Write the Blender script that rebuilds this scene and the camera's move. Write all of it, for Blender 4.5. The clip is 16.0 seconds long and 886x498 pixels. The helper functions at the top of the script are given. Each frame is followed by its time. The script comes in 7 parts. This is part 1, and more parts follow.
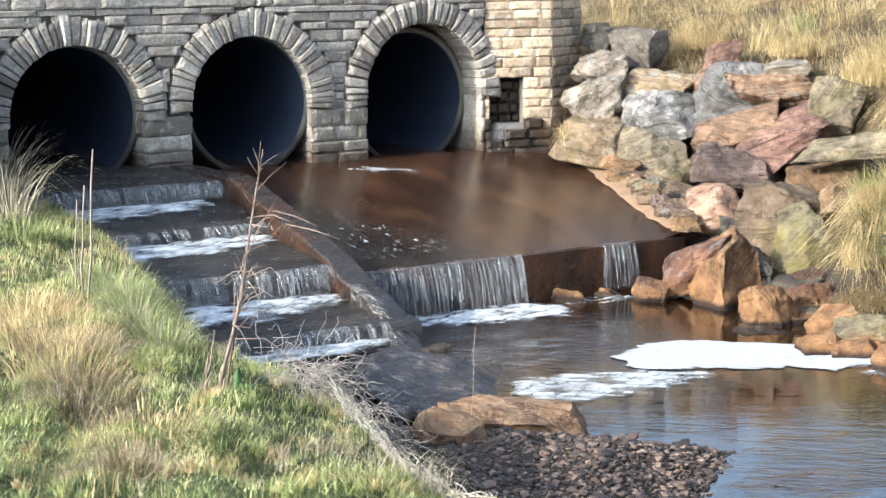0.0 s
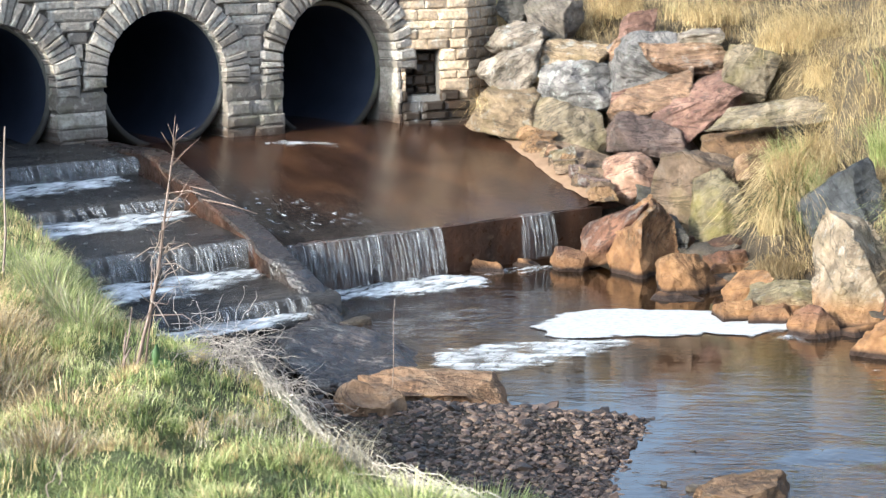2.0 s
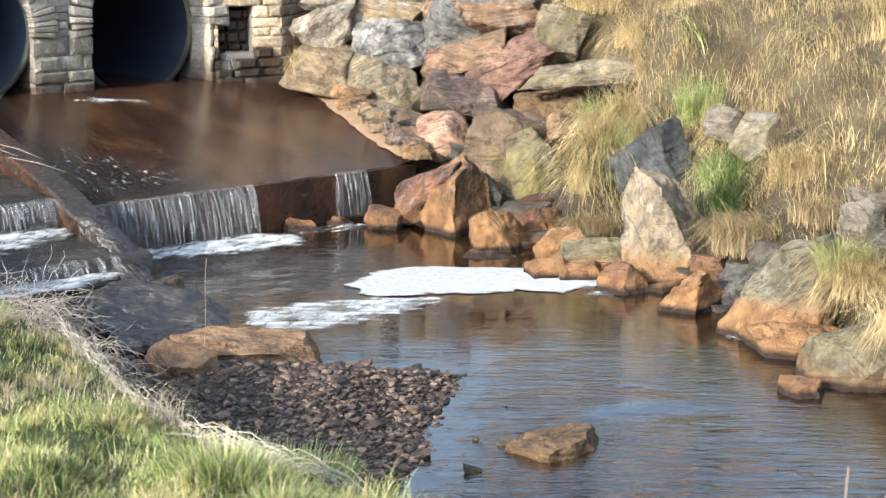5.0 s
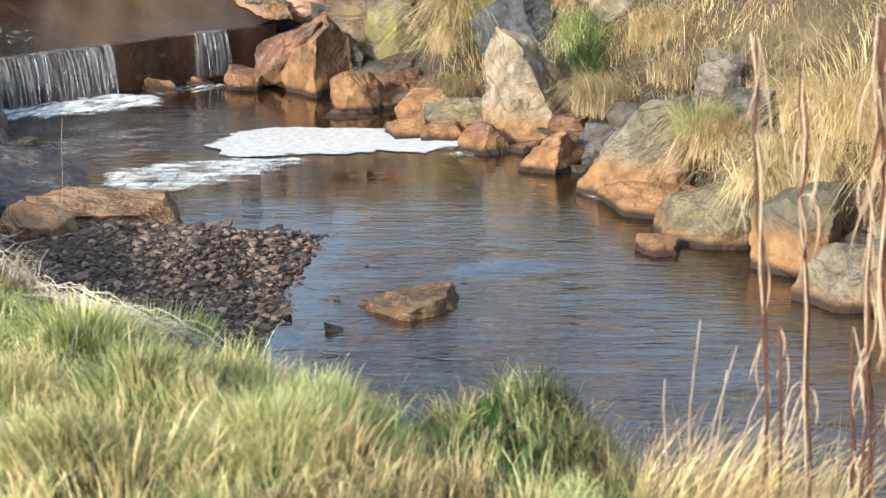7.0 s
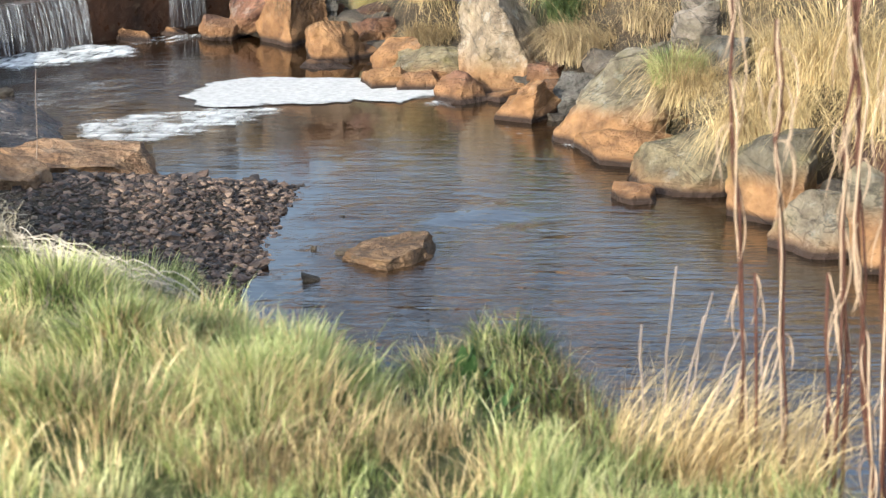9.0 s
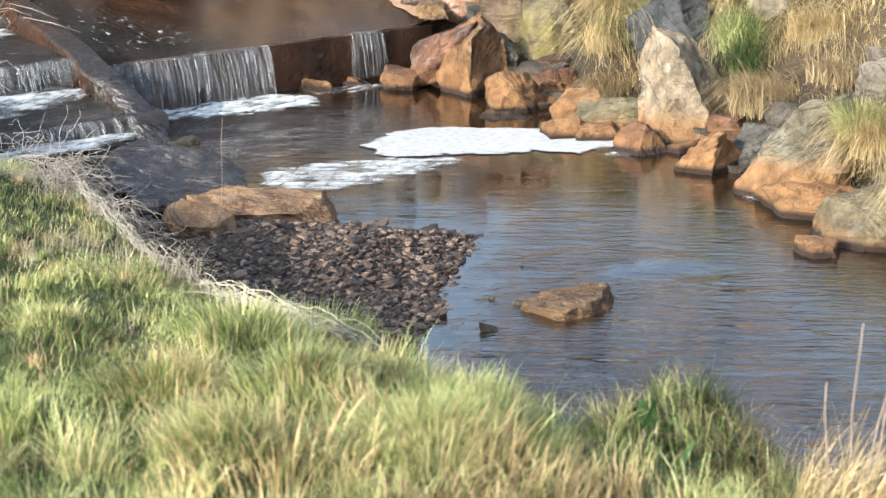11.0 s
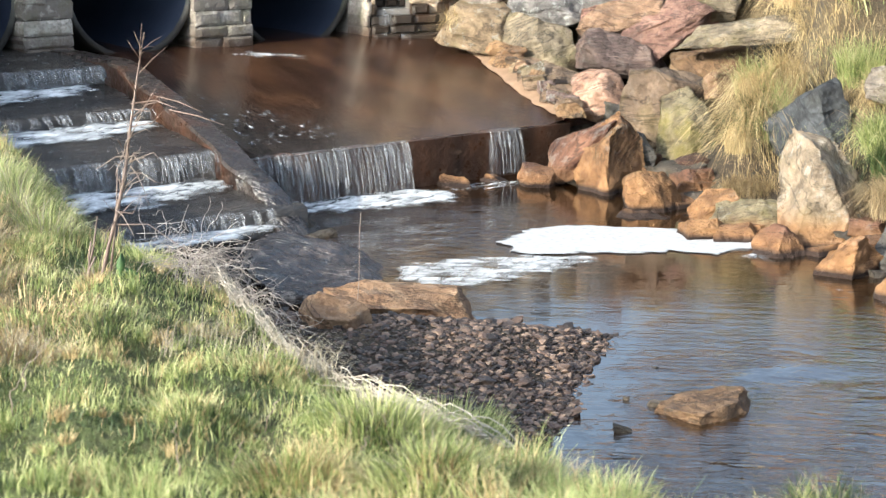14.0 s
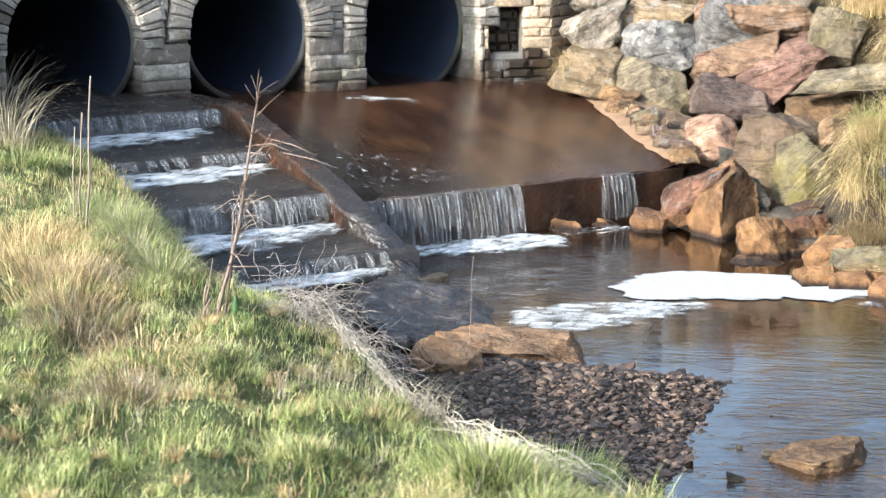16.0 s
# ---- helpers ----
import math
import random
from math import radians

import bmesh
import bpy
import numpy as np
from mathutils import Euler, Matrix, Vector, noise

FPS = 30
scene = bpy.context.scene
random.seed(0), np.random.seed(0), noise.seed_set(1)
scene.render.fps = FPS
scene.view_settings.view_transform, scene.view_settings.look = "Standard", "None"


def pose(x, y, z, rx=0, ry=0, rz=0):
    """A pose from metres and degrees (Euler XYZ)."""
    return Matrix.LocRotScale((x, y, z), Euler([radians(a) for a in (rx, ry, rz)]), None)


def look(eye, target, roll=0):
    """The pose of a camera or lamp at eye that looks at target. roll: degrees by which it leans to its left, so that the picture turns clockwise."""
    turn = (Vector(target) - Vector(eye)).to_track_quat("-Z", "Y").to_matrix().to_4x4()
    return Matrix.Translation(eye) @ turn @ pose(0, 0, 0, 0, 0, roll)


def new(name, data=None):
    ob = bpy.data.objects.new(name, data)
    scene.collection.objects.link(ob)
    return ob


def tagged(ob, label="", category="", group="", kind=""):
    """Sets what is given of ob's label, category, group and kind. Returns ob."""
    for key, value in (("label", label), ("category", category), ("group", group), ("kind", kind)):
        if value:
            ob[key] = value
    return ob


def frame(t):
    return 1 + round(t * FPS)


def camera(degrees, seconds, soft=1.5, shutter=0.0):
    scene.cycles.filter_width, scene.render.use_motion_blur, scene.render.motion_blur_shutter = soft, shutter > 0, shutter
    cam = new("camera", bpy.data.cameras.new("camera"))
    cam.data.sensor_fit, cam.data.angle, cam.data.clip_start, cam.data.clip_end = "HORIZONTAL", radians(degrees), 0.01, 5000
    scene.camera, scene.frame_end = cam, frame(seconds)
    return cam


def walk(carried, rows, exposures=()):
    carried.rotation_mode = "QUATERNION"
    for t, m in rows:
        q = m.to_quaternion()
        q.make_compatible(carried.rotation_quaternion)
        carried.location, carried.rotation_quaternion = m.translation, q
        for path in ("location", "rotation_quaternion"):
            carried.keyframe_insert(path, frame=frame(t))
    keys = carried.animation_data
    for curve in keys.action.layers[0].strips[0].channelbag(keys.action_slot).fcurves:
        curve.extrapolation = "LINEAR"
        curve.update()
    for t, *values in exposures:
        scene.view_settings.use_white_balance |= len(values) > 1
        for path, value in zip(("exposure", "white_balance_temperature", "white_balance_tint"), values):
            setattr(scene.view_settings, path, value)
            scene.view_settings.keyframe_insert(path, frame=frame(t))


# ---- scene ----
cam = camera(27.94, 16.0, soft=1.3)
ROWS = [
    (0.0, -0.005, 0.004, 2.562, 81.549, 0.547, -34.243),
    (0.5, -0.003, 0.002, 2.561, 81.251, 0.684, -34.949),
    (1.0, -0.001, 0.001, 2.561, 81.247, 0.990, -35.596),
    (1.5, 0.000, 0.000, 2.560, 80.999, 0.988, -36.156),
    (2.0, 0.002, -0.002, 2.559, 80.635, 1.053, -36.932),
    (2.5, 0.004, -0.004, 2.558, 80.345, 0.946, -37.746),
    (3.0, 0.006, -0.005, 2.557, 80.157, 0.874, -38.575),
    (3.5, 0.009, -0.007, 2.557, 79.998, 0.768, -39.467),
    (4.0, 0.011, -0.010, 2.556, 79.819, 0.623, -40.511),
    (6.5, 0.025, -0.025, 2.545, 76.731, -0.303, -46.236),
    (7.0, 0.026, -0.029, 2.539, 74.846, -0.580, -47.081),
    (7.5, 0.027, -0.032, 2.535, 73.638, -0.649, -47.855),
    (8.0, 0.027, -0.033, 2.534, 73.237, -0.482, -48.252),
    (10.5, 0.019, -0.022, 2.537, 74.111, 0.062, -44.443),
    (11.0, 0.014, -0.017, 2.539, 74.836, 0.337, -42.274),
    (11.5, 0.010, -0.013, 2.542, 75.679, 0.244, -40.785),
    (12.0, 0.009, -0.011, 2.544, 76.300, 0.033, -40.020),
    (12.5, 0.008, -0.010, 2.545, 76.746, -0.084, -39.559),
    (13.0, 0.007, -0.009, 2.547, 77.137, -0.147, -39.092),
    (13.5, 0.005, -0.007, 2.548, 77.493, -0.077, -38.494),
    (14.0, 0.004, -0.005, 2.549, 77.918, 0.062, -37.821),
    (14.5, 0.001, -0.003, 2.551, 78.384, 0.331, -36.714),
    (15.0, -0.002, -0.000, 2.552, 78.750, 0.407, -35.763),
    (15.5, -0.004, 0.001, 2.553, 79.028, 0.432, -34.978),
    (16.0, -0.006, 0.003, 2.554, 79.320, 0.250, -34.255),
]
walk(cam, [(t, pose(x, y, z, rx, ry, rz)) for t, x, y, z, rx, ry, rz in ROWS],
     exposures=((0.0, 1.33, 5150, 3), (4.0, 1.26, 5250, 3), (7.0, 1.1, 5450, 3), (8.2, 1.08, 5450, 3), (11.0, 1.2, 5400, 3), (13.0, 1.29, 5430, 3), (16.0, 1.35, 5250, 3)))

# the lens: focused on the pool, the nearest grass falls a little out of focus
cam.data.dof.use_dof = True
cam.data.dof.focus_distance = 10.5
cam.data.dof.aperture_fstop = 4.8

# ---- light ----
SUN_AZ, SUN_EL = 264.5, 22.0          # clockwise from +Y, degrees
world = bpy.data.worlds.new("sky")
scene.world = world
world.use_nodes = True
wn = world.node_tree
sky = wn.nodes.new("ShaderNodeTexSky")
sky.sky_type = "NISHITA"
sky.sun_disc = False
sky.dust_density = 6.0
sky.ozone_density = 1.2
sky.sun_elevation = radians(SUN_EL)
sky.sun_rotation = radians(SUN_AZ)
haze = wn.nodes.new("ShaderNodeHueSaturation")       # thin high haze pales the whole sky
haze.inputs["Saturation"].default_value = 0.52
haze.inputs["Value"].default_value = 1.2
wn.links.new(sky.outputs[0], haze.inputs["Color"])
wn.links.new(haze.outputs[0], wn.nodes["Background"].inputs[0])
wn.nodes["Background"].inputs[1].default_value = 0.135
sun = new("sun", bpy.data.lights.new("sun", "SUN"))
sun.data.energy, sun.data.angle, sun.data.color = 3.35, radians(0.6), (1.0, 0.8, 0.55)
sa, se = radians(SUN_AZ), radians(SUN_EL)
sun.matrix_world = look((20 * math.sin(sa) * math.cos(se), 20 * math.cos(sa) * math.cos(se), 20 * math.sin(se)), (0, 0, 0))

# ---- materials ----


class Mat:
    """A node material with a few shorthand makers."""

    def __init__(self, name, rough=0.8, metal=0.0, ior=1.45):
        self.m = bpy.data.materials.new(name)
        self.m.use_nodes = True
        self.t = self.m.node_tree
        self.b = self.t.nodes["Principled BSDF"]
        self.b.inputs["Roughness"].default_value = rough
        self.b.inputs["Metallic"].default_value = metal
        self.b.inputs["IOR"].default_value = ior
        self.pos = self.t.nodes.new("ShaderNodeNewGeometry").outputs["Position"]

    def set(self, socket, value):
        if hasattr(value, "is_linked"):
            self.t.links.new(value, socket)
        else:
            socket.default_value = value

    def node(self, kind, **ins):
        n = self.t.nodes.new(kind)
        for k, v in ins.items():
            self.set(n.inputs[k.replace("_", " ")], v)
        return n

    def at(self, sx=1, sy=1, sz=1, rz=0.0):
        v = self.pos
        if rz:
            r = self.t.nodes.new("ShaderNodeMapping")
            self.t.links.new(v, r.inputs[0])
            r.inputs["Rotation"].default_value = (0, 0, rz)
            v = r.outputs[0]
        n = self.t.nodes.new("ShaderNodeMapping")
        self.t.links.new(v, n.inputs[0])
        n.inputs["Scale"].default_value = (sx, sy, sz)
        return n.outputs[0]

    def noise(self, scale, detail=4.0, vec=None, rough=0.55, dist=0.0):
        n = self.node("ShaderNodeTexNoise", Scale=scale, Detail=detail, Roughness=rough, Distortion=dist)
        self.t.links.new(vec or self.pos, n.inputs["Vector"])
        return n.outputs[0]

    def ramp(self, fac, *stops):
        n = self.t.nodes.new("ShaderNodeValToRGB")
        self.set(n.inputs[0], fac)
        e = n.color_ramp.elements
        while len(e) < len(stops):
            e.new(0.5)
        for el, (p, c) in zip(e, stops):
            el.position = p
            el.color = (*c, 1) if len(c) == 3 else c
        return n.outputs[0]

    def mix(self, fac, a, b, mode="MIX"):
        n = self.t.nodes.new("ShaderNodeMix")
        n.data_type, n.blend_type = "RGBA", mode
        for k, v in ((0, fac), (6, a), (7, b)):
            if isinstance(v, tuple) and len(v) == 3:
                v = (*v, 1)
            self.set(n.inputs[k], v)
        return n.outputs[2]

    def math(self, op, a, b=0.0, c=None):
        n = self.t.nodes.new("ShaderNodeMath")
        n.operation = op
        self.set(n.inputs[0], a)
        self.set(n.inputs[1], b)
        if c is not None:
            self.set(n.inputs[2], c)
        return n.outputs[0]

    def span(self, v, a, b, lo=0.0, hi=1.0):
        n = self.t.nodes.new("ShaderNodeMapRange")
        for i, k in enumerate((v, a, b, lo, hi)):
            self.set(n.inputs[i], k)
        return n.outputs[0]

    def height(self):
        n = self.t.nodes.new("ShaderNodeSeparateXYZ")
        self.t.links.new(self.pos, n.inputs[0])
        return n.outputs[2]

    def each(self):
        return self.t.nodes.new("ShaderNodeObjectInfo").outputs["Random"]

    def island(self):
        return self.t.nodes.new("ShaderNodeNewGeometry").outputs["Random Per Island"]

    def colour(self, v):
        self.set(self.b.inputs["Base Color"], (*v, 1) if isinstance(v, tuple) and len(v) == 3 else v)
        return self

    def rough(self, v):
        self.set(self.b.inputs["Roughness"], v)
        return self

    def bump(self, h, strength=0.5, dist=0.02):
        n = self.node("ShaderNodeBump", Strength=strength, Distance=dist, Height=h)
        self.t.links.new(n.outputs[0], self.b.inputs["Normal"])
        return self


def wall_stone_material(name="sandstone_blocks", pale=1.0):
    k = Mat(name, 0.85)
    tones = ((0.0, (0.19, 0.163, 0.138)), (0.35, (0.3, 0.262, 0.226)), (0.7, (0.41, 0.36, 0.31)), (1.0, (0.54, 0.485, 0.42)))
    # pale above 1 puts the wing's warm sunlight into the stone colour
    warm = (pale, 1 + (pale - 1) * 0.5, 1 - (pale - 1) * 0.15)
    base = k.ramp(k.each(), *[(p, tuple(v * w for v, w in zip(c, warm))) for p, c in tones])
    grain = k.noise(34, 6)
    c = k.mix(k.span(grain, 0.35, 0.7, 0, 0.7), base, (0.15, 0.13, 0.108))
    c = k.mix(k.span(k.noise(11, 5), 0.55, 0.72), c, (0.5, 0.47, 0.4))
    # green algae low down and in blotches
    if pale == 1.0:
        c = k.mix(k.math("MULTIPLY", k.span(k.noise(3.1, 3), 0.5, 0.7), k.span(k.height(), 2.0, 1.2, 0.0, 0.7)), c, (0.13, 0.12, 0.06))
    c = k.mix(k.span(k.math("ADD", k.height(), k.span(k.noise(6), 0, 1, -0.16, 0.16)), 1.16, 0.92), c, (0.075, 0.05, 0.034))
    k.colour(c)
    return k.bump(k.math("ADD", grain, k.noise(9, 5)), 0.55, 0.025).m


def mortar_material():
    k = Mat("dark_mortar", 0.95)
    k.colour(k.mix(k.noise(25, 5), (0.11, 0.097, 0.083), (0.21, 0.187, 0.16)))
    return k.bump(k.noise(40, 5), 0.6, 0.02).m


def concrete_material():
    k = Mat("weathered_concrete", 0.8)
    c = k.mix(k.noise(5, 6), (0.1, 0.095, 0.08), (0.2, 0.19, 0.165))
    c = k.mix(k.span(k.noise(2.3, 4), 0.5, 0.65), c, (0.11, 0.115, 0.06))
    c = k.mix(k.span(k.math("ADD", k.height(), k.span(k.noise(5), 0, 1, -0.15, 0.15)), 1.5, 1.1), c, (0.028, 0.024, 0.02))
    k.colour(c)
    return k.bump(k.noise(40, 6), 0.35, 0.01).m


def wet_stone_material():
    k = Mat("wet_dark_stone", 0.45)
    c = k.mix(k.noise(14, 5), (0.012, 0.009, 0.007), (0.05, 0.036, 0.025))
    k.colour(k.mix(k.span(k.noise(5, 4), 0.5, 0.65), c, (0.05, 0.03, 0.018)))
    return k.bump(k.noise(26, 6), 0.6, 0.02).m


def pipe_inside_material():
    k = Mat("shade_blue_pipe_lining", 0.8)
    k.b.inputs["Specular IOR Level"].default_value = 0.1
    # near-black blue colour stands for the shade and faint blue glow inside
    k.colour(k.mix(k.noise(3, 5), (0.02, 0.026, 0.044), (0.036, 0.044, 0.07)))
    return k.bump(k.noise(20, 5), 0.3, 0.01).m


def apron_material():
    """Concrete under a thin sheet of running water, stained with iron."""
    k = Mat("wet_rusty_apron", 0.2, ior=1.33)
    streak = k.noise(1.5, 6, k.at(1.3, 0.6, 1, 0.3), 0.6, 0.8)
    c = k.ramp(streak, (0.25, (0.016, 0.01, 0.008)), (0.46, (0.036, 0.019, 0.012)), (0.62, (0.072, 0.036, 0.019)), (0.85, (0.13, 0.07, 0.038)))
    c = k.mix(k.span(k.noise(5, 5, k.at(1.6, 0.5, 1, 0.3)), 0.5, 0.8, 0, 0.5), c, (0.06, 0.032, 0.024))
    # the deeper run along the crest and the kerb; dark reflections are coloured in too
    sep = k.t.nodes.new("ShaderNodeSeparateXYZ")
    k.t.links.new(k.pos, sep.inputs[0])
    run = k.math("ADD", k.math("ADD", k.math("SUBTRACT", sep.outputs[0], 6.9), k.math("MULTIPLY", k.math("SUBTRACT", sep.outputs[1], 11.4), 0.75)), k.span(k.noise(2.2, 5), 0.2, 0.8, -0.5, 0.5))
    c = k.mix(k.span(run, 2.5, 0.9, 0.0, 0.9), c, (0.022, 0.019, 0.018))
    k.colour(c)
    k.rough(k.span(k.noise(9, 4), 0.3, 0.7, 0.04, 0.14))
    h = k.math("ADD", k.noise(14, 5, k.at(2.2, 0.7, 1, 0.1)), k.math("MULTIPLY", k.noise(34, 3, k.at(0.8, 1.6, 1, 0.2)), 0.5))
    return k.bump(h, 0.22, 0.02).m


def wet_rust_material(name="wet_rusty_concrete", dark=1.0):
    k = Mat(name, 0.3, ior=1.4)
    # dark scales the rust down; on the kerb's side it stands in for shade
    tones = ((0.3, (0.022, 0.014, 0.011)), (0.5, (0.07, 0.036, 0.023)), (0.7, (0.15, 0.07, 0.038)))
    c = k.ramp(k.noise(3.5, 6, k.at(1, 1, 0.35), 0.6), *[(p, tuple(v * dark for v in t)) for p, t in tones])
    c = k.mix(k.span(k.noise(13, 5), 0.58, 0.7, 0, 0.5), c, (0.2 * dark, 0.14 * dark, 0.1 * dark))
    k.colour(c)
    k.rough(k.span(k.noise(12, 3), 0.3, 0.7, 0.2, 0.6))
    return k.bump(k.noise(22, 6), 0.6, 0.02).m


def worn_cap_material():
    k = Mat("wet_worn_concrete", 0.3, ior=1.4)
    c = k.mix(k.noise(6, 6), (0.018, 0.015, 0.014), (0.055, 0.044, 0.039))
    k.colour(k.mix(k.span(k.noise(2.6, 5), 0.52, 0.66, 0, 0.8), c, (0.06, 0.032, 0.022)))
    k.rough(k.span(k.noise(11, 4), 0.3, 0.7, 0.14, 0.45))
    return k.bump(k.noise(24, 6), 0.5, 0.02).m


def step_material():
    k = Mat("wet_dark_steps", 0.15, ior=1.5)
    c = k.ramp(k.noise(3, 6, k.at(0.5, 1.6, 1)), (0.3, (0.02, 0.017, 0.015)), (0.6, (0.05, 0.044, 0.039)), (0.85, (0.1, 0.086, 0.073)))
    k.colour(c)
    k.rough(k.span(k.noise(8, 3), 0.3, 0.7, 0.08, 0.3))
    return k.bump(k.noise(11, 5, k.at(0.6, 2.6, 1)), 0.8, 0.05).m


def water_material():
    """Peaty stream water over a brown bed, calm behind the gravel bar and on the standing wave, rippled elsewhere."""
    k = Mat("peaty_water", 0.02, ior=2.6)
    bed = k.ramp(k.noise(1.1, 5, k.at(1, 1.6, 1)), (0.3, (0.007, 0.0035, 0.0014)), (0.55, (0.016, 0.008, 0.003)), (0.75, (0.034, 0.017, 0.006)))
    k.colour(bed)
    big = k.noise(2.1, 3, k.at(0.55, 2.4, 1, 0.85), 0.5, 0.5)
    fine = k.math("SUBTRACT", 1.0, k.math("ABSOLUTE", k.math("MULTIPLY_ADD", k.noise(4.6, 3, k.at(0.45, 2.2, 1, 0.8), 0.55, 0.9), 4.0, -2.0)))
    sep = k.t.nodes.new("ShaderNodeSeparateXYZ")
    k.t.links.new(k.pos, sep.inputs[0])
    x, y = sep.outputs[0], sep.outputs[1]
    rough = k.span(y, 7.1, 5.3, 0.44, 1.0)
    off = k.math("ADD", k.math("SUBTRACT", k.math("MULTIPLY_ADD", y, 0.33, 6.05), x), k.span(k.noise(1.7, 4), 0.2, 0.8, -0.8, 0.8))
    rough = k.math("MULTIPLY", rough, k.span(off, 0.7, 2.3, 0.24, 1.0))
    lee = k.math("ADD", k.math("SUBTRACT", x, k.math("MULTIPLY_ADD", y, 1.3, -2.48)), k.span(k.noise(2.4, 4), 0.2, 0.8, -0.35, 0.35))
    rough = k.math("MULTIPLY", rough, k.span(lee, 0.25, 0.9, 0.15, 1.0))
    churn = k.math("MULTIPLY", k.span(y, 8.7, 10.2, 0.0, 0.8), k.span(x, 9.1, 7.9, 0.0, 1.0))
    rough = k.math("MAXIMUM", rough, churn)
    along = k.math("SUBTRACT", k.math("MULTIPLY", k.math("SUBTRACT", x, 6.65), 0.96), k.math("MULTIPLY", k.math("SUBTRACT", y, 5.95), 0.29))
    across = k.math("ADD", k.math("MULTIPLY", k.math("SUBTRACT", x, 6.65), 0.29), k.math("MULTIPLY", k.math("SUBTRACT", y, 5.95), 0.96))
    wave = k.math("MAXIMUM", k.span(k.math("ABSOLUTE", k.math("ADD", across, k.span(k.noise(3.0, 3), 0.2, 0.8, -0.12, 0.16))), 0.02, 0.22), k.span(k.math("ABSOLUTE", k.math("SUBTRACT", along, 0.12)), 0.1, 0.36))
    rough = k.math("MULTIPLY", rough, k.span(wave, 0, 1, 0.1, 1.0))
    tiny = k.noise(8.0, 4, k.at(0.5, 2.0, 1, 0.8), 0.55, 0.8)
    h = k.math("MULTIPLY", k.math("ADD", k.math("MULTIPLY", big, k.span(y, 7.4, 6.0, 0.1, 0.6)), k.math("ADD", k.math("MULTIPLY", fine, k.span(y, 9.3, 7.5, 0.14, 0.2)), k.math("MULTIPLY", tiny, k.span(y, 9.3, 7.5, 0.55, 0.55)))), rough)
    return k.bump(h, 0.7, 0.055).m


def foam_material(name="foam", torn=False):
    """Bubbles that thin out towards the edge of the foam, where the dark water shows through."""
    k = Mat(name, 0.75)
    lo, hi = ((0.62, 0.63, 0.65), (0.85, 0.86, 0.87)) if torn else ((0.38, 0.37, 0.365), (0.54, 0.53, 0.53))
    k.colour(k.mix(k.span(k.noise(22, 5), 0.35, 0.7), lo, hi))
    clear = k.node("ShaderNodeBsdfTransparent")
    thick = k.t.nodes.new("ShaderNodeAttribute")
    thick.attribute_name = "thick"
    body = k.span(thick.outputs["Fac"], 0.0, 0.9 if torn else 0.22)
    if torn:
        tear = k.noise(6, 6, k.at(0.8, 2.2, 1, -0.5), 0.65, 0.6)
        body = k.math("MULTIPLY", body, k.span(tear, 0.26, 0.52, 0.0, 0.97))
    mx = k.node("ShaderNodeMixShader", Fac=body)
    k.t.links.new(clear.outputs[0], mx.inputs[1])
    k.t.links.new(k.b.outputs[0], mx.inputs[2])
    k.t.links.new(mx.outputs[0], k.t.nodes["Material Output"].inputs[0])
    return k.bump(k.noise(45, 4), 0.25, 0.01).m


def fall_material():
    k = Mat("falling_water", 0.12, ior=1.33)
    k.colour(k.ramp(k.island(), (0.0, (0.1, 0.1, 0.105)), (0.6, (0.22, 0.22, 0.23)), (1.0, (0.6, 0.6, 0.61))))
    clear = k.node("ShaderNodeBsdfTransparent")
    mx = k.node("ShaderNodeMixShader", Fac=k.span(k.noise(20, 4, k.at(1, 1, 0.5)), 0.3, 0.7, 0.05, 0.5))
    k.t.links.new(clear.outputs[0], mx.inputs[1])
    k.t.links.new(k.b.outputs[0], mx.inputs[2])
    k.t.links.new(mx.outputs[0], k.t.nodes["Material Output"].inputs[0])
    return k.m


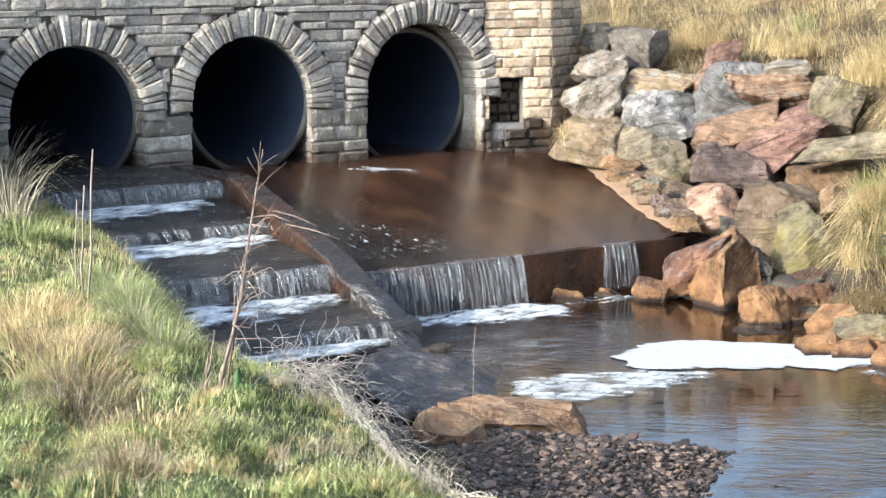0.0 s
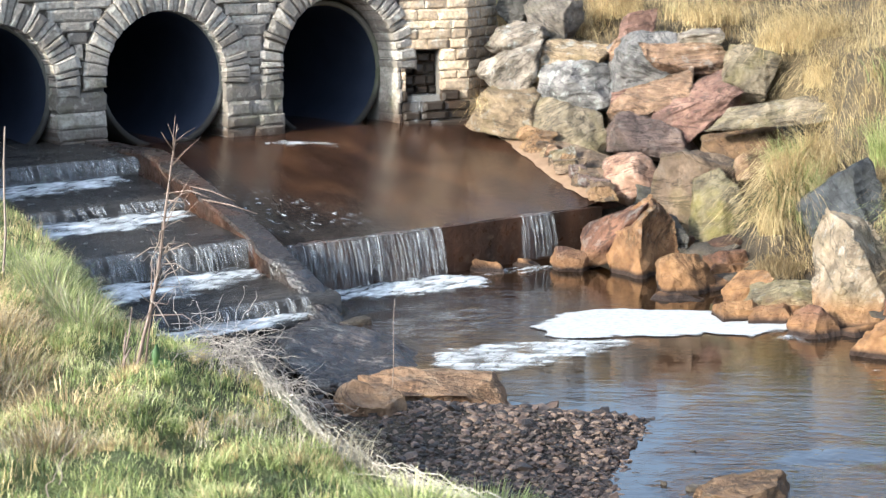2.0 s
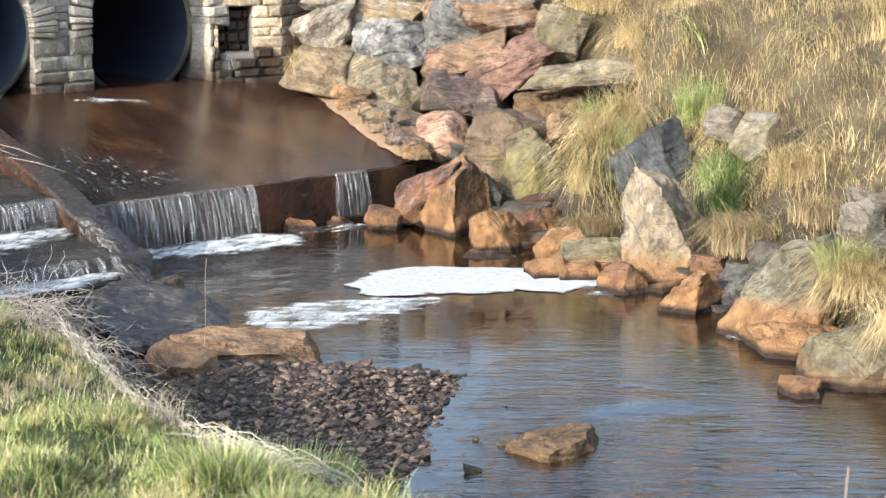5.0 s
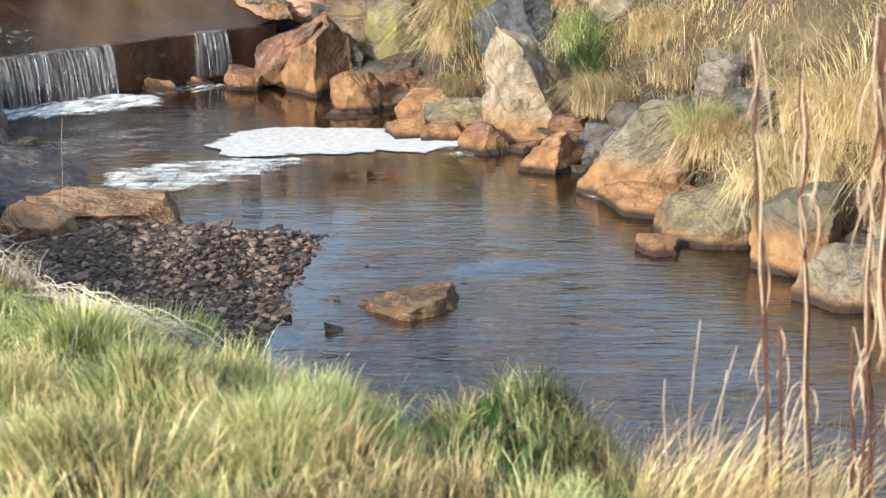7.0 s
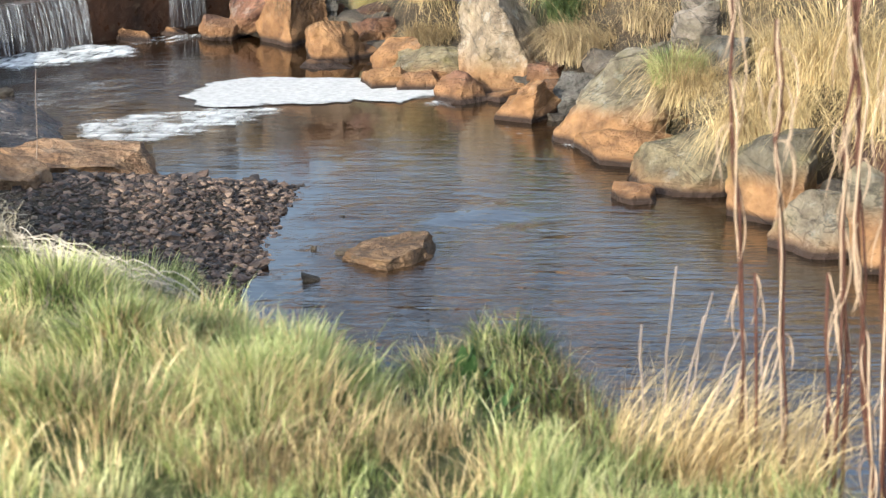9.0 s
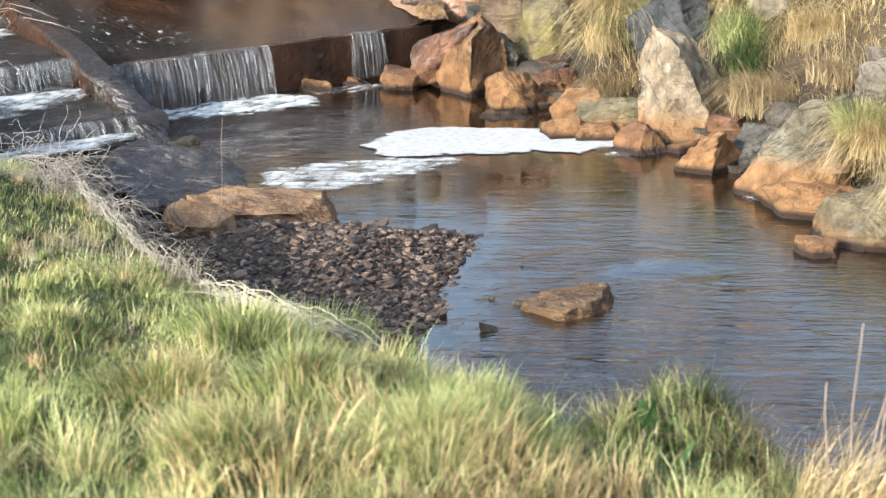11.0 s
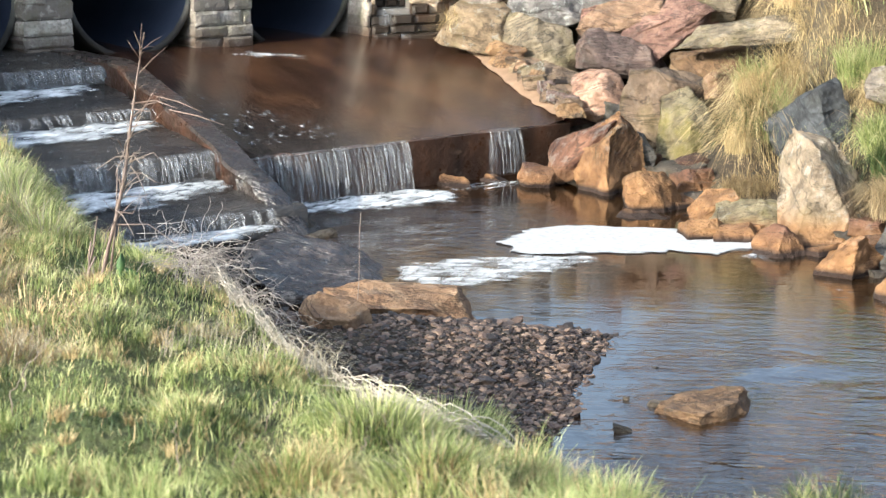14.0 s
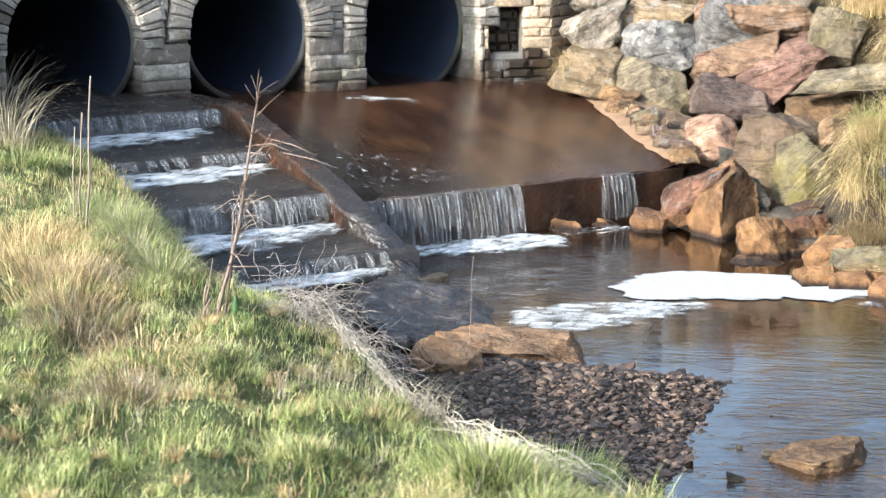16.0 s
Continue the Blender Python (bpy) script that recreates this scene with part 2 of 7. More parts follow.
def rock_material(name, cols, stain=0.0, lichen=0.5, moss=0.2, rough=0.8, wet=False, layered=0.3):
    """Field stone: two tones and veins, lichen blotches, moss, and an iron-stained foot up to the flood line."""
    k = Mat(name, rough)
    a, b, c3 = cols
    c = k.ramp(k.noise(5.5, 8, rough=0.68), (0.36, a), (0.5, b), (0.64, c3))
    tone = k.span(k.each(), 0, 1, 0.65, 1.3)
    n = k.t.nodes.new("ShaderNodeVectorMath")
    n.operation = "SCALE"
    k.t.links.new(c, n.inputs[0])
    k.t.links.new(tone, n.inputs["Scale"])
    c = n.outputs[0]
    tip = k.t.nodes.new("ShaderNodeCombineXYZ")
    k.t.links.new(k.span(k.each(), 0, 1, -0.7, 0.7), tip.inputs[0])
    k.t.links.new(k.math("SUBTRACT", k.math("FRACT", k.math("MULTIPLY", k.each(), 7.3)), 0.5), tip.inputs[1])
    turn = k.t.nodes.new("ShaderNodeMapping")
    k.t.links.new(k.pos, turn.inputs[0])
    k.t.links.new(tip.outputs[0], turn.inputs["Rotation"])
    flat = k.t.nodes.new("ShaderNodeMapping")
    k.t.links.new(turn.outputs[0], flat.inputs[0])
    flat.inputs["Scale"].default_value = (0.8, 0.8, 3.6)
    layers = k.noise(4, 6, flat.outputs[0], 0.68, 0.9)
    c = k.mix(k.span(layers, 0.52, 0.64, 0, 0.6 * layered), c, tuple(v * 0.45 for v in a))
    c = k.mix(k.span(k.noise(2.3, 5, rough=0.6), 0.45, 0.62, 0, 0.55), c, tuple(0.55 * v + 0.01 for v in b))
    c = k.mix(k.span(layers, 0.42, 0.3, 0, 0.4 * layered), c, tuple(v * 1.1 for v in c3))
    vein = k.math("ABSOLUTE", k.math("SUBTRACT", k.noise(2.0, 6, flat.outputs[0], 0.6, 0.6), 0.5))
    c = k.mix(k.span(vein, 0.0, 0.022, 0.75, 0.0), c, tuple(v * 0.3 for v in a))
    if lichen:
        own = k.span(k.math("FRACT", k.math("MULTIPLY", k.each(), 5.1)), 0.2, 0.9, 0.15, 1.2)
        c = k.mix(k.math("MULTIPLY", k.math("MULTIPLY", k.span(k.noise(7.5, 7, rough=0.74), 0.55, 0.61), lichen), own), c, (0.4, 0.4, 0.37))
    if moss:
        c = k.mix(k.math("MULTIPLY", k.span(k.noise(3.3, 5), 0.52, 0.68), moss), c, (0.17, 0.14, 0.036))
    if stain:
        edge = k.math("ADD", k.height(), k.span(k.noise(4, 5), 0.2, 0.8, -0.09, 0.09))
        rust = k.ramp(k.noise(8, 5), (0.3, (0.13, 0.062, 0.024)), (0.7, (0.37, 0.198, 0.082)))
        c = k.mix(k.math("MULTIPLY", k.span(edge, stain + 0.07, stain - 0.07), 0.88), c, rust)
        c = k.mix(k.span(k.height(), 0.06, 0.025), c, (0.03, 0.016, 0.01))
    k.colour(c)
    if wet:
        k.b.inputs["IOR"].default_value = 1.6
        k.rough(k.span(k.noise(9, 4), 0.3, 0.7, 0.16, 0.38))
        return k.bump(k.noise(15, 4, k.at(0.7, 1.8, 1, 0.9)), 0.9, 0.05).m
    h = k.math("ADD", k.math("ADD", k.noise(13, 8, rough=0.65), k.math("MULTIPLY", k.noise(5, 3), 0.8)), k.math("MULTIPLY", layers, 1.5 * layered))
    return k.bump(h, 1.0, 0.06).m


def soil_material():
    k = Mat("turf_soil", 0.95)
    c = k.ramp(k.noise(2.2, 6), (0.3, (0.022, 0.015, 0.009)), (0.55, (0.05, 0.034, 0.02)), (0.75, (0.11, 0.075, 0.042)))
    # turf covers all but the shores
    turf = k.ramp(k.noise(1.3, 6), (0.3, (0.06, 0.085, 0.022)), (0.55, (0.13, 0.14, 0.045)), (0.75, (0.26, 0.21, 0.1)))
    # and on the far bank it is all dry
    straw = k.ramp(k.noise(2.1, 6), (0.3, (0.05, 0.034, 0.017)), (0.55, (0.11, 0.08, 0.04)), (0.75, (0.2, 0.15, 0.08)))
    sep = k.t.nodes.new("ShaderNodeSeparateXYZ")
    k.t.links.new(k.pos, sep.inputs[0])
    turf = k.mix(k.span(sep.outputs[0], 8.2, 8.6), turf, straw)
    c = k.mix(k.span(k.math("ADD", k.height(), k.span(k.noise(5), 0, 1, -0.15, 0.15)), 0.5, 0.75), c, turf)
    k.colour(k.mix(k.span(k.noise(26, 5), 0.4, 0.7, 0, 0.6), c, (0.05, 0.04, 0.024)))
    return k.bump(k.noise(30, 6), 0.9, 0.05).m


def blade_material(name, *stops, rough=0.55, trans=0.25):
    k = Mat(name, rough)
    own = k.math("ADD", k.math("MULTIPLY", k.island(), 0.6), k.span(k.noise(4.2, 5), 0.3, 0.7, -0.14, 0.52))
    tone = k.ramp(own, *stops)
    k.colour(tone)
    tr = k.node("ShaderNodeBsdfTranslucent", Color=tone)
    mx = k.node("ShaderNodeMixShader", Fac=trans)
    out = k.t.nodes["Material Output"]
    k.t.links.new(k.b.outputs[0], mx.inputs[1])
    k.t.links.new(tr.outputs[0], mx.inputs[2])
    k.t.links.new(mx.outputs[0], out.inputs[0])
    return k.m


def pebble_material():
    k = Mat("wet_pebbles", 0.55)
    c = k.ramp(k.each(), (0.0, (0.018, 0.014, 0.012)), (0.35, (0.05, 0.033, 0.025)), (0.7, (0.12, 0.077, 0.056)), (1.0, (0.27, 0.185, 0.13)))
    k.colour(k.mix(k.span(k.noise(30, 5), 0.4, 0.7, 0, 0.6), c, (0.05, 0.04, 0.033)))
    return k.bump(k.noise(50, 5), 0.4, 0.01).m


def pebble_rest_material():
    k = Mat("gravel_pebbles", 0.6)
    c = k.ramp(k.island(), (0.0, (0.018, 0.014, 0.012)), (0.35, (0.05, 0.033, 0.025)), (0.7, (0.12, 0.077, 0.056)), (1.0, (0.27, 0.185, 0.13)))
    k.colour(k.mix(k.span(k.noise(30, 5), 0.4, 0.7, 0, 0.6), c, (0.05, 0.04, 0.033)))
    return k.m


def plain_material(name, a, b, scale=20, rough=0.7):
    k = Mat(name, rough)
    k.colour(k.mix(k.noise(scale, 5), a, b))
    return k.bump(k.noise(scale * 2, 5), 0.4, 0.01).m


WETSTONE = wet_stone_material()
WINGSTONE, STONE, MORTAR, CONCRETE, LINING = wall_stone_material("clean_sunlit_sandstone_blocks", 1.45), wall_stone_material(), mortar_material(), concrete_material(), pipe_inside_material()
APRON, RUST, CAP, STEP, WATER = apron_material(), wet_rust_material("wet_rusty_concrete", 0.55), worn_cap_material(), step_material(), water_material()
FOAM, CHURN, FALL, SOIL = foam_material(), foam_material("churned_water", True), fall_material(), soil_material()
PEBBLE, PEBBLES = pebble_material(), pebble_rest_material()
ROCKS = {
    "stacked": rock_material("lichened_grey_stone", ((0.113, 0.092, 0.071), (0.25, 0.205, 0.161), (0.408, 0.341, 0.273)), 0.0, 0.9, 0.2, layered=0.8),
    "blue": rock_material("blue_grey_stone", ((0.124, 0.114, 0.11), (0.258, 0.236, 0.222), (0.412, 0.374, 0.342)), 0.0, 1.0, 0.1, layered=0.8),
    "mossgrey": rock_material("olive_grey_stone", ((0.093, 0.072, 0.046), (0.186, 0.146, 0.094), (0.309, 0.244, 0.162)), 0.0, 0.5, 0.35, layered=0.6),
    "brown": rock_material("brown_layered_stone", ((0.13, 0.078, 0.047), (0.268, 0.162, 0.097), (0.416, 0.266, 0.164)), 0.0, 0.35, 0.1, layered=1.0),
    "ochre": rock_material("ochre_stone", ((0.12, 0.065, 0.031), (0.248, 0.144, 0.068), (0.368, 0.237, 0.122)), 0.0, 0.15, 0.1, layered=0.6),
    "pink": rock_material("pinkish_stone", ((0.117, 0.063, 0.047), (0.231, 0.128, 0.095), (0.356, 0.21, 0.154)), 0.0, 0.4, 0.0, layered=1.0),
    "dark": rock_material("dark_grey_stone", ((0.042, 0.037, 0.032), (0.09, 0.08, 0.069), (0.155, 0.14, 0.122)), 0.0, 0.3, 0.15, layered=0.45),
    "slate": rock_material("slate_grey_slab", ((0.04, 0.041, 0.043), (0.08, 0.082, 0.086), (0.135, 0.138, 0.141)), 0.0, 0.25, 0.05, layered=0.3),
    "pale": rock_material("pale_boulder_stone", ((0.186, 0.139, 0.092), (0.359, 0.274, 0.183), (0.521, 0.413, 0.293)), 0.2, 0.5, 0.3),
    "pitted": rock_material("pale_pitted_stone", ((0.098, 0.078, 0.054), (0.188, 0.153, 0.106), (0.285, 0.238, 0.17)), 0.06, 0.6, 0.3),
    "footed": rock_material("grey_stone_with_stained_foot", ((0.072, 0.059, 0.039), (0.144, 0.12, 0.08), (0.223, 0.191, 0.131)), 0.24, 0.35, 0.6),
    "orange": rock_material("iron_stained_stone", ((0.122, 0.058, 0.022), (0.296, 0.153, 0.065), (0.449, 0.26, 0.12)), 0.22, 0.25, 0.15, layered=0.7),
    "slab": rock_material("orange_slab_stone", ((0.15, 0.08, 0.042), (0.29, 0.172, 0.092), (0.42, 0.275, 0.16)), 0.0, 0.1, 0.0, layered=0.12),
    "umber": rock_material("umber_stone", ((0.03, 0.024, 0.019), (0.07, 0.055, 0.041), (0.12, 0.096, 0.072)), 0.0, 0.06, 0.1),
    "beige": rock_material("beige_stone", ((0.166, 0.116, 0.067), (0.331, 0.234, 0.136), (0.486, 0.355, 0.217)), 0.0, 0.6, 0.25, layered=0.6),
    "purple": rock_material("purple_stone", ((0.056, 0.036, 0.03), (0.122, 0.08, 0.067), (0.206, 0.142, 0.115)), 0.0, 0.85, 0.05, layered=0.8),
    "rosy": rock_material("rosy_stone", ((0.14, 0.075, 0.05), (0.3, 0.175, 0.115), (0.42, 0.28, 0.2)), 0.0, 0.3, 0.0),
    "red": rock_material("red_wet_stone", ((0.048, 0.02, 0.012), (0.108, 0.05, 0.028), (0.184, 0.094, 0.056)), 0.12, 0.2, 0.0),
    "mossy": rock_material("mossy_stone", ((0.08, 0.062, 0.036), (0.16, 0.128, 0.072), (0.26, 0.214, 0.13)), 0.05, 0.15, 0.7),
    "tan": rock_material("dark_tan_stone", ((0.072, 0.048, 0.03), (0.144, 0.096, 0.06), (0.225, 0.156, 0.101)), 0.0, 0.12, 0.2),
    "bed": rock_material("brown_stream_stone", ((0.08, 0.046, 0.024), (0.17, 0.1, 0.052), (0.27, 0.168, 0.09)), 0.0, 0.1, 0.2),
    "wet": rock_material("wet_black_slab", ((0.017, 0.013, 0.012), (0.04, 0.031, 0.028), (0.085, 0.068, 0.06)), 0.0, 0.1, 0.0, wet=True),
}
GREEN = blade_material("green_grass", (0.0, (0.06, 0.092, 0.026)), (0.34, (0.25, 0.3, 0.092)), (0.68, (0.52, 0.525, 0.225)), (1.0, (0.66, 0.61, 0.35)), trans=0.35)
# dark green blades; in the turf their colour carries the shade of hollows
RUSH = blade_material("dark_green_and_shade_grass", (0.0, (0.02, 0.036, 0.012)), (0.45, (0.05, 0.08, 0.024)), (0.8, (0.13, 0.16, 0.05)), (1.0, (0.3, 0.27, 0.14)), trans=0.25)
STRAW = blade_material("dry_grass", (0.0, (0.15, 0.1, 0.045)), (0.3, (0.38, 0.28, 0.135)), (0.75, (0.72, 0.56, 0.29)), (0.92, (0.84, 0.68, 0.4)), (1.0, (0.3, 0.27, 0.11)), trans=0.28)
THATCH = blade_material("old_matted_grass", (0.0, (0.1, 0.068, 0.033)), (0.5, (0.27, 0.195, 0.098)), (1.0, (0.48, 0.37, 0.2)), trans=0.2)
BLEACHED = blade_material("bleached_straw", (0.0, (0.13, 0.108, 0.075)), (0.5, (0.33, 0.285, 0.2)), (1.0, (0.54, 0.48, 0.35)), trans=0.2)
SILT = plain_material("orange_silt", (0.14, 0.08, 0.045), (0.37, 0.25, 0.155), 7, 0.85)
STALK = plain_material("dry_red_stalk", (0.012, 0.004, 0.0025), (0.11, 0.036, 0.017), 60)
DEADWOOD = plain_material("grey_dead_twigs", (0.17, 0.145, 0.13), (0.48, 0.42, 0.37), 30)
STRAND = plain_material("bleached_strands", (0.22, 0.19, 0.15), (0.56, 0.5, 0.42), 18)
TWIG = plain_material("pale_dry_twig", (0.14, 0.105, 0.085), (0.32, 0.25, 0.2), 14)
SHRED = plain_material("pale_withered_leaf", (0.2, 0.13, 0.085), (0.52, 0.39, 0.27), 30)
WEED = plain_material("grey_brown_weed_stem", (0.1, 0.07, 0.055), (0.26, 0.19, 0.155), 22)
LEAF = plain_material("green_leaf", (0.025, 0.06, 0.014), (0.06, 0.11, 0.028), 16, 0.6)

# ---- makers ----


def mesh_of(name, bm, material, smooth=False):
    me = bpy.data.meshes.new(name)
    bm.normal_update()
    bm.to_mesh(me)
    bm.free()
    me.materials.append(material)
    if smooth:
        me.polygons.foreach_set("use_smooth", [True] * len(me.polygons))
    return me


def thing(name, bm, material, label="", category="", kind="", group="", smooth=False):
    return tagged(new(name, mesh_of(name, bm, material, smooth)), label, category, group, kind)


def base(name, label, category, kind="", group="", at=(0, 0, 0)):
    ob = new(name)
    ob.location = at
    return tagged(ob, label, category, group, kind)


def part(name, bm, material, parent, label="", smooth=False, kind=""):
    ob = new(name, mesh_of(name, bm, material, smooth))
    ob.parent = parent
    return tagged(ob, label, "", "", kind)


def from_arrays(name, verts, faces, material, smooth=False):
    me = bpy.data.meshes.new(name)
    me.from_pydata(verts.tolist() if hasattr(verts, "tolist") else verts, [], faces.tolist() if hasattr(faces, "tolist") else faces)
    me.materials.append(material)
    if smooth:
        me.polygons.foreach_set("use_smooth", [True] * len(me.polygons))
    return me


def box(bm, x0, x1, y0, y1, z0, z1):
    m = Matrix.Translation(((x0 + x1) / 2, (y0 + y1) / 2, (z0 + z1) / 2)) @ Matrix.Diagonal((x1 - x0, y1 - y0, z1 - z0, 1))
    return bmesh.ops.create_cube(bm, size=1.0, matrix=m)["verts"]


def prism(bm, outline, y0, y1):
    """A solid with an outline in x, z between two y planes."""
    lo = [bm.verts.new((x, y0, z)) for x, z in outline]
    hi = [bm.verts.new((x, y1, z)) for x, z in outline]
    n = len(outline)
    bm.faces.new(lo)
    bm.faces.new(hi[::-1])
    for i in range(n):
        bm.faces.new((lo[(i + 1) % n], lo[i], hi[i], hi[(i + 1) % n]))
    bmesh.ops.recalc_face_normals(bm, faces=bm.faces)


def tube(points, radii, sides=6):
    """A tapered tube along points."""
    bm = bmesh.new()
    rings = []
    pts = [Vector(p) for p in points]
    for i, p in enumerate(pts):
        d = (pts[min(i + 1, len(pts) - 1)] - pts[max(i - 1, 0)]).normalized()
        u = d.cross(Vector((0.3, 1, 0.2))).normalized()
        v = d.cross(u)
        rings.append([bm.verts.new(p + radii[i] * (math.cos(a) * u + math.sin(a) * v)) for a in (2 * math.pi * k / sides for k in range(sides))])
    for a, b in zip(rings, rings[1:]):
        for k in range(sides):
            bm.faces.new((a[k], a[(k + 1) % sides], b[(k + 1) % sides], b[k]))
    bm.faces.new(rings[0][::-1])
    bm.faces.new(rings[-1])
    return bm


# ---- the lie of the land ----
WALL_Y = 14.48
CREST_Y = np.array([-40, 1.0, 2.3, 2.65, 2.9, 3.25, 3.55, 3.9, 4.6, 5.4, 6.1, 7.0, 7.8, 8.6, 9.5, 10.5, 12.0, 14.3, 40])
CREST_X = np.array([3.4, 3.85, 3.9, 3.75, 3.95, 4.05, 3.7, 3.72, 3.82, 3.7, 3.88, 4.15, 4.28, 4.22, 4.5, 4.75, 5.15, 5.5, 5.6])
CREST_ZY = np.array([-40, 2.0, 5.0, 7.0, 8.0, 10.0, 12.0, 14.3, 40])
CREST_Z = np.array([0.5, 0.52, 0.55, 0.58, 0.62, 0.7, 0.78, 0.85, 0.9])
SHORE_Y = np.array([-40, 2.0, 3.7, 4.44, 4.84, 5.7, 6.0, 6.5, 7.2, 7.8, 8.5, 9.2, 10.4, 10.9, 11.4, 14.4, 40])
SHORE_X = np.array([6.0, 7.2, 7.45, 7.5, 7.85, 8.1, 8.45, 8.52, 8.65, 8.9, 9.15, 9.25, 9.5, 9.65, 10.2, 11.3, 11.5])

WALL_LINE_Y = np.array([8.6, 9.4, 10.0, 10.5, 11.3, 12.4, 13.0, 13.7, 14.3, 15.2, 40])     # where the stacked stones stand
WALL_LINE_X = np.array([10.9, 11.3, 11.65, 12.15, 12.75, 12.35, 12.05, 11.75, 11.5, 11.35, 11.3])


def smooth(a, b, v):
    t = np.clip((v - a) / (b - a), 0, 1)
    return t * t * (3 - 2 * t)


def lumps(x, y):
    return (np.sin(2.1 * x + 1.3 * y) * np.cos(1.7 * y - 0.8 * x) + 0.6 * np.sin(4.3 * x - 3.1 * y + 1) + 0.4 * np.cos(7.3 * y + 5.2 * x))


MOUNDS = ((4.12, 3.62, 0.2, 0.22), (4.04, 3.3, 0.12, 0.2), (3.42, 3.62, 0.09, 0.15), (3.2, 3.34, 0.08, 0.14), (2.92, 3.3, 0.08, 0.14), (2.55, 3.62, 0.08, 0.16),
          (3.02, 3.95, 0.07, 0.15), (3.36, 4.05, 0.06, 0.14), (2.75, 4.3, 0.06, 0.16), (3.3, 4.6, 0.06, 0.18), (2.85, 5.1, 0.07, 0.2), (3.45, 5.6, 0.06, 0.2), (3.1, 6.3, 0.07, 0.22), (3.3, 7.6, 0.08, 0.25), (3.5, 8.5, 0.08, 0.25))     # x, y, height, width


def land(x, y):
    """Height of the ground at x, y (arrays)."""
    xl = np.interp(y, CREST_Y, CREST_X)
    zc = np.interp(y, CREST_ZY, CREST_Z)
    u = xl - x
    left = zc + 0.34 * (1 - np.exp(-np.maximum(u, 0) / 1.3)) + 0.03 * lumps(x, y) * smooth(0, 0.5, u) + 0.028 * lumps(3.1 * x + 1, 2.7 * y) * smooth(0.1, 0.5, u)
    left = np.where(u < 0, zc + 1.25 * u + 0.02 * lumps(x, y), left)
    for mx, my, mh, mw in MOUNDS:
        left = left + mh * np.exp(-((x - mx) ** 2 + (y - my) ** 2) / mw ** 2)
    # the road bank beside the stream's upper end
    left = left + 2.2 * smooth(0.0, 3.5, 0.33 * y - 0.25 - x) * smooth(10.5, 15, y)
    bar_x = np.interp(y, [5.3, 5.6, 5.95, 6.35, 7.0, 7.6, 8.0, 8.6, 9.0], [4.3, 4.8, 5.35, 5.75, 6.62, 6.3, 5.75, 5.5, 5.0])
    bar = np.clip((bar_x - x) * 0.22, -0.4, 0.17) - 0.5 * smooth(8.4, 9.2, y) - 0.5 * smooth(5.7, 5.1, y)
    bed = -0.32
    xr = np.interp(y, SHORE_Y, SHORE_X)
    s = x - xr
    low = np.interp(s, [-0.4, 0, 0.25, 0.5, 0.8, 1.2, 2.0, 3.0, 4.5, 7.0, 14, 60], [-0.5, -0.3, -0.18, -0.02, 0.16, 0.42, 0.93, 1.48, 1.95, 2.25, 2.5, 2.9])
    sw = x - np.interp(y, WALL_LINE_Y, WALL_LINE_X)
    foot = np.interp(s, [-0.4, 0.0, 0.2, 0.8, 1.5, 3], [-0.4, 0.25, 0.34, 0.4, 0.45, 0.5])
    shelf = np.interp(s, [-0.4, 0, 0.25, 0.7, 1.2, 3.0], [-0.4, -0.3, -0.18, 0.06, 0.26, 0.45])
    k = smooth(10.9, 11.6, y)
    foot = foot * k + shelf * (1 - k)
    high = np.maximum(foot, np.interp(sw, [-0.5, -0.05, 0.3, 1.5, 3.0, 6.0, 14, 60], [-0.5, 0.8, 1.62, 1.95, 2.25, 2.6, 2.8, 3.2]))
    k = smooth(9.2, 10.3, y)
    right = low * (1 - k) + high * k + 0.05 * lumps(x, y) * smooth(0.6, 1.6, s) * smooth(0.0, 0.6, np.maximum(sw, 9.5 - y))
    z = np.maximum(np.maximum(left, np.maximum(bar, bed)), right)
    fill = smooth(14.95, 15.1, y) * smooth(11.9, 11.1, x)
    return np.where(fill > 0, np.maximum(z, z * (1 - fill) + 2.85 * fill), z)


def ground():
    xs = np.concatenate([[-300, -120, -60, -30, -15], np.arange(-8, 1, 0.5), np.arange(1, 14, 0.09), np.arange(14, 22, 0.4), [24, 30, 45, 80, 300]])
    ys = np.concatenate([[-300, -120, -60, -30, -15, -8], np.arange(-4, 1, 0.4), np.arange(1, 16, 0.09), np.arange(16, 26, 0.5), [30, 45, 80, 300]])
    gx, gy = np.meshgrid(xs, ys)
    gz = land(gx, gy)
    v = np.stack([gx, gy, gz], -1).reshape(-1, 3)
    n, m = len(xs), len(ys)
    i = (np.arange(m - 1)[:, None] * n + np.arange(n - 1)[None]).ravel()
    f = np.stack([i, i + 1, i + n + 1, i + n], 1)
    mid = v[f].mean(1)
    # the soil face behind the headwall is open where the culverts run
    behind = (mid[:, 0] > 5.0) & (mid[:, 0] < 10.7) & (mid[:, 1] > 14.9) & (mid[:, 1] < 15.3) & (mid[:, 2] < 2.8)
    f = f[~behind]
    me = from_arrays("ground", v, f, SOIL, True)
    return tagged(new("ground", me), "grassy stream banks and brown stream bed of bare soil", "ground", "", "structure")


ground()


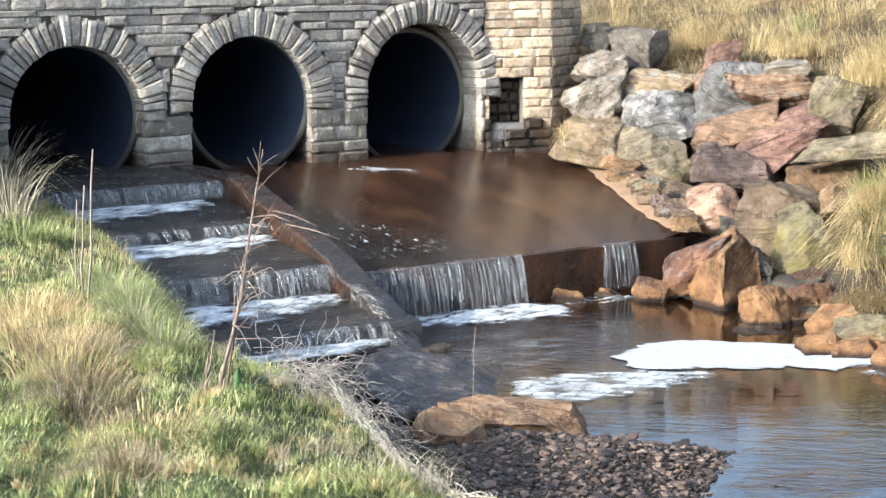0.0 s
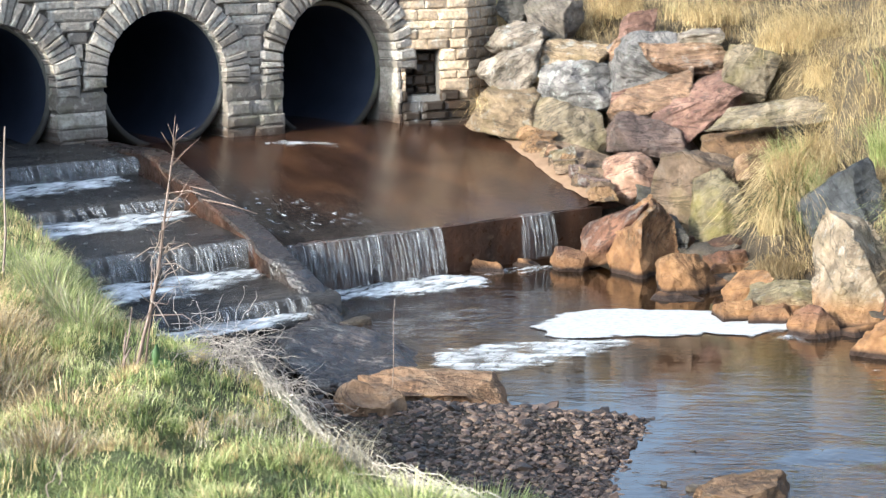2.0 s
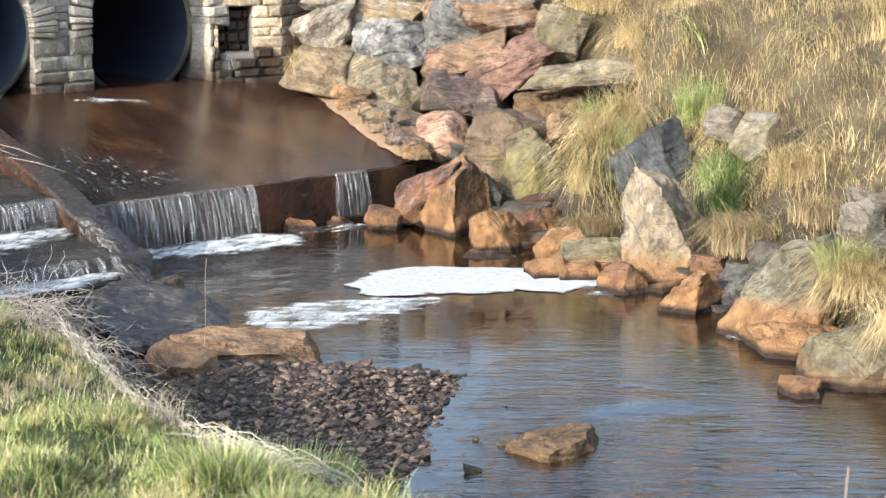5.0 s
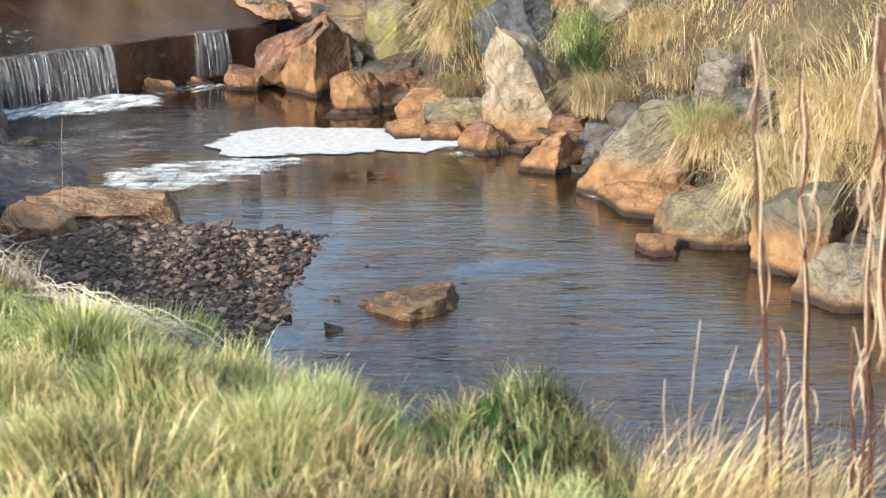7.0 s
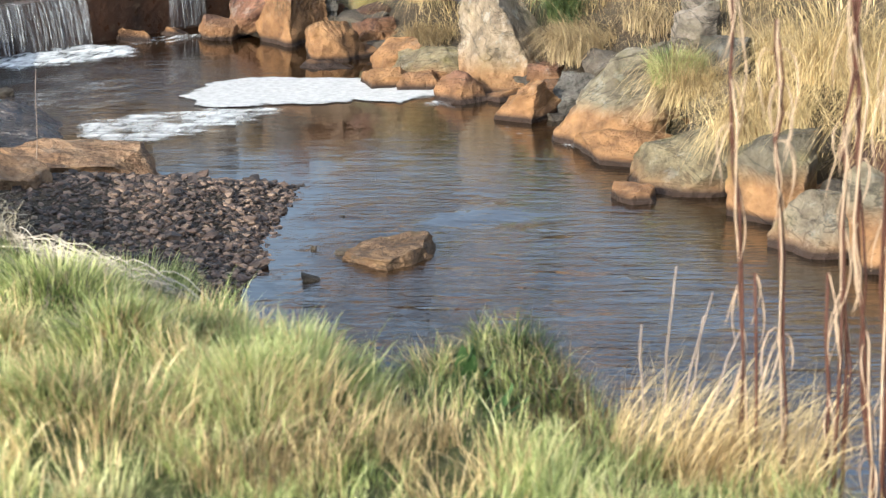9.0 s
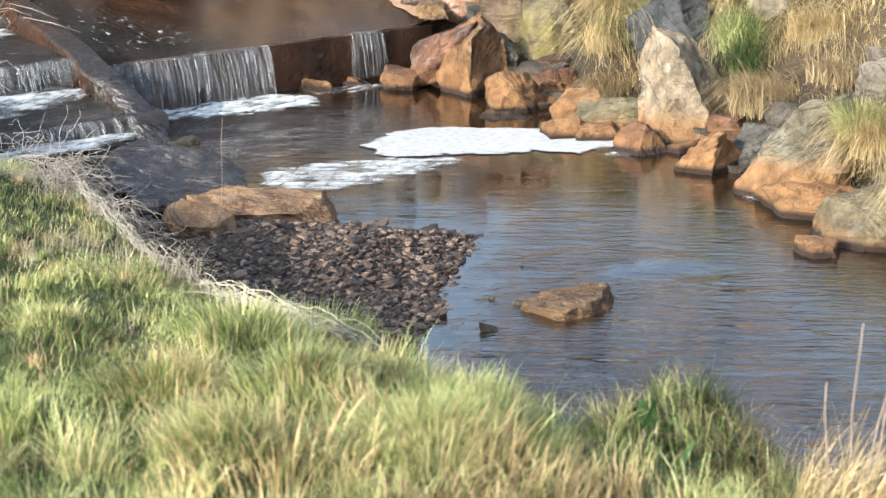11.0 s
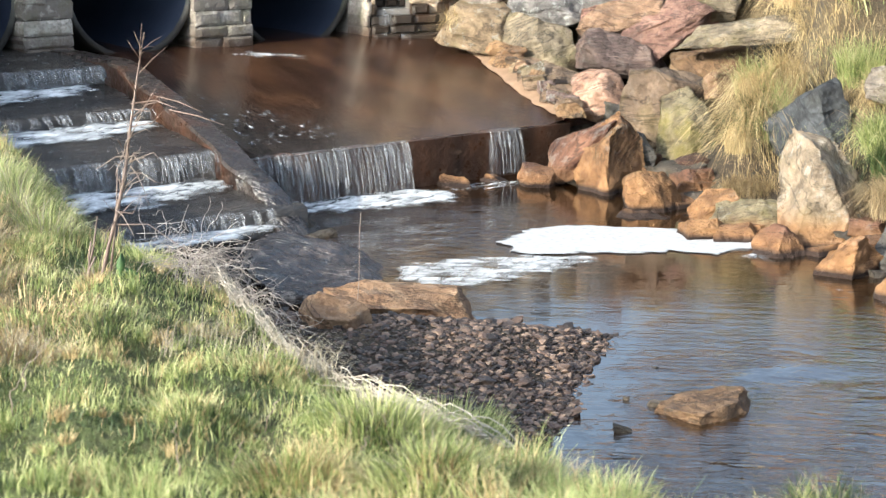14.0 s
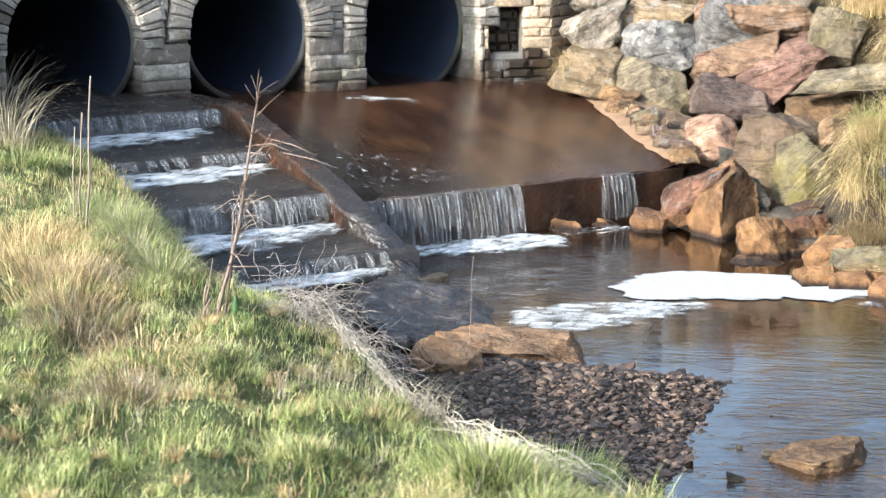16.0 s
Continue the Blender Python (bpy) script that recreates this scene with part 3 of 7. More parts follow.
def pool():
    """The stream's surface: rippled, with a low standing wave over a bar."""
    xs, ys = np.arange(3.4, 10.4, 0.07), np.concatenate([[-40, -20, -10, -4], np.arange(0, 11.5, 0.07)])
    gx, gy = np.meshgrid(xs, ys)
    u = (gx - 6.65) * 0.96 - (gy - 5.95) * 0.29
    v = (gx - 6.65) * 0.29 + (gy - 5.95) * 0.96
    ridge = 0.016 * np.exp(-((v - 0.02) / 0.13) ** 2) * smooth(-0.35, 0.1, u) * smooth(0.65, 0.25, u)
    dip = -0.014 * np.exp(-((v + 0.2) / 0.12) ** 2) * smooth(-0.35, 0.1, u) * smooth(0.7, 0.3, u)
    chop = 0.002 * (np.sin(9 * gx + 5 * gy) + np.sin(13 * gy - 7 * gx + np.sin(3 * gx)) + np.sin(17 * gy + 3 * gx + 2 * np.sin(2.1 * gy)))
    chop = chop * (1 - 0.85 * smooth(5.4, 6.6, gy)) * smooth(0.4, 1.6, 6.05 + 0.33 * gy - gx)
    v3 = np.stack([gx, gy, ridge + dip + chop * smooth(0, 1, gy)], -1).reshape(-1, 3)
    n, m = len(xs), len(ys)
    i = (np.arange(m - 1)[:, None] * n + np.arange(n - 1)[None]).ravel()
    me = from_arrays("water", v3, np.stack([i, i + 1, i + n + 1, i + n], 1), WATER, True)
    return tagged(new("water", me), "brown peaty stream pool with small ripples", "water", "", "structure")


pool()

# ---- headwall with three culverts ----
ARCHES = ((6.02, 1.46, 0.61), (7.72, 1.5, 0.61), (9.62, 1.53, 0.66))   # centre x, centre z, opening radius
RING = 0.245
WALL_X0, WALL_X1, WALL_TOP = 4.6, 10.36, 3.1


def opening(cx, cz, r, low=0.2, n=24, grow=0.0):
    r = r + grow
    pts = [(cx + r * math.cos(math.pi * k / n), cz + r * math.sin(math.pi * k / n)) for k in range(n + 1)]
    return pts + [(cx - r, low), (cx + r, low)]


def cut(ob, cutters):
    for c in cutters:
        mod = ob.modifiers.new("cut", "BOOLEAN")
        mod.operation, mod.object, mod.solver = "DIFFERENCE", c, "EXACT"
    me = bpy.data.meshes.new_from_object(ob.evaluated_get(bpy.context.evaluated_depsgraph_get()))
    ob.modifiers.clear()
    ob.data = me
    for c in cutters:
        bpy.data.objects.remove(c)


def headwall():
    bm = bmesh.new()
    box(bm, WALL_X0, WALL_X1 - 0.03, WALL_Y + 0.03, WALL_Y + 0.55, 0.3, WALL_TOP)
    wall = thing("wall_north", bm, MORTAR, "coursed sandstone headwall with three arched culvert mouths", "wall", "structure")
    cutters = []
    for cx, cz, r in ARCHES:
        b = bmesh.new()
        prism(b, opening(cx, cz, r, grow=0.012), WALL_Y - 1, WALL_Y + 2)
        cutters.append(new("cutter", mesh_of("cutter", b, MORTAR)))
    cut(wall, cutters)
    return wall


WALL = headwall()
WING_POSE = pose(10.34, WALL_Y, 0, 0, 0, -20)      # the wing turns out towards the stream
WING_LONG, NICHE = 0.7, (0.05, 0.41, 1.17, 1.64)
END_LONG = 0.8      # its end turns back into the bank


def wing_wall():
    bm = bmesh.new()
    outline = [(0, 0.03), (WING_LONG - 0.012, 0.03), (WING_LONG - 0.03 + END_LONG * 0.643, 0.03 + END_LONG * 0.766), (0, 0.75)]
    lo = [bm.verts.new((x, y, 0.3)) for x, y in outline]
    hi = [bm.verts.new((x, y, 2.6)) for x, y in outline]
    bm.faces.new(lo[::-1])
    bm.faces.new(hi)
    for k in range(4):
        bm.faces.new((lo[k], lo[(k + 1) % 4], hi[(k + 1) % 4], hi[k]))
    wing = thing("wing_wall", bm, MORTAR, "short sunlit sandstone wing wall with a square drain niche", "wall", "structure")
    b = bmesh.new()
    box(b, NICHE[0], NICHE[1], -0.5, 0.3, NICHE[2], NICHE[3])
    cut(wing, [new("cutter", mesh_of("cutter", b, MORTAR))])
    wing.matrix_world = WING_POSE
    return wing


WING = wing_wall()


def unseen_shade_wing():
    """A wing added out of view on the left, to throw shade over the steps."""
    bm = bmesh.new()
    a, b = Vector((5.15, WALL_Y + 0.1, 0)), Vector((4.45, 12.5, 0))
    side = Vector((-0.32, 0.12, 0))
    feet = [a, b, b + side, a + side]
    lo = [bm.verts.new((p.x, p.y, 0.2)) for p in feet]
    hi = [bm.verts.new((p.x, p.y, h)) for p, h in zip(feet, (2.3, 1.7, 1.7, 2.3))]
    bm.faces.new(lo[::-1])
    bm.faces.new(hi)
    for k in range(4):
        bm.faces.new((lo[k], lo[(k + 1) % 4], hi[(k + 1) % 4], hi[k]))
    bmesh.ops.recalc_face_normals(bm, faces=bm.faces)
    return thing("wing_wall", bm, STONE, "unseen sandstone wing wall added to shade the steps", "wall", "structure")


unseen_shade_wing()


def pipe(cx, cz, r, back):
    """A round concrete pipe set behind the masonry, open towards the stream."""
    bm = bmesh.new()
    n = 40
    y0, y1 = WALL_Y + back, WALL_Y + 9
    rings = []
    for rad, y in ((r + 0.05, y1), (r + 0.05, y0 + 0.012), (r + 0.042, y0), (r + 0.008, y0), (r, y0 + 0.01), (r, y0 + 0.12)):
        rings.append([bm.verts.new((cx + rad * math.cos(2 * math.pi * k / n), y, cz + rad * math.sin(2 * math.pi * k / n))) for k in range(n)])
    for a, b in zip(rings, rings[1:]):
        for k in range(n):
            bm.faces.new((a[k], a[(k + 1) % n], b[(k + 1) % n], b[k]))
    bmesh.ops.recalc_face_normals(bm, faces=bm.faces)
    ob = thing("culvert_pipe", bm, CONCRETE, "round concrete culvert pipe, dark inside", "pipe", group="culvert pipes", smooth=True)
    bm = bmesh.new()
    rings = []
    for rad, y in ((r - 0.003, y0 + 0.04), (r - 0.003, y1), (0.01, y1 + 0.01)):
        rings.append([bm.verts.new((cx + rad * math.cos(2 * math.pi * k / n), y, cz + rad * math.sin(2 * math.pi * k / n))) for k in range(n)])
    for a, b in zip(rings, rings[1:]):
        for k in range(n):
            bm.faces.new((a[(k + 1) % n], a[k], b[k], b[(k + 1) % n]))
    part("lining", bm, LINING, ob, "lining coloured for the dark blue shade inside the pipe", smooth=True)
    return ob


pipe(6.02, 1.45, 0.605, 0.14)
pipe(7.73, 1.5, 0.605, 0.07)
pipe(9.63, 1.46, 0.64, 0.3)

# ---- apron, kerb, weir ----
CREST = 11.44


def apron():
    bm = bmesh.new()
    ny, nx = 24, 26
    grid = []
    for j in range(ny + 1):
        v = j / ny
        y = CREST + v * (WALL_Y + 2.5 - CREST)
        x0, x1 = 6.79, 10.45 + 1.2 * min(1, (y - CREST) / 3.0)
        z = 0.39 + 0.174 * (min(y, WALL_Y) - CREST)
        row = []
        for i in range(nx + 1):
            x = x0 + (x1 - x0) * i / nx
            lift = 0.07 * smooth(0.5, 0.0, x1 - x)
            row.append(bm.verts.new((x, y, z + lift + 0.006 * math.sin(9 * x + 4 * y))))
        grid.append(row)
    for a, b in zip(grid, grid[1:]):
        for i in range(nx):
            bm.faces.new((a[i], a[i + 1], b[i + 1], b[i]))
    return thing("apron", bm, APRON, "sloping concrete apron, orange-stained under running water", "apron", "structure", smooth=True)


apron()


def weir_wall():
    bm = bmesh.new()
    n = 40
    front = [[], [], []]
    for i in range(n + 1):
        x = 6.8 + 3.46 * i / n
        w = noise.noise(Vector((x * 3, 1, 0))) * 0.02
        front[0].append(bm.verts.new((x, CREST + 0.3, 0.425)))
        front[1].append(bm.verts.new((x, CREST - 0.03 + w, 0.386)))
        front[2].append(bm.verts.new((x, CREST + 0.02 + w, -0.4)))
    for a, b in zip(front, front[1:]):
        for i in range(n):
            bm.faces.new((a[i], b[i], b[i + 1], a[i + 1]))
    return thing("weir_wall", bm, RUST, "dark wet rust-stained concrete weir face", "weir", "structure")


weir_wall()


def kerb():
    """The low sloping wall between the apron and the steps: a worn cap over a rusty side."""
    top = base("kerb", "low sloping concrete wall beside the steps, wet and rust-stained", "kerb", "structure")
    line = [(15.0, 0.99), (13.4, 0.99), (13.2, 0.97), (12.3, 0.77), (11.4, 0.55), (10.9, 0.38), (10.6, 0.25), (10.38, 0.06), (10.3, -0.1)]
    rows = []
    for (ya, za), (yb, zb) in zip(line, line[1:]):
        for k in range(6):
            rows.append((ya + (yb - ya) * k / 6, za + (zb - za) * k / 6))
    cap, side = bmesh.new(), bmesh.new()
    caps, sides = [], []
    for y, z in rows:
        s = 0.24 * min(1.0, max(0.0, (y - 11) / 2.4))      # the wall runs out towards the pier
        worn = 0.03 * min(1.0, max(0.0, (11.3 - y) / 0.5))      # the wet foot is broken and rounded
        e = s + (0.025 + worn) * noise.noise(Vector((y * 4, 2, 0))) + 0.015 * noise.noise(Vector((y * 11, 5, 0)))
        r = (0.012 + 0.6 * worn) * noise.noise(Vector((y * 7, 9, 0)))
        caps.append([cap.verts.new(p) for p in ((6.62 + e, y, z - 0.03 + r), (6.63 + e, y, z - 0.004 + r), (6.72 + s, y, z + r), (6.83 + s, y, z - 0.004 + r), (6.85 + s, y, z - 0.02), (6.85 + s, y, -0.4))])
        sides.append([side.verts.new(p) for p in ((6.65 + e, y, -0.4), (6.635 + e, y, (z - 0.03) / 2), (6.623 + e, y, z - 0.028 + r))])
    for bm, grid in ((cap, caps), (side, sides)):
        for a, b in zip(grid, grid[1:]):
            for i in range(len(a) - 1):
                bm.faces.new((a[i], b[i], b[i + 1], a[i + 1]))
        bmesh.ops.recalc_face_normals(bm, faces=bm.faces)
    foot = bmesh.new()
    for bm in (cap, side):
        low = [f for f in bm.faces if f.calc_center_median().y < 11.02]
        for f in low:
            foot.faces.new([foot.verts.new(v.co) for v in f.verts])
        bmesh.ops.delete(bm, geom=low, context="FACES")
    bmesh.ops.remove_doubles(foot, verts=foot.verts, dist=0.0005)
    bmesh.ops.recalc_face_normals(foot, faces=foot.faces)
    part("foot", foot, ROCKS["wet"], top, "broken black wet foot of the wall", smooth=True)
    part("cap", cap, CAP, top, "wet grey-brown worn concrete cap")
    part("side", side, RUST, top, "rust-stained concrete side, darkened in colour for its shade", smooth=True)
    return top


kerb()


def silt_ledge():
    """A dry strip of orange silt along the apron's edge under the stones."""
    bm = bmesh.new()
    n = 40
    rows = [[], [], []]
    for i in range(n + 1):
        t = i / n
        y = 14.25 - 2.85 * t
        x = 11.1 - 0.95 * t ** 1.1
        edge = 10.45 + 1.2 * min(1, (y - CREST) / 3.0)
        wide = 0.08 + 0.1 * math.sin(math.pi * (1 - t) ** 0.7) + 0.05 * noise.noise(Vector((y * 2.0, 3, 0))) + 0.04 * noise.noise(Vector((y * 7.0, 8, 0)))
        for row, dx, lift in zip(rows, (0.12 - wide, 0.13, 0.45), (0.0, 0.025, 0.03)):
            z = 0.39 + 0.174 * (y - CREST) + 0.07 * smooth(0.5, 0.0, edge - x - dx) + 0.009
            row.append(bm.verts.new((x + dx, y, float(z) + lift + 0.01 * noise.noise(Vector((y * 5, dx * 9, 0))))))
    for a, b in zip(rows, rows[1:]):
        for i in range(n):
            bm.faces.new((a[i], a[i + 1], b[i + 1], b[i]))
    return thing("silt_ledge", bm, SILT, "dry strip of pale orange silt along the apron edge", "silt", smooth=True)


silt_ledge()

# ---- stepped cascade ----
STEPS = ((15.6, 13.46, 0.935), (13.46, 12.5, 0.69), (12.5, 11.33, 0.5), (11.33, 10.49, 0.2))   # back, lip, height of the tread's lip


def cascade():
    top = base("stepped_cascade", "dark wet stone steps with water running down", "steps", "structure")
    for back, lip, z in STEPS:
        bm = bmesh.new()
        n = 34
        prof = [[], [], [], []]
        for i in range(n + 1):
            x = 4.7 + 2.2 * i / n
            w = 0.05 * noise.noise(Vector((x * 2.1, lip, 0)))
            prof[0].append(bm.verts.new((x, back + 0.02, z + 0.1)))
            prof[1].append(bm.verts.new((x, lip + 0.06 + w, z + 0.01 * noise.noise(Vector((x * 4, z, 3))))))
            prof[2].append(bm.verts.new((x, lip + w, z - 0.025)))
            prof[3].append(bm.verts.new((x, lip + 0.02 + w, -0.3)))
        for a, b in zip(prof, prof[1:]):
            for i in range(n):
                bm.faces.new((a[i], b[i], b[i + 1], a[i + 1]))
        part("step", bm, STEP, top, smooth=True)
    return top


cascade()

# ---- boulders ----


def cube_net(n):
    """Points and quads of a cube from -1 to 1 with n cells along each edge."""
    pts, index, quads = [], {}, []
    for axis in range(3):
        for side in (-1, 1):
            for a in range(n):
                for b in range(n):
                    ring = []
                    for u, v in ((a, b), (a + 1, b), (a + 1, b + 1), (a, b + 1)):
                        key = [0, 0, 0]
                        key[axis], key[(axis + 1) % 3], key[(axis + 2) % 3] = n * (side + 1) // 2, u, v
                        key = tuple(key)
                        if key not in index:
                            index[key] = len(pts)
                            pts.append([2 * c / n - 1 for c in key])
                        ring.append(index[key])
                    quads.append(ring if side > 0 else ring[::-1])
    return np.array(pts), np.array(quads)


NETS = {n: cube_net(n) for n in (11, 34)}


def rock(name, x, y, z, w, d, h, yaw, roll, kind, label="", faces=(), edge=34, chips=8, layers=1.0, net=34, category="rock", group=""):
    """A broken field stone about x, y, z, w wide, d deep and h high. faces: the planes along which it broke,
    each an outward normal and its distance in half sizes; edge: how sharp its arrises are; chips: random small breaks."""
    rnd = random.Random(int(1000 * (x * 7.13 + y * 3.7 + z)))
    planes = []
    for axis in range(3):
        for side in (-1, 1):
            n = [rnd.uniform(-0.36, 0.36) for _ in range(3)]
            n[axis] = side
            planes.append((*n, 1.0))
    for f in faces:
        s = math.sqrt(sum(v * v for v in f[:3]))
        planes.append((f[0] / s, f[1] / s, f[2] / s, f[3]))
    for _ in range(chips):
        n = Vector([rnd.gauss(0, 1) for _ in range(3)]).normalized()
        planes.append((*n, rnd.uniform(0.54, 0.76) * sum(abs(v) for v in n)))
    pl = np.array(planes)
    c, quads = NETS[net]
    reach = np.maximum(c @ (pl[:, :3] / pl[:, 3:]).T, 0)
    norm = (reach ** edge).sum(1) ** (1 / edge)
    half = np.array((w, d, h)) / 2
    q = c / norm[:, None] * half
    out = ((reach / norm[:, None]) ** (edge - 1)) @ (pl[:, :3] / pl[:, 3:]) / half
    out /= np.linalg.norm(out, axis=1)[:, None]
    size = (w * d * h) ** (1 / 3)
    seed = Vector((x * 3, y * 3, z * 3))
    bed = Vector((rnd.uniform(-0.25, 0.25), rnd.uniform(-0.3, 0.3), 1))
    thick = max(0.028, 0.11 * size)
    push = []
    for p in q:
        p = Vector(p)
        k = 0.022 * noise.noise(p * (2.0 / size) + seed) + 0.014 * noise.noise(p * (5 / size) + seed) + 0.016 * noise.noise(p * (11 / size) + seed)
        k -= 0.075 * noise.voronoi(p * (2.7 / size) + seed)[0][0]
        s = p.dot(bed) / thick + 0.35 * noise.noise(p * (1.6 / size) + seed)
        lo = math.floor(s)
        t = min(1.0, max(0.0, (s - lo - 0.78) / 0.22))
        a, b = (noise.noise(Vector((i * 3.7 + x, p.x * 1.1 / size, p.y * 1.1 / size)) + seed) for i in (lo, lo + 1))
        k += 0.038 * layers * (a + (b - a) * t * t * (3 - 2 * t))
        push.append(k * size)
    q = q + out * np.array(push)[:, None]
    me = from_arrays(name, q, quads, ROCKS[kind], True)
    ob = tagged(new(name, me), label, "slab" if name == "stone_slab" else category, group)
    me.set_sharp_from_angle(angle=radians(32))
    ob.matrix_world = pose(x, y, z, 0, 0, yaw) @ pose(0, 0, 0, 0, roll, 0)
    return ob


rock("boulder", 11.70, 14.31, 1.99, 0.36, 0.29, 0.34, -39, 10, "dark", "dark grey stone bedded in the bank beside the pier", ())
rock("boulder", 11.91, 13.98, 1.88, 0.69, 0.55, 0.47, -40, 14, "stacked", "pale lichen-covered stone on top of the stacked bank", ((-0.5,-0.6,0.6,0.85), (0.8,-0.5,0.1,0.8),))
rock("boulder", 11.46, 13.99, 1.72, 0.63, 0.50, 0.38, -39, 4, "stacked", "grey stone bedded in the bank beside the pier", ((-0.4,-0.7,0.7,0.8),))
rock("boulder", 11.21, 13.79, 1.41, 0.59, 0.47, 0.44, -39, -16, "stacked", "grey split stone in the stacked bank", ((-0.7,-0.5,0.5,0.85), (0.6,-0.6,-0.4,0.95),))
rock("boulder", 11.83, 13.64, 1.55, 0.89, 0.71, 0.35, -41, 3, "beige", "flat pale stone with yellow lichen in the stacked bank", ((0.0,-0.6,0.8,0.8),))
rock("boulder", 11.67, 13.37, 1.21, 0.94, 0.75, 0.58, -41, 8, "blue", "large blue-grey stone with lichen in the stacked bank", ((-0.75,-0.5,0.4,0.9), (0.5,-0.7,0.5,0.95), (0.6,-0.2,-0.7,0.95),))
rock("boulder", 12.19, 12.87, 1.50, 0.85, 0.68, 0.63, -43, -8, "blue", "blue-grey lichened stone in the stacked bank", ((-0.6,-0.3,0.75,0.95), (0.7,-0.6,-0.3,0.95), (0.2,-0.7,0.7,0.9),))
rock("boulder", 12.00, 13.11, 1.57, 0.21, 0.17, 0.31, -42, 4, "brown", "small brown stone wedged in the stacked bank", ())
rock("boulder", 12.44, 12.47, 1.49, 0.78, 0.62, 0.37, -45, 2, "brown", "brown layered slab in the stacked bank", ((0.1,-0.9,0.3,0.92),), layers=1.6)
rock("boulder", 12.53, 12.51, 1.70, 0.64, 0.51, 0.22, -45, -3, "stacked", "thin grey capping stone of the stacked bank", (), layers=1.5)
rock("boulder", 12.49, 11.82, 1.39, 0.50, 0.40, 0.55, -47, 12, "mossgrey", "grey-green stone in the stacked bank", ((0.6,-0.7,0.2,0.95), (-0.6,-0.4,0.7,0.95),))
rock("boulder", 12.00, 12.68, 1.09, 0.92, 0.74, 0.46, -43, -12, "brown", "brown layered stone in the stacked bank", ((-0.3,-0.7,0.6,0.85),), layers=1.6)
rock("boulder", 11.83, 12.88, 1.10, 0.30, 0.24, 0.38, -43, -5, "pink", "small pinkish stone in the stacked bank", ())
rock("boulder", 12.19, 12.13, 1.10, 0.90, 0.72, 0.50, -45, -24, "pink", "pinkish slanted slab in the stacked bank", ((-0.2,-0.75,0.6,0.8), (0.5,-0.5,-0.7,0.9),), layers=1.5)
rock("boulder", 12.17, 11.09, 1.09, 1.30, 0.54, 0.26, -48, -5, "mossgrey", "long grey slab jutting out of the stacked bank", ((0.9,-0.3,0.4,0.95), (-0.3,-0.6,0.7,0.9),), layers=1.8)
rock("boulder", 11.06, 13.63, 1.01, 0.87, 0.70, 0.50, -39, 6, "beige", "pale beige stone at the foot of the pier", ((-0.2,-0.7,0.7,0.85), (0.7,-0.6,0.3,1.0),))
rock("boulder", 11.32, 13.04, 0.81, 0.94, 0.75, 0.63, -41, 20, "mossgrey", "grey-green faceted stone in the stacked bank", ((-0.75,-0.6,0.35,0.8), (0.35,-0.7,0.65,0.82), (0.8,-0.5,-0.3,1.0),))
rock("boulder", 11.75, 12.35, 0.77, 0.89, 0.71, 0.48, -44, 8, "purple", "dark purple stone with white flecks in the stacked bank", ((0.1,-0.65,0.75,0.8), (-0.7,-0.6,-0.2,1.0),), layers=1.4)
rock("boulder", 12.01, 11.55, 0.79, 0.92, 0.73, 0.28, -46, -4, "ochre", "orange-beige flat stone under the long slab", ((0.0,-0.5,0.85,0.85),), layers=1.4)
# a dark stone fills the hollow under the long slab with painted shade
rock("boulder", 13.03, 11.50, 0.75, 1.26, 1.01, 0.44, -49, 0, "dark", "dark stone added for the shade in the hollow under the long slab", ())
rock("boulder", 10.93, 12.39, 0.59, 0.62, 0.50, 0.29, -41, 4, "tan", "olive-brown stone beside the apron", ((-0.3,-0.6,0.75,0.8),))
rock("boulder", 10.90, 12.97, 0.71, 0.40, 0.32, 0.25, -40, 8, "ochre", "rusty brown stone beside the apron", ())
rock("boulder", 10.88, 12.71, 0.67, 0.34, 0.27, 0.25, -41, -6, "beige", "flat orange-stained stone beside the apron", ())
rock("boulder", 10.60, 11.97, 0.45, 0.41, 0.33, 0.25, -41, 6, "ochre", "flat orange-stained stone beside the apron", ((0.0,-0.5,0.85,0.85),))
rock("boulder", 10.68, 12.31, 0.52, 0.34, 0.27, 0.19, -41, 4, "ochre", "flat orange-stained stone beside the apron", ())
rock("boulder", 10.60, 11.69, 0.36, 0.48, 0.38, 0.22, -42, -8, "red", "wet red stone at the end of the weir", ())
rock("boulder", 10.63, 11.45, 0.57, 0.56, 0.45, 0.46, -43, -6, "rosy", "rounded pink boulder beside the apron", ((-0.6,-0.6,0.5,0.85), (0.7,-0.55,0.45,0.85), (0.3,-0.4,-0.85,0.9), (-0.4,-0.4,-0.8,0.9),), edge=12)
rock("boulder", 10.90, 10.83, 0.54, 0.86, 0.78, 0.73, -45, 16, "tan", "large brown boulder with a dark wet face", ((-0.55,-0.8,-0.1,0.75), (0.55,-0.75,0.3,0.85), (0.1,-0.2,0.95,0.9),))
rock("boulder", 10.62, 10.33, 0.21, 0.58, 0.46, 0.84, -46, 8, "mossy", "olive-grey mossy boulder on the bank", ((-0.75,-0.6,0.1,0.8), (0.6,-0.75,0.2,0.85), (-0.3,-0.3,0.9,1.0),))
rock("boulder", 11.08, 10.46, 0.73, 0.27, 0.22, 0.30, -47, -6, "slab", "small orange stone wedged between boulders", ((0.75,-0.6,0.1,0.6),))
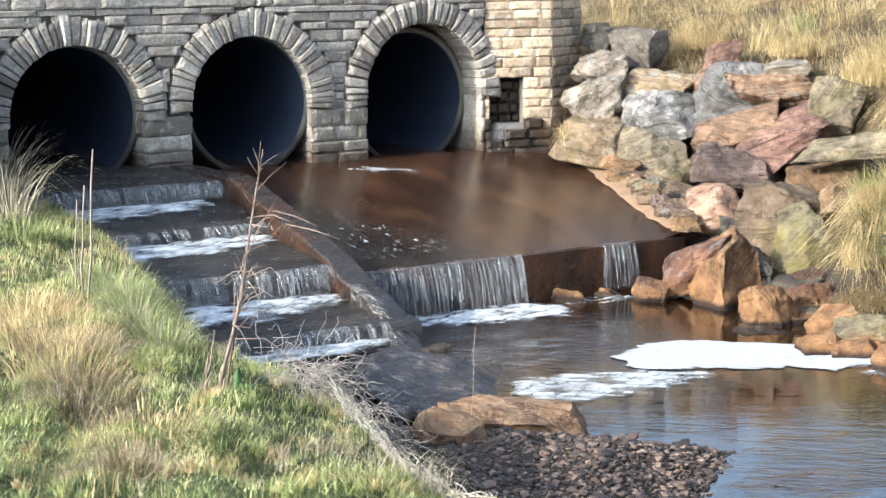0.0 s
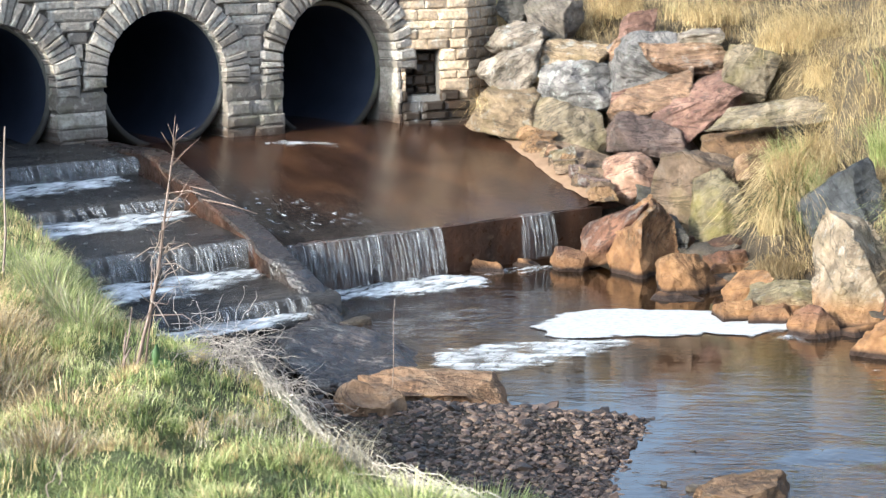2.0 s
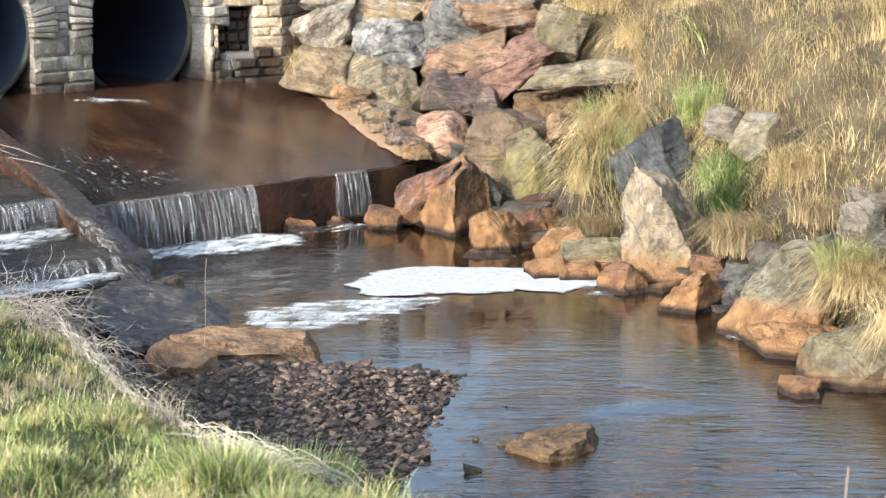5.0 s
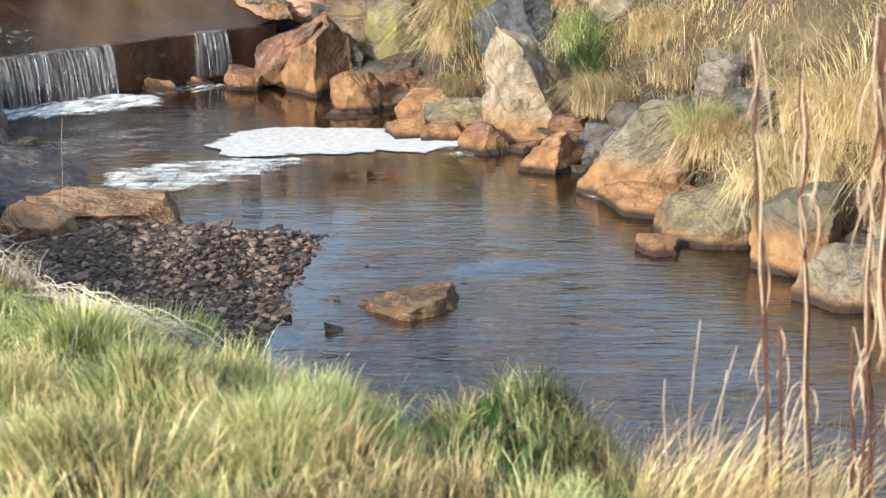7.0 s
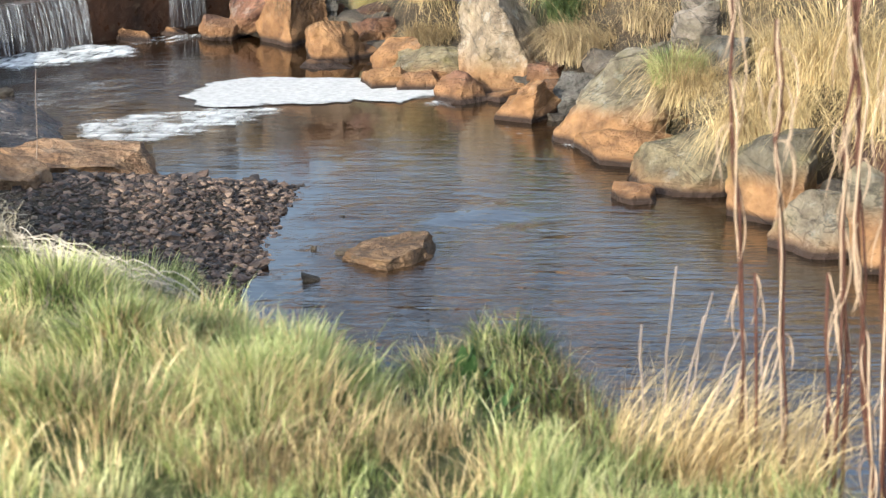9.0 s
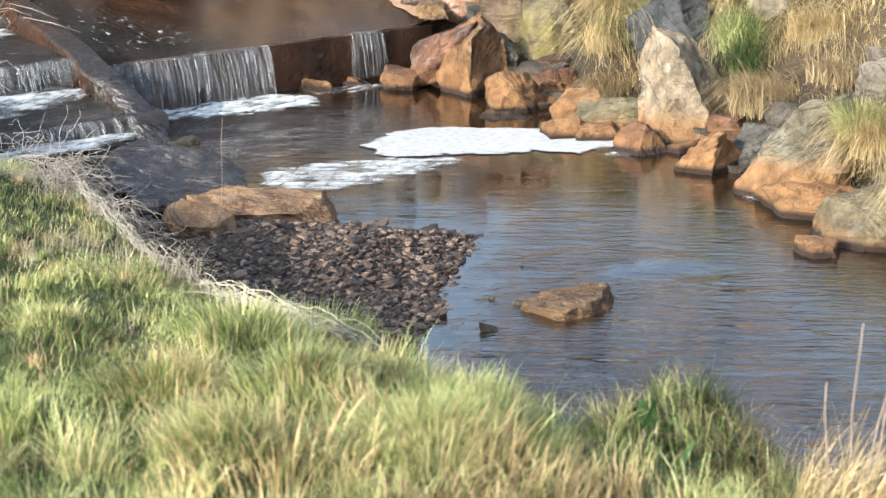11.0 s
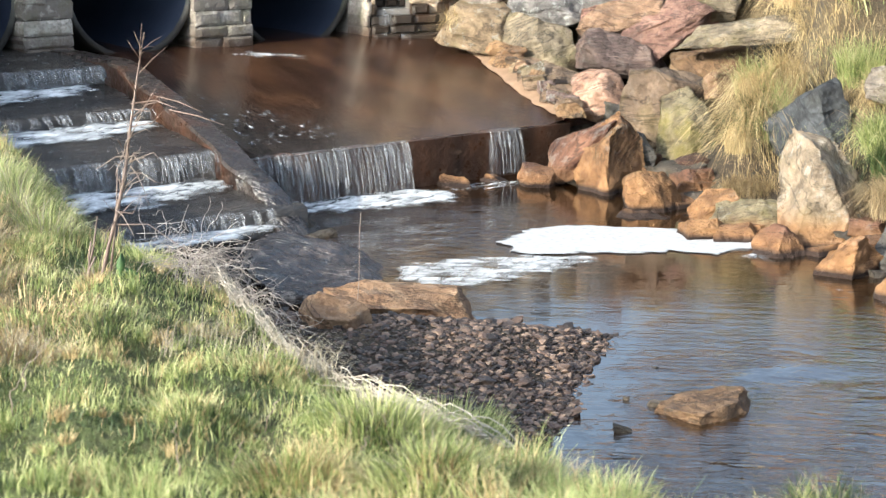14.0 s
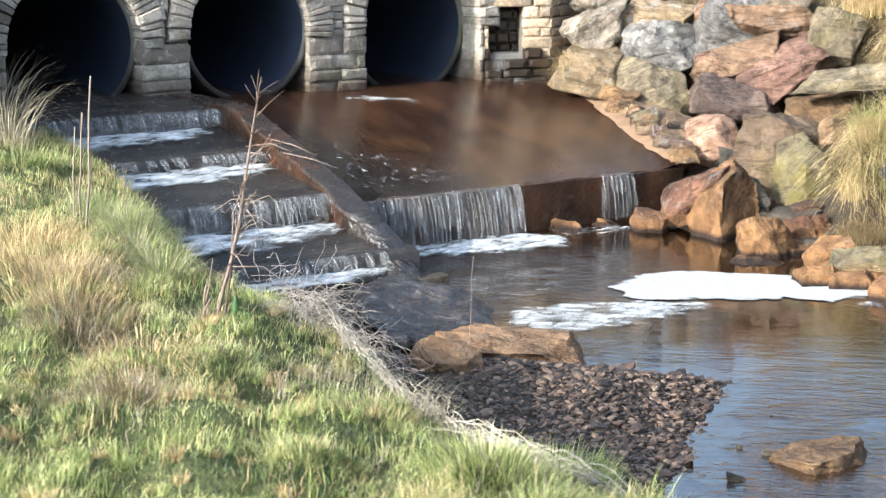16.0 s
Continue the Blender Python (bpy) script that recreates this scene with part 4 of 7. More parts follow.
rock("boulder", 9.78, 10.76, 0.26, 0.73, 0.59, 0.34, -42, -36, "red", "reddish-brown slanted boulder at the weir end", ((-0.2,-0.6,0.75,0.75), (0.3,-0.5,-0.8,0.9),), edge=16)
rock("boulder", 9.78, 10.36, 0.17, 0.69, 0.55, 0.79, -43, -6, "orange", "large orange faceted boulder at the waterline", ((-0.8,-0.55,0.35,0.62), (0.86,-0.48,0.15,0.36), (-0.45,-0.15,0.85,0.72), (0.75,-0.1,0.65,0.85),), chips=2, edge=50)
rock("boulder", 9.45, 9.63, 0.08, 0.58, 0.46, 0.61, -44, 0, "orange", "domed orange boulder at the waterline", ((-0.7,-0.55,0.45,0.75), (0.75,-0.5,0.45,0.72), (0.05,-0.55,0.85,0.78), (-0.7,0.1,0.7,0.85), (0.8,0.1,0.6,0.85),), edge=16)
rock("boulder", 9.17, 9.43, -0.04, 0.44, 0.35, 0.17, -44, 2, "orange", "low orange ledge of stone at the waterline", ((-0.5,-0.5,0.7,0.9),))
rock("boulder", 9.42, 10.88, 0.04, 0.33, 0.27, 0.24, -41, 0, "red", "small red wet stone below the weir", (), edge=12)
rock("boulder", 10.40, 8.88, 0.58, 0.69, 0.44, 0.59, -49, -14, "slate", "dark blue-grey slab on the grassy bank", ((-0.35,-0.85,0.4,0.62), (0.8,-0.5,0.3,0.85), (-0.5,0.0,0.85,0.95),))
rock("boulder", 9.47, 7.94, 0.25, 0.69, 0.55, 0.89, -50, -4, "pale", "big pale boulder with an orange-stained foot", ((-0.72,-0.45,0.55,0.62), (0.15,-0.9,0.4,0.66), (0.8,-0.2,0.6,0.6), (0.75,-0.65,-0.1,0.9), (-0.9,-0.2,-0.35,0.95),), chips=3)
rock("boulder", 9.00, 7.88, 0.03, 0.40, 0.32, 0.33, -49, 8, "red", "small pointed brown stone at the waterline", ((-0.7,-0.5,0.6,0.62), (0.6,-0.6,0.55,0.65), (0.75,0.0,0.7,0.8),))
rock("boulder", 9.35, 8.85, 0.10, 0.36, 0.29, 0.22, -47, -10, "orange", "flat orange stone at the waterline", ((-0.2,-0.5,0.85,0.8), (-0.8,-0.5,0.2,0.8),))
rock("boulder", 9.40, 8.55, 0.08, 0.56, 0.45, 0.33, -48, -8, "mossy", "flat wet brown stone at the waterline", ((-0.2,-0.55,0.8,0.8), (0.6,-0.6,0.5,1.0),), layers=1.5)
rock("boulder", 8.97, 8.57, 0.06, 0.29, 0.24, 0.19, -46, -4, "orange", "small flat orange stone in the water", ((-0.2,-0.5,0.85,0.8),))
rock("boulder", 9.13, 8.36, 0.02, 0.36, 0.29, 0.19, -47, 4, "red", "small flat wet stone at the waterline", ())
rock("boulder", 8.87, 7.13, 0.04, 0.51, 0.41, 0.48, -51, 4, "orange", "squared orange boulder standing in the water", ((-0.55,-0.8,0.22,0.6), (0.86,-0.5,0.08,0.3), (-0.72,0.0,0.7,0.7), (0.6,0.2,0.75,0.85),), chips=2, edge=50)
rock("boulder", 9.26, 7.09, 0.09, 0.35, 0.28, 0.37, -53, 0, "dark", "dark boulder behind the squared one", ((-0.5,-0.5,0.7,0.85),))
rock("boulder", 8.71, 6.38, 0.18, 0.72, 0.57, 0.74, -54, -4, "footed", "boulder with a grey top and orange foot", ((-0.62,-0.6,0.5,0.6), (0.25,-0.75,0.6,0.76), (-0.75,0.1,0.65,0.66), (0.85,-0.4,0.2,0.95),), chips=4)
rock("boulder", 8.48, 6.00, 0.03, 0.66, 0.53, 0.29, -54, 3, "orange", "low orange-stained ledge under a grey boulder", ((-0.45,-0.5,0.75,0.75), (0.6,-0.7,0.3,0.95),))
rock("boulder", 8.09, 5.43, 0.05, 0.66, 0.53, 0.51, -56, -6, "mossy", "mossy sloping boulder at the waterline", ((-0.4,-0.62,0.68,0.58), (-0.8,-0.3,0.5,0.75), (0.4,-0.85,-0.3,0.9),), chips=3)
rock("boulder", 7.96, 4.75, 0.15, 0.55, 0.44, 0.62, -59, 6, "footed", "grey-green boulder at the waterline", ((-0.65,-0.7,0.25,0.72), (0.45,-0.7,0.55,0.8), (-0.5,0.0,0.85,0.9),))
rock("boulder", 7.63, 4.23, 0.07, 0.64, 0.51, 0.64, -61, -4, "pitted", "pale grey pitted boulder at the waterline", ((-0.6,-0.55,0.6,0.62), (0.4,-0.85,0.3,0.75), (-0.8,0.2,0.6,0.8),))
rock("boulder", 7.52, 3.82, 0.09, 0.40, 0.32, 0.52, -63, 0, "footed", "brown boulder at the waterline", ((-0.6,-0.6,0.5,0.75),))
rock("boulder", 7.68, 5.48, -0.00, 0.28, 0.22, 0.20, -54, -4, "red", "low wet stone in the water", ((-0.3,-0.4,0.85,0.75),))
rock("boulder", 8.78, 5.64, 0.36, 0.45, 0.36, 0.21, -57, -12, "mossgrey", "grey stone half buried in dry grass", ((-0.2,-0.5,0.85,0.75),))
rock("boulder", 9.38, 6.26, 0.66, 0.3, 0.26, 0.24, -56, -8, "stacked", "pale grey stone half buried in dry grass", ())
rock("boulder", 9.3, 6.0, 0.54, 0.32, 0.26, 0.3, -57, 4, "dark", "dark grey stone half buried in dry grass", ((-0.5,-0.5,0.7,0.8),))
rock("boulder", 9.70, 6.48, 0.69, 0.19, 0.15, 0.19, -56, 0, "stacked", "pale grey stone half buried in dry grass", ())
rock("boulder", 10.74, 8.42, 0.94, 0.38, 0.30, 0.31, -52, 14, "stacked", "grey stone half buried in dry grass", ((-0.5,-0.5,0.6,0.8),))
rock("boulder", 10.50, 7.96, 0.94, 0.28, 0.23, 0.36, -53, 20, "pitted", "pale grey stone half buried in dry grass", ((-0.5,-0.6,0.5,0.75),))
rock("boulder", 12.35, 13.21, 1.78, 0.37, 0.30, 0.37, -43, 0, "pink", "reddish stone half buried in dry grass", ())
rock("boulder", 10.70, 11.22, 0.37, 0.36, 0.29, 0.31, -44, 0, "dark", "dark brown stone wedged between boulders", ())
rock("boulder", 10.14, 10.46, 0.23, 0.29, 0.24, 0.34, -44, 0, "dark", "dark brown stone wedged between boulders", ())
rock("boulder", 8.89, 11.29, -0.07, 0.31, 0.24, 0.26, -38, 2, "red", "dark wet stone at the foot of the weir", ())
rock("boulder", 9.30, 11.29, -0.05, 0.26, 0.21, 0.23, -39, 2, "red", "dark wet stone at the foot of the weir", ())
rock("boulder", 6.99, 10.69, -0.03, 0.29, 0.23, 0.22, -33, 4, "umber", "dark wet stone at the foot of the kerb", ())
rock("boulder", 6.90, 10.30, -0.05, 0.24, 0.19, 0.22, -34, -4, "umber", "dark wet stone at the foot of the kerb", ())
rock("boulder", 11.02, 13.24, 0.84, 0.26, 0.21, 0.19, -40, 5.75757, "tan", "small stained stone at the edge of the apron", ())
rock("boulder", 10.95, 13.19, 0.83, 0.28, 0.22, 0.18, -40, 9.62161, "ochre", "small stained stone at the edge of the apron", ())
rock("boulder", 10.90, 13.02, 0.80, 0.19, 0.15, 0.10, -40, -6.01606, "purple", "small stained stone at the edge of the apron", ())
rock("boulder", 10.91, 13.01, 0.79, 0.27, 0.22, 0.19, -40, -8.1695, "ochre", "small stained stone at the edge of the apron", ())
rock("boulder", 10.82, 12.86, 0.77, 0.15, 0.12, 0.08, -40, 8.91371, "tan", "small stained stone at the edge of the apron", ())
rock("boulder", 10.80, 12.69, 0.74, 0.16, 0.13, 0.09, -40, -4.47237, "tan", "small stained stone at the edge of the apron", ())
rock("boulder", 10.77, 12.64, 0.73, 0.16, 0.13, 0.12, -40, 4.57541, "brown", "small stained stone at the edge of the apron", ())
rock("boulder", 10.74, 12.59, 0.72, 0.16, 0.13, 0.08, -40, -10.4366, "mossgrey", "small stained stone at the edge of the apron", ())
rock("boulder", 10.72, 12.45, 0.70, 0.22, 0.17, 0.15, -41, -10.4155, "mossgrey", "small stained stone at the edge of the apron", ())
rock("boulder", 10.70, 12.36, 0.68, 0.18, 0.14, 0.11, -41, 4.91206, "ochre", "small stained stone at the edge of the apron", ())
rock("boulder", 10.56, 12.23, 0.66, 0.26, 0.21, 0.16, -41, -2.29694, "tan", "small stained stone at the edge of the apron", ())
rock("boulder", 10.63, 12.19, 0.65, 0.21, 0.17, 0.11, -41, -10.8785, "tan", "small stained stone at the edge of the apron", ())
rock("boulder", 10.52, 12.03, 0.62, 0.14, 0.12, 0.08, -41, 7.66784, "brown", "small stained stone at the edge of the apron", ())
rock("boulder", 10.52, 12.01, 0.62, 0.20, 0.16, 0.14, -41, -9.40673, "purple", "small stained stone at the edge of the apron", ())
rock("boulder", 10.52, 11.91, 0.60, 0.17, 0.13, 0.10, -41, 11.4802, "tan", "small stained stone at the edge of the apron", ())
rock("boulder", 10.42, 11.80, 0.58, 0.25, 0.20, 0.15, -41, 10.1807, "tan", "small stained stone at the edge of the apron", ())
rock("boulder", 10.35, 11.71, 0.57, 0.17, 0.13, 0.12, -41, 3.04334, "purple", "small stained stone at the edge of the apron", ())
rock("boulder", 10.34, 11.57, 0.54, 0.15, 0.12, 0.08, -42, 11.6808, "tan", "small stained stone at the edge of the apron", ())
rock("boulder", 10.42, 11.59, 0.54, 0.23, 0.18, 0.13, -42, -5.99499, "purple", "small stained stone at the edge of the apron", ())
rock("boulder", 10.34, 11.51, 0.53, 0.25, 0.20, 0.13, -42, -0.154459, "tan", "small stained stone at the edge of the apron", ())
rock("boulder", 10.21, 11.36, 0.50, 0.25, 0.20, 0.16, -42, 6.91223, "ochre", "small stained stone at the edge of the apron", ())
rock("boulder", 10.22, 11.31, 0.50, 0.13, 0.10, 0.08, -42, -8.61114, "tan", "small stained stone at the edge of the apron", ())
rock("boulder", 5.96, 5.68, -0.03, 0.48, 0.48, 0.19, -46, -7, "bed", "flat brown rock lying in the shallow water, one end raised", ((-0.62,-0.78,0.0,0.62), (0.7,-0.7,0.0,0.62), (-0.8,0.5,0.1,0.8),), chips=1, edge=40)
rock("boulder", 5.94, 5.91, -0.03, 0.18, 0.15, 0.10, -45, 8, "umber", "small dark wet stone in the shallow water", ())
rock("boulder", 5.49, 5.71, -0.01, 0.08, 0.06, 0.08, -44, 0, "umber", "small dark wet stone in the shallow water", ())
rock("boulder", 5.85, 6.06, -0.02, 0.05, 0.04, 0.07, -44, 0, "umber", "small dark wet stone in the shallow water", ())
rock("boulder", 6.36, 6.39, -0.02, 0.04, 0.03, 0.06, -45, 0, "umber", "small dark wet stone in the shallow water", ())
rock("stone_slab", 5.79, 7.86, 0.15, 0.78, 0.47, 0.22, -36, 2, "slab", "flat orange-brown slab on the gravel", ((0.0,-0.45,0.9,0.72), (0.8,-0.5,0.3,0.95),), edge=40)
rock("stone_slab", 5.23, 7.65, 0.18, 0.38, 0.36, 0.28, -34, 5, "slab", "orange-brown slab on the gravel", ((0.0,-0.45,0.9,0.75), (0.7,-0.6,0.2,0.95),), edge=30)
rock("stone_slab", 5.79, 10.02, -0.13, 1.49, 1.19, 0.43, -30, 2, "wet", "broad dark wet ledge under the lowest step", ((0.0,-0.4,0.9,0.55),))
rock("stone_slab", 6.15, 9.23, 0.02, 1.04, 1.14, 0.45, -34, 7, "wet", "dark wet domed slab below the stepped cascade", ((0.1,-0.4,0.9,0.5), (0.75,-0.5,0.45,0.85), (0.6,0.1,0.8,0.75),), edge=14)

# ---- running water ----


def sheet_material():
    """Thin falling sheets: clear water torn into white streaks."""
    k = Mat("falling_sheet", 0.1, ior=1.33)
    streak = k.noise(16, 4, k.at(5.5, 0.3, 0.25), 0.6, 0.3)
    k.colour(k.ramp(streak, (0.3, (0.1, 0.1, 0.1)), (0.7, (0.6, 0.6, 0.62))))
    clear = k.node("ShaderNodeBsdfTransparent")
    mx = k.node("ShaderNodeMixShader", Fac=k.span(streak, 0.38, 0.74, 0.02, 0.32))
    k.t.links.new(clear.outputs[0], mx.inputs[1])
    k.t.links.new(k.b.outputs[0], mx.inputs[2])
    k.t.links.new(mx.outputs[0], k.t.nodes["Material Output"].inputs[0])
    return k.m


SHEET = sheet_material()


def waterfall(x0, x1, lip, z_top, z_bot, throw, strands, label, wobble=0.05, material=None, gap=-0.6):
    """A curtain of water over a lip: a torn sheet and loose strands in front of it."""
    rnd = random.Random(int(x0 * 100 + lip * 10))
    drop = z_top - z_bot
    top = base("waterfall", label, "waterfall", at=(0, 0, 0))
    n, m = max(8, int((x1 - x0) / 0.04)), 7
    bm = bmesh.new()
    rows, t_of = [], {}
    for j in range(m + 1):
        t = j / m
        row = []
        for i in range(n + 1):
            x = x0 + (x1 - x0) * i / n
            w = wobble * noise.noise(Vector((x * 2.1, lip, 0)))
            ripple = 0.012 * noise.noise(Vector((x * 14, t * 1.2, lip)))
            row.append(bm.verts.new((x, lip + w - 0.012 - throw * (0.25 * t + 0.75 * t ** 0.6) + ripple, z_top + 0.008 - drop * t ** 1.5)))
        rows.append(row)
        t_of[row[0]] = t
    for a, b in zip(rows, rows[1:]):
        for i in range(n):
            if noise.noise(Vector(((x0 + (x1 - x0) * i / n) * 12, lip * 3, 0.5 * t_of[a[0]]))) > gap and rnd.random() < 0.97:
                bm.faces.new((a[i], b[i], b[i + 1], a[i + 1]))
    part("curtain", bm, material or SHEET, top, smooth=True, kind="stuff")
    vs, fs = [], []
    for _ in range(strands):
        x = rnd.uniform(x0, x1)
        w = wobble * noise.noise(Vector((x * 2.1, lip, 0)))
        if noise.noise(Vector((x * 12, lip * 3, 0.1))) < gap - 0.06:
            continue
        wd = rnd.choice((0.0015, 0.002, 0.003, 0.006)) * rnd.uniform(0.7, 1.2)
        a, b = sorted((rnd.uniform(-0.1, 0.6), rnd.uniform(0.35, 1.05)))
        if b - a < 0.25:
            continue
        k0, out, drift = len(vs), rnd.uniform(0.01, 0.035), rnd.uniform(-0.02, 0.035)
        for j in range(5):
            t = max(a + (b - a) * j / 4, 0.0)
            half = wd * (0.35 + 1.2 * math.sin(math.pi * (j + 0.4) / 5))
            y = lip + w - out - throw * (0.25 * t + 0.75 * t ** 0.6)
            z = z_top + 0.01 - drop * t ** 1.5
            vs += [(x + drift * t - half, y, z), (x + drift * t + half, y - 0.004, z)]
        fs += [(k0 + 2 * j, k0 + 2 * j + 1, k0 + 2 * j + 3, k0 + 2 * j + 2) for j in range(4)]
    ob = new("spray", from_arrays("spray", vs, fs, FALL, True))
    ob.parent = top
    tagged(ob, "loose white strands of falling water", "", "", "stuff")
    return top


waterfall(6.84, 8.46, CREST - 0.03, 0.4, 0.0, 0.12, 400, "grey curtain of water falling over the weir into the pool", 0.02)
waterfall(9.3, 9.66, CREST - 0.03, 0.4, 0.03, 0.07, 60, "thin white trickle running down the dark weir face", 0.02)
for (back, lip, z), foot, x1 in zip(STEPS, (0.8, 0.61, 0.31, 0.08), (6.84, 6.76, 6.66, 6.64)):
    waterfall(4.85, x1, lip, z, foot, 0.09, 620, "thin broken curtain of water over a cascade step", gap=-0.2)


def froth(name, outline, z, label, seed, cell=0.022, hole=0.0, stretch=(1.0, 1.0), rise=0.012, turn=0.0, scale=5.0, category="foam", fall=0.0):
    """Foam on the water inside an outline, torn at the edges and pierced by gaps."""
    pts = np.array(outline)
    lo, hi = pts.min(0) - 0.1, pts.max(0) + 0.1
    xs, ys = np.arange(lo[0], hi[0], cell), np.arange(lo[1], hi[1], cell)
    gx, gy = np.meshgrid(xs, ys)
    inside = np.full(gx.shape, False)
    dist = np.full(gx.shape, 9.0)
    for (ax, ay), (bx, by) in zip(pts, np.roll(pts, -1, 0)):
        cross = ((ay > gy) != (by > gy)) & (gx < (bx - ax) * (gy - ay) / (by - ay + 1e-12) + ax)
        inside ^= cross
        t = np.clip(((gx - ax) * (bx - ax) + (gy - ay) * (by - ay)) / ((bx - ax) ** 2 + (by - ay) ** 2), 0, 1)
        dist = np.minimum(dist, np.hypot(gx - ax - t * (bx - ax), gy - ay - t * (by - ay)))
    sd = np.where(inside, dist, -dist)
    c, s = math.cos(turn), math.sin(turn)
    vs, fs, index, thick = [], [], {}, []
    level = np.empty(gx.shape)
    for j in range(len(ys)):
        for i in range(len(xs)):
            if sd[j, i] < -0.1:
                level[j, i] = -1
                continue
            p = Vector(((c * xs[i] + s * ys[j]) * stretch[0] * scale, (c * ys[j] - s * xs[i]) * stretch[1] * scale, seed))
            level[j, i] = min(sd[j, i] * 5, 0.6) + 0.55 * noise.noise(p) + 0.3 * noise.noise(p * 2.3) + 0.17 * noise.noise(p * 5.1) - hole

    def vert(j, i):
        if (j, i) not in index:
            index[j, i] = len(vs)
            up = rise * min(1.0, max(0.0, level[j, i] * 2)) * (0.7 + 0.6 * noise.noise(Vector((xs[i] * 17, ys[j] * 17, seed))))
            thick.append(float(level[j, i]))
            vs.append((xs[i] + 0.4 * cell * noise.noise(Vector((xs[i] * 31, ys[j] * 31, 2))), ys[j], z + fall * (ys[j] - pts[0][1]) + 0.007 + up))
        return index[j, i]

    for j in range(len(ys) - 1):
        for i in range(len(xs) - 1):
            if min(level[j, i], level[j + 1, i], level[j, i + 1], level[j + 1, i + 1]) > 0:
                fs.append((vert(j, i), vert(j, i + 1), vert(j + 1, i + 1), vert(j + 1, i)))
    me = from_arrays(name, vs, fs, FOAM if name == "foam_raft" else CHURN, True)
    me.attributes.new("thick", "FLOAT", "POINT").data.foreach_set("value", thick)
    return tagged(new(name, me), label, category, "", "stuff")


froth("foam_raft", [(7.7, 9.22), (8.13, 9.47), (8.57, 9.35), (8.95, 8.87), (9.1, 8.17), (8.65, 8.13), (8.4, 8.45), (8.0, 8.74), (7.67, 8.98)], 0.0,
      "thick white raft of foam floating on the pool", 3, hole=-0.35, rise=0.004, scale=3, cell=0.012)
froth("white_water", [(7.0, 11.42), (8.5, 11.42), (8.7, 11.1), (8.55, 10.75), (8.05, 10.75), (7.5, 10.9), (7.1, 11.1)], 0.0, "white water churning at the foot of the weir", 5, hole=-0.05, stretch=(1, 2), rise=0.012, scale=6, cell=0.018)
froth("white_water", [(6.3, 8.7), (6.75, 9.2), (7.3, 9.1), (7.95, 8.65), (8.0, 8.4), (7.2, 8.3), (6.5, 8.4)], 0.0, "broken white water running off the dark slab", 8, hole=0.2, stretch=(0.6, 2.2), turn=-0.7, rise=0.01, scale=6, cell=0.018)
froth("white_water", [(8.6, 11.3), (9.4, 11.35), (9.55, 10.9), (9.1, 10.85), (8.6, 11.0)], 0.0, "thin streaks of foam along the weir foot", 11, hole=0.5, stretch=(0.8, 2.5), rise=0.012, scale=7, cell=0.018)
for k, ((back, lip, z), foot, x0, x1) in enumerate(zip(STEPS, (0.808, 0.618, 0.322, 0.115), (4.9, 4.9, 5.0, 5.1), (6.7, 6.74, 6.64, 6.6))):
    run = 1.0 if k < 3 else 0.8
    froth("white_water", [(x0, lip - 0.0), (x1, lip - 0.02), (x1, lip - 0.3 * run), ((x0 + x1) / 2 + 0.3, lip - 0.5 * run), (x0, lip - 0.6 * run)], foot - 0.012,
          "white froth at the foot of a cascade step", 20 + k, hole=0.0, stretch=(0.9, 2.2), rise=0.01, scale=4.5, cell=0.018, fall=0.1 if foot > 0.2 else 0.0)
froth("foam_streak", [(8.55, 14.2), (8.8, 14.22), (9.05, 14.05), (9.2, 13.9), (9.15, 13.86), (8.85, 14.08), (8.55, 14.13)], 0.865, "thin white streak of foam below a culvert mouth", 51, hole=-0.1, stretch=(0.6, 2.0), turn=-0.4, rise=0.003, scale=6, cell=0.014, fall=0.174)
# flecks drifting down the apron
froth("foam_flecks", [(7.0, 11.6), (8.3, 11.6), (8.1, 12.3), (7.6, 13.3), (7.1, 13.5), (7.0, 12.4)], 0.418, "white flecks of foam on the running water of the apron", 41, hole=0.68, stretch=(2.0, 1.0), rise=0.004, scale=11, cell=0.012, fall=0.174)
froth("foam_flecks", [(8.35, 7.2), (8.55, 7.25), (8.6, 6.75), (8.4, 6.75)], 0.0, "thin white rim of foam round a boulder", 43, hole=0.42, rise=0.008, scale=8, cell=0.014)
froth("foam_flecks", [(8.35, 6.6), (8.5, 6.6), (8.5, 6.3), (8.3, 6.3)], 0.0, "thin white rim of foam round a boulder", 44, hole=0.4, rise=0.008, scale=8, cell=0.014)
froth("foam_flecks", [(8.6, 8.0), (8.85, 8.05), (8.95, 7.7), (8.65, 7.65)], 0.0, "thin white rim of foam round a stone", 45, hole=0.42, rise=0.008, scale=8, cell=0.014)
# water seeping from the drain niche
seep = waterfall(NICHE[0] + 0.02, NICHE[1] - 0.04, -0.03, NICHE[2] + 0.02, 0.82, 0.02, 8, "thin seep of water running out of the drain niche", 0.01)
seep.matrix_world = WING_POSE

# ---- gravel bar ----


def bar_edge(y):
    return np.interp(y, [5.3, 5.6, 5.95, 6.35, 7.0, 7.6, 8.0, 8.6, 9.0], [4.3, 4.8, 5.35, 5.75, 6.62, 6.3, 5.75, 5.5, 5.0])


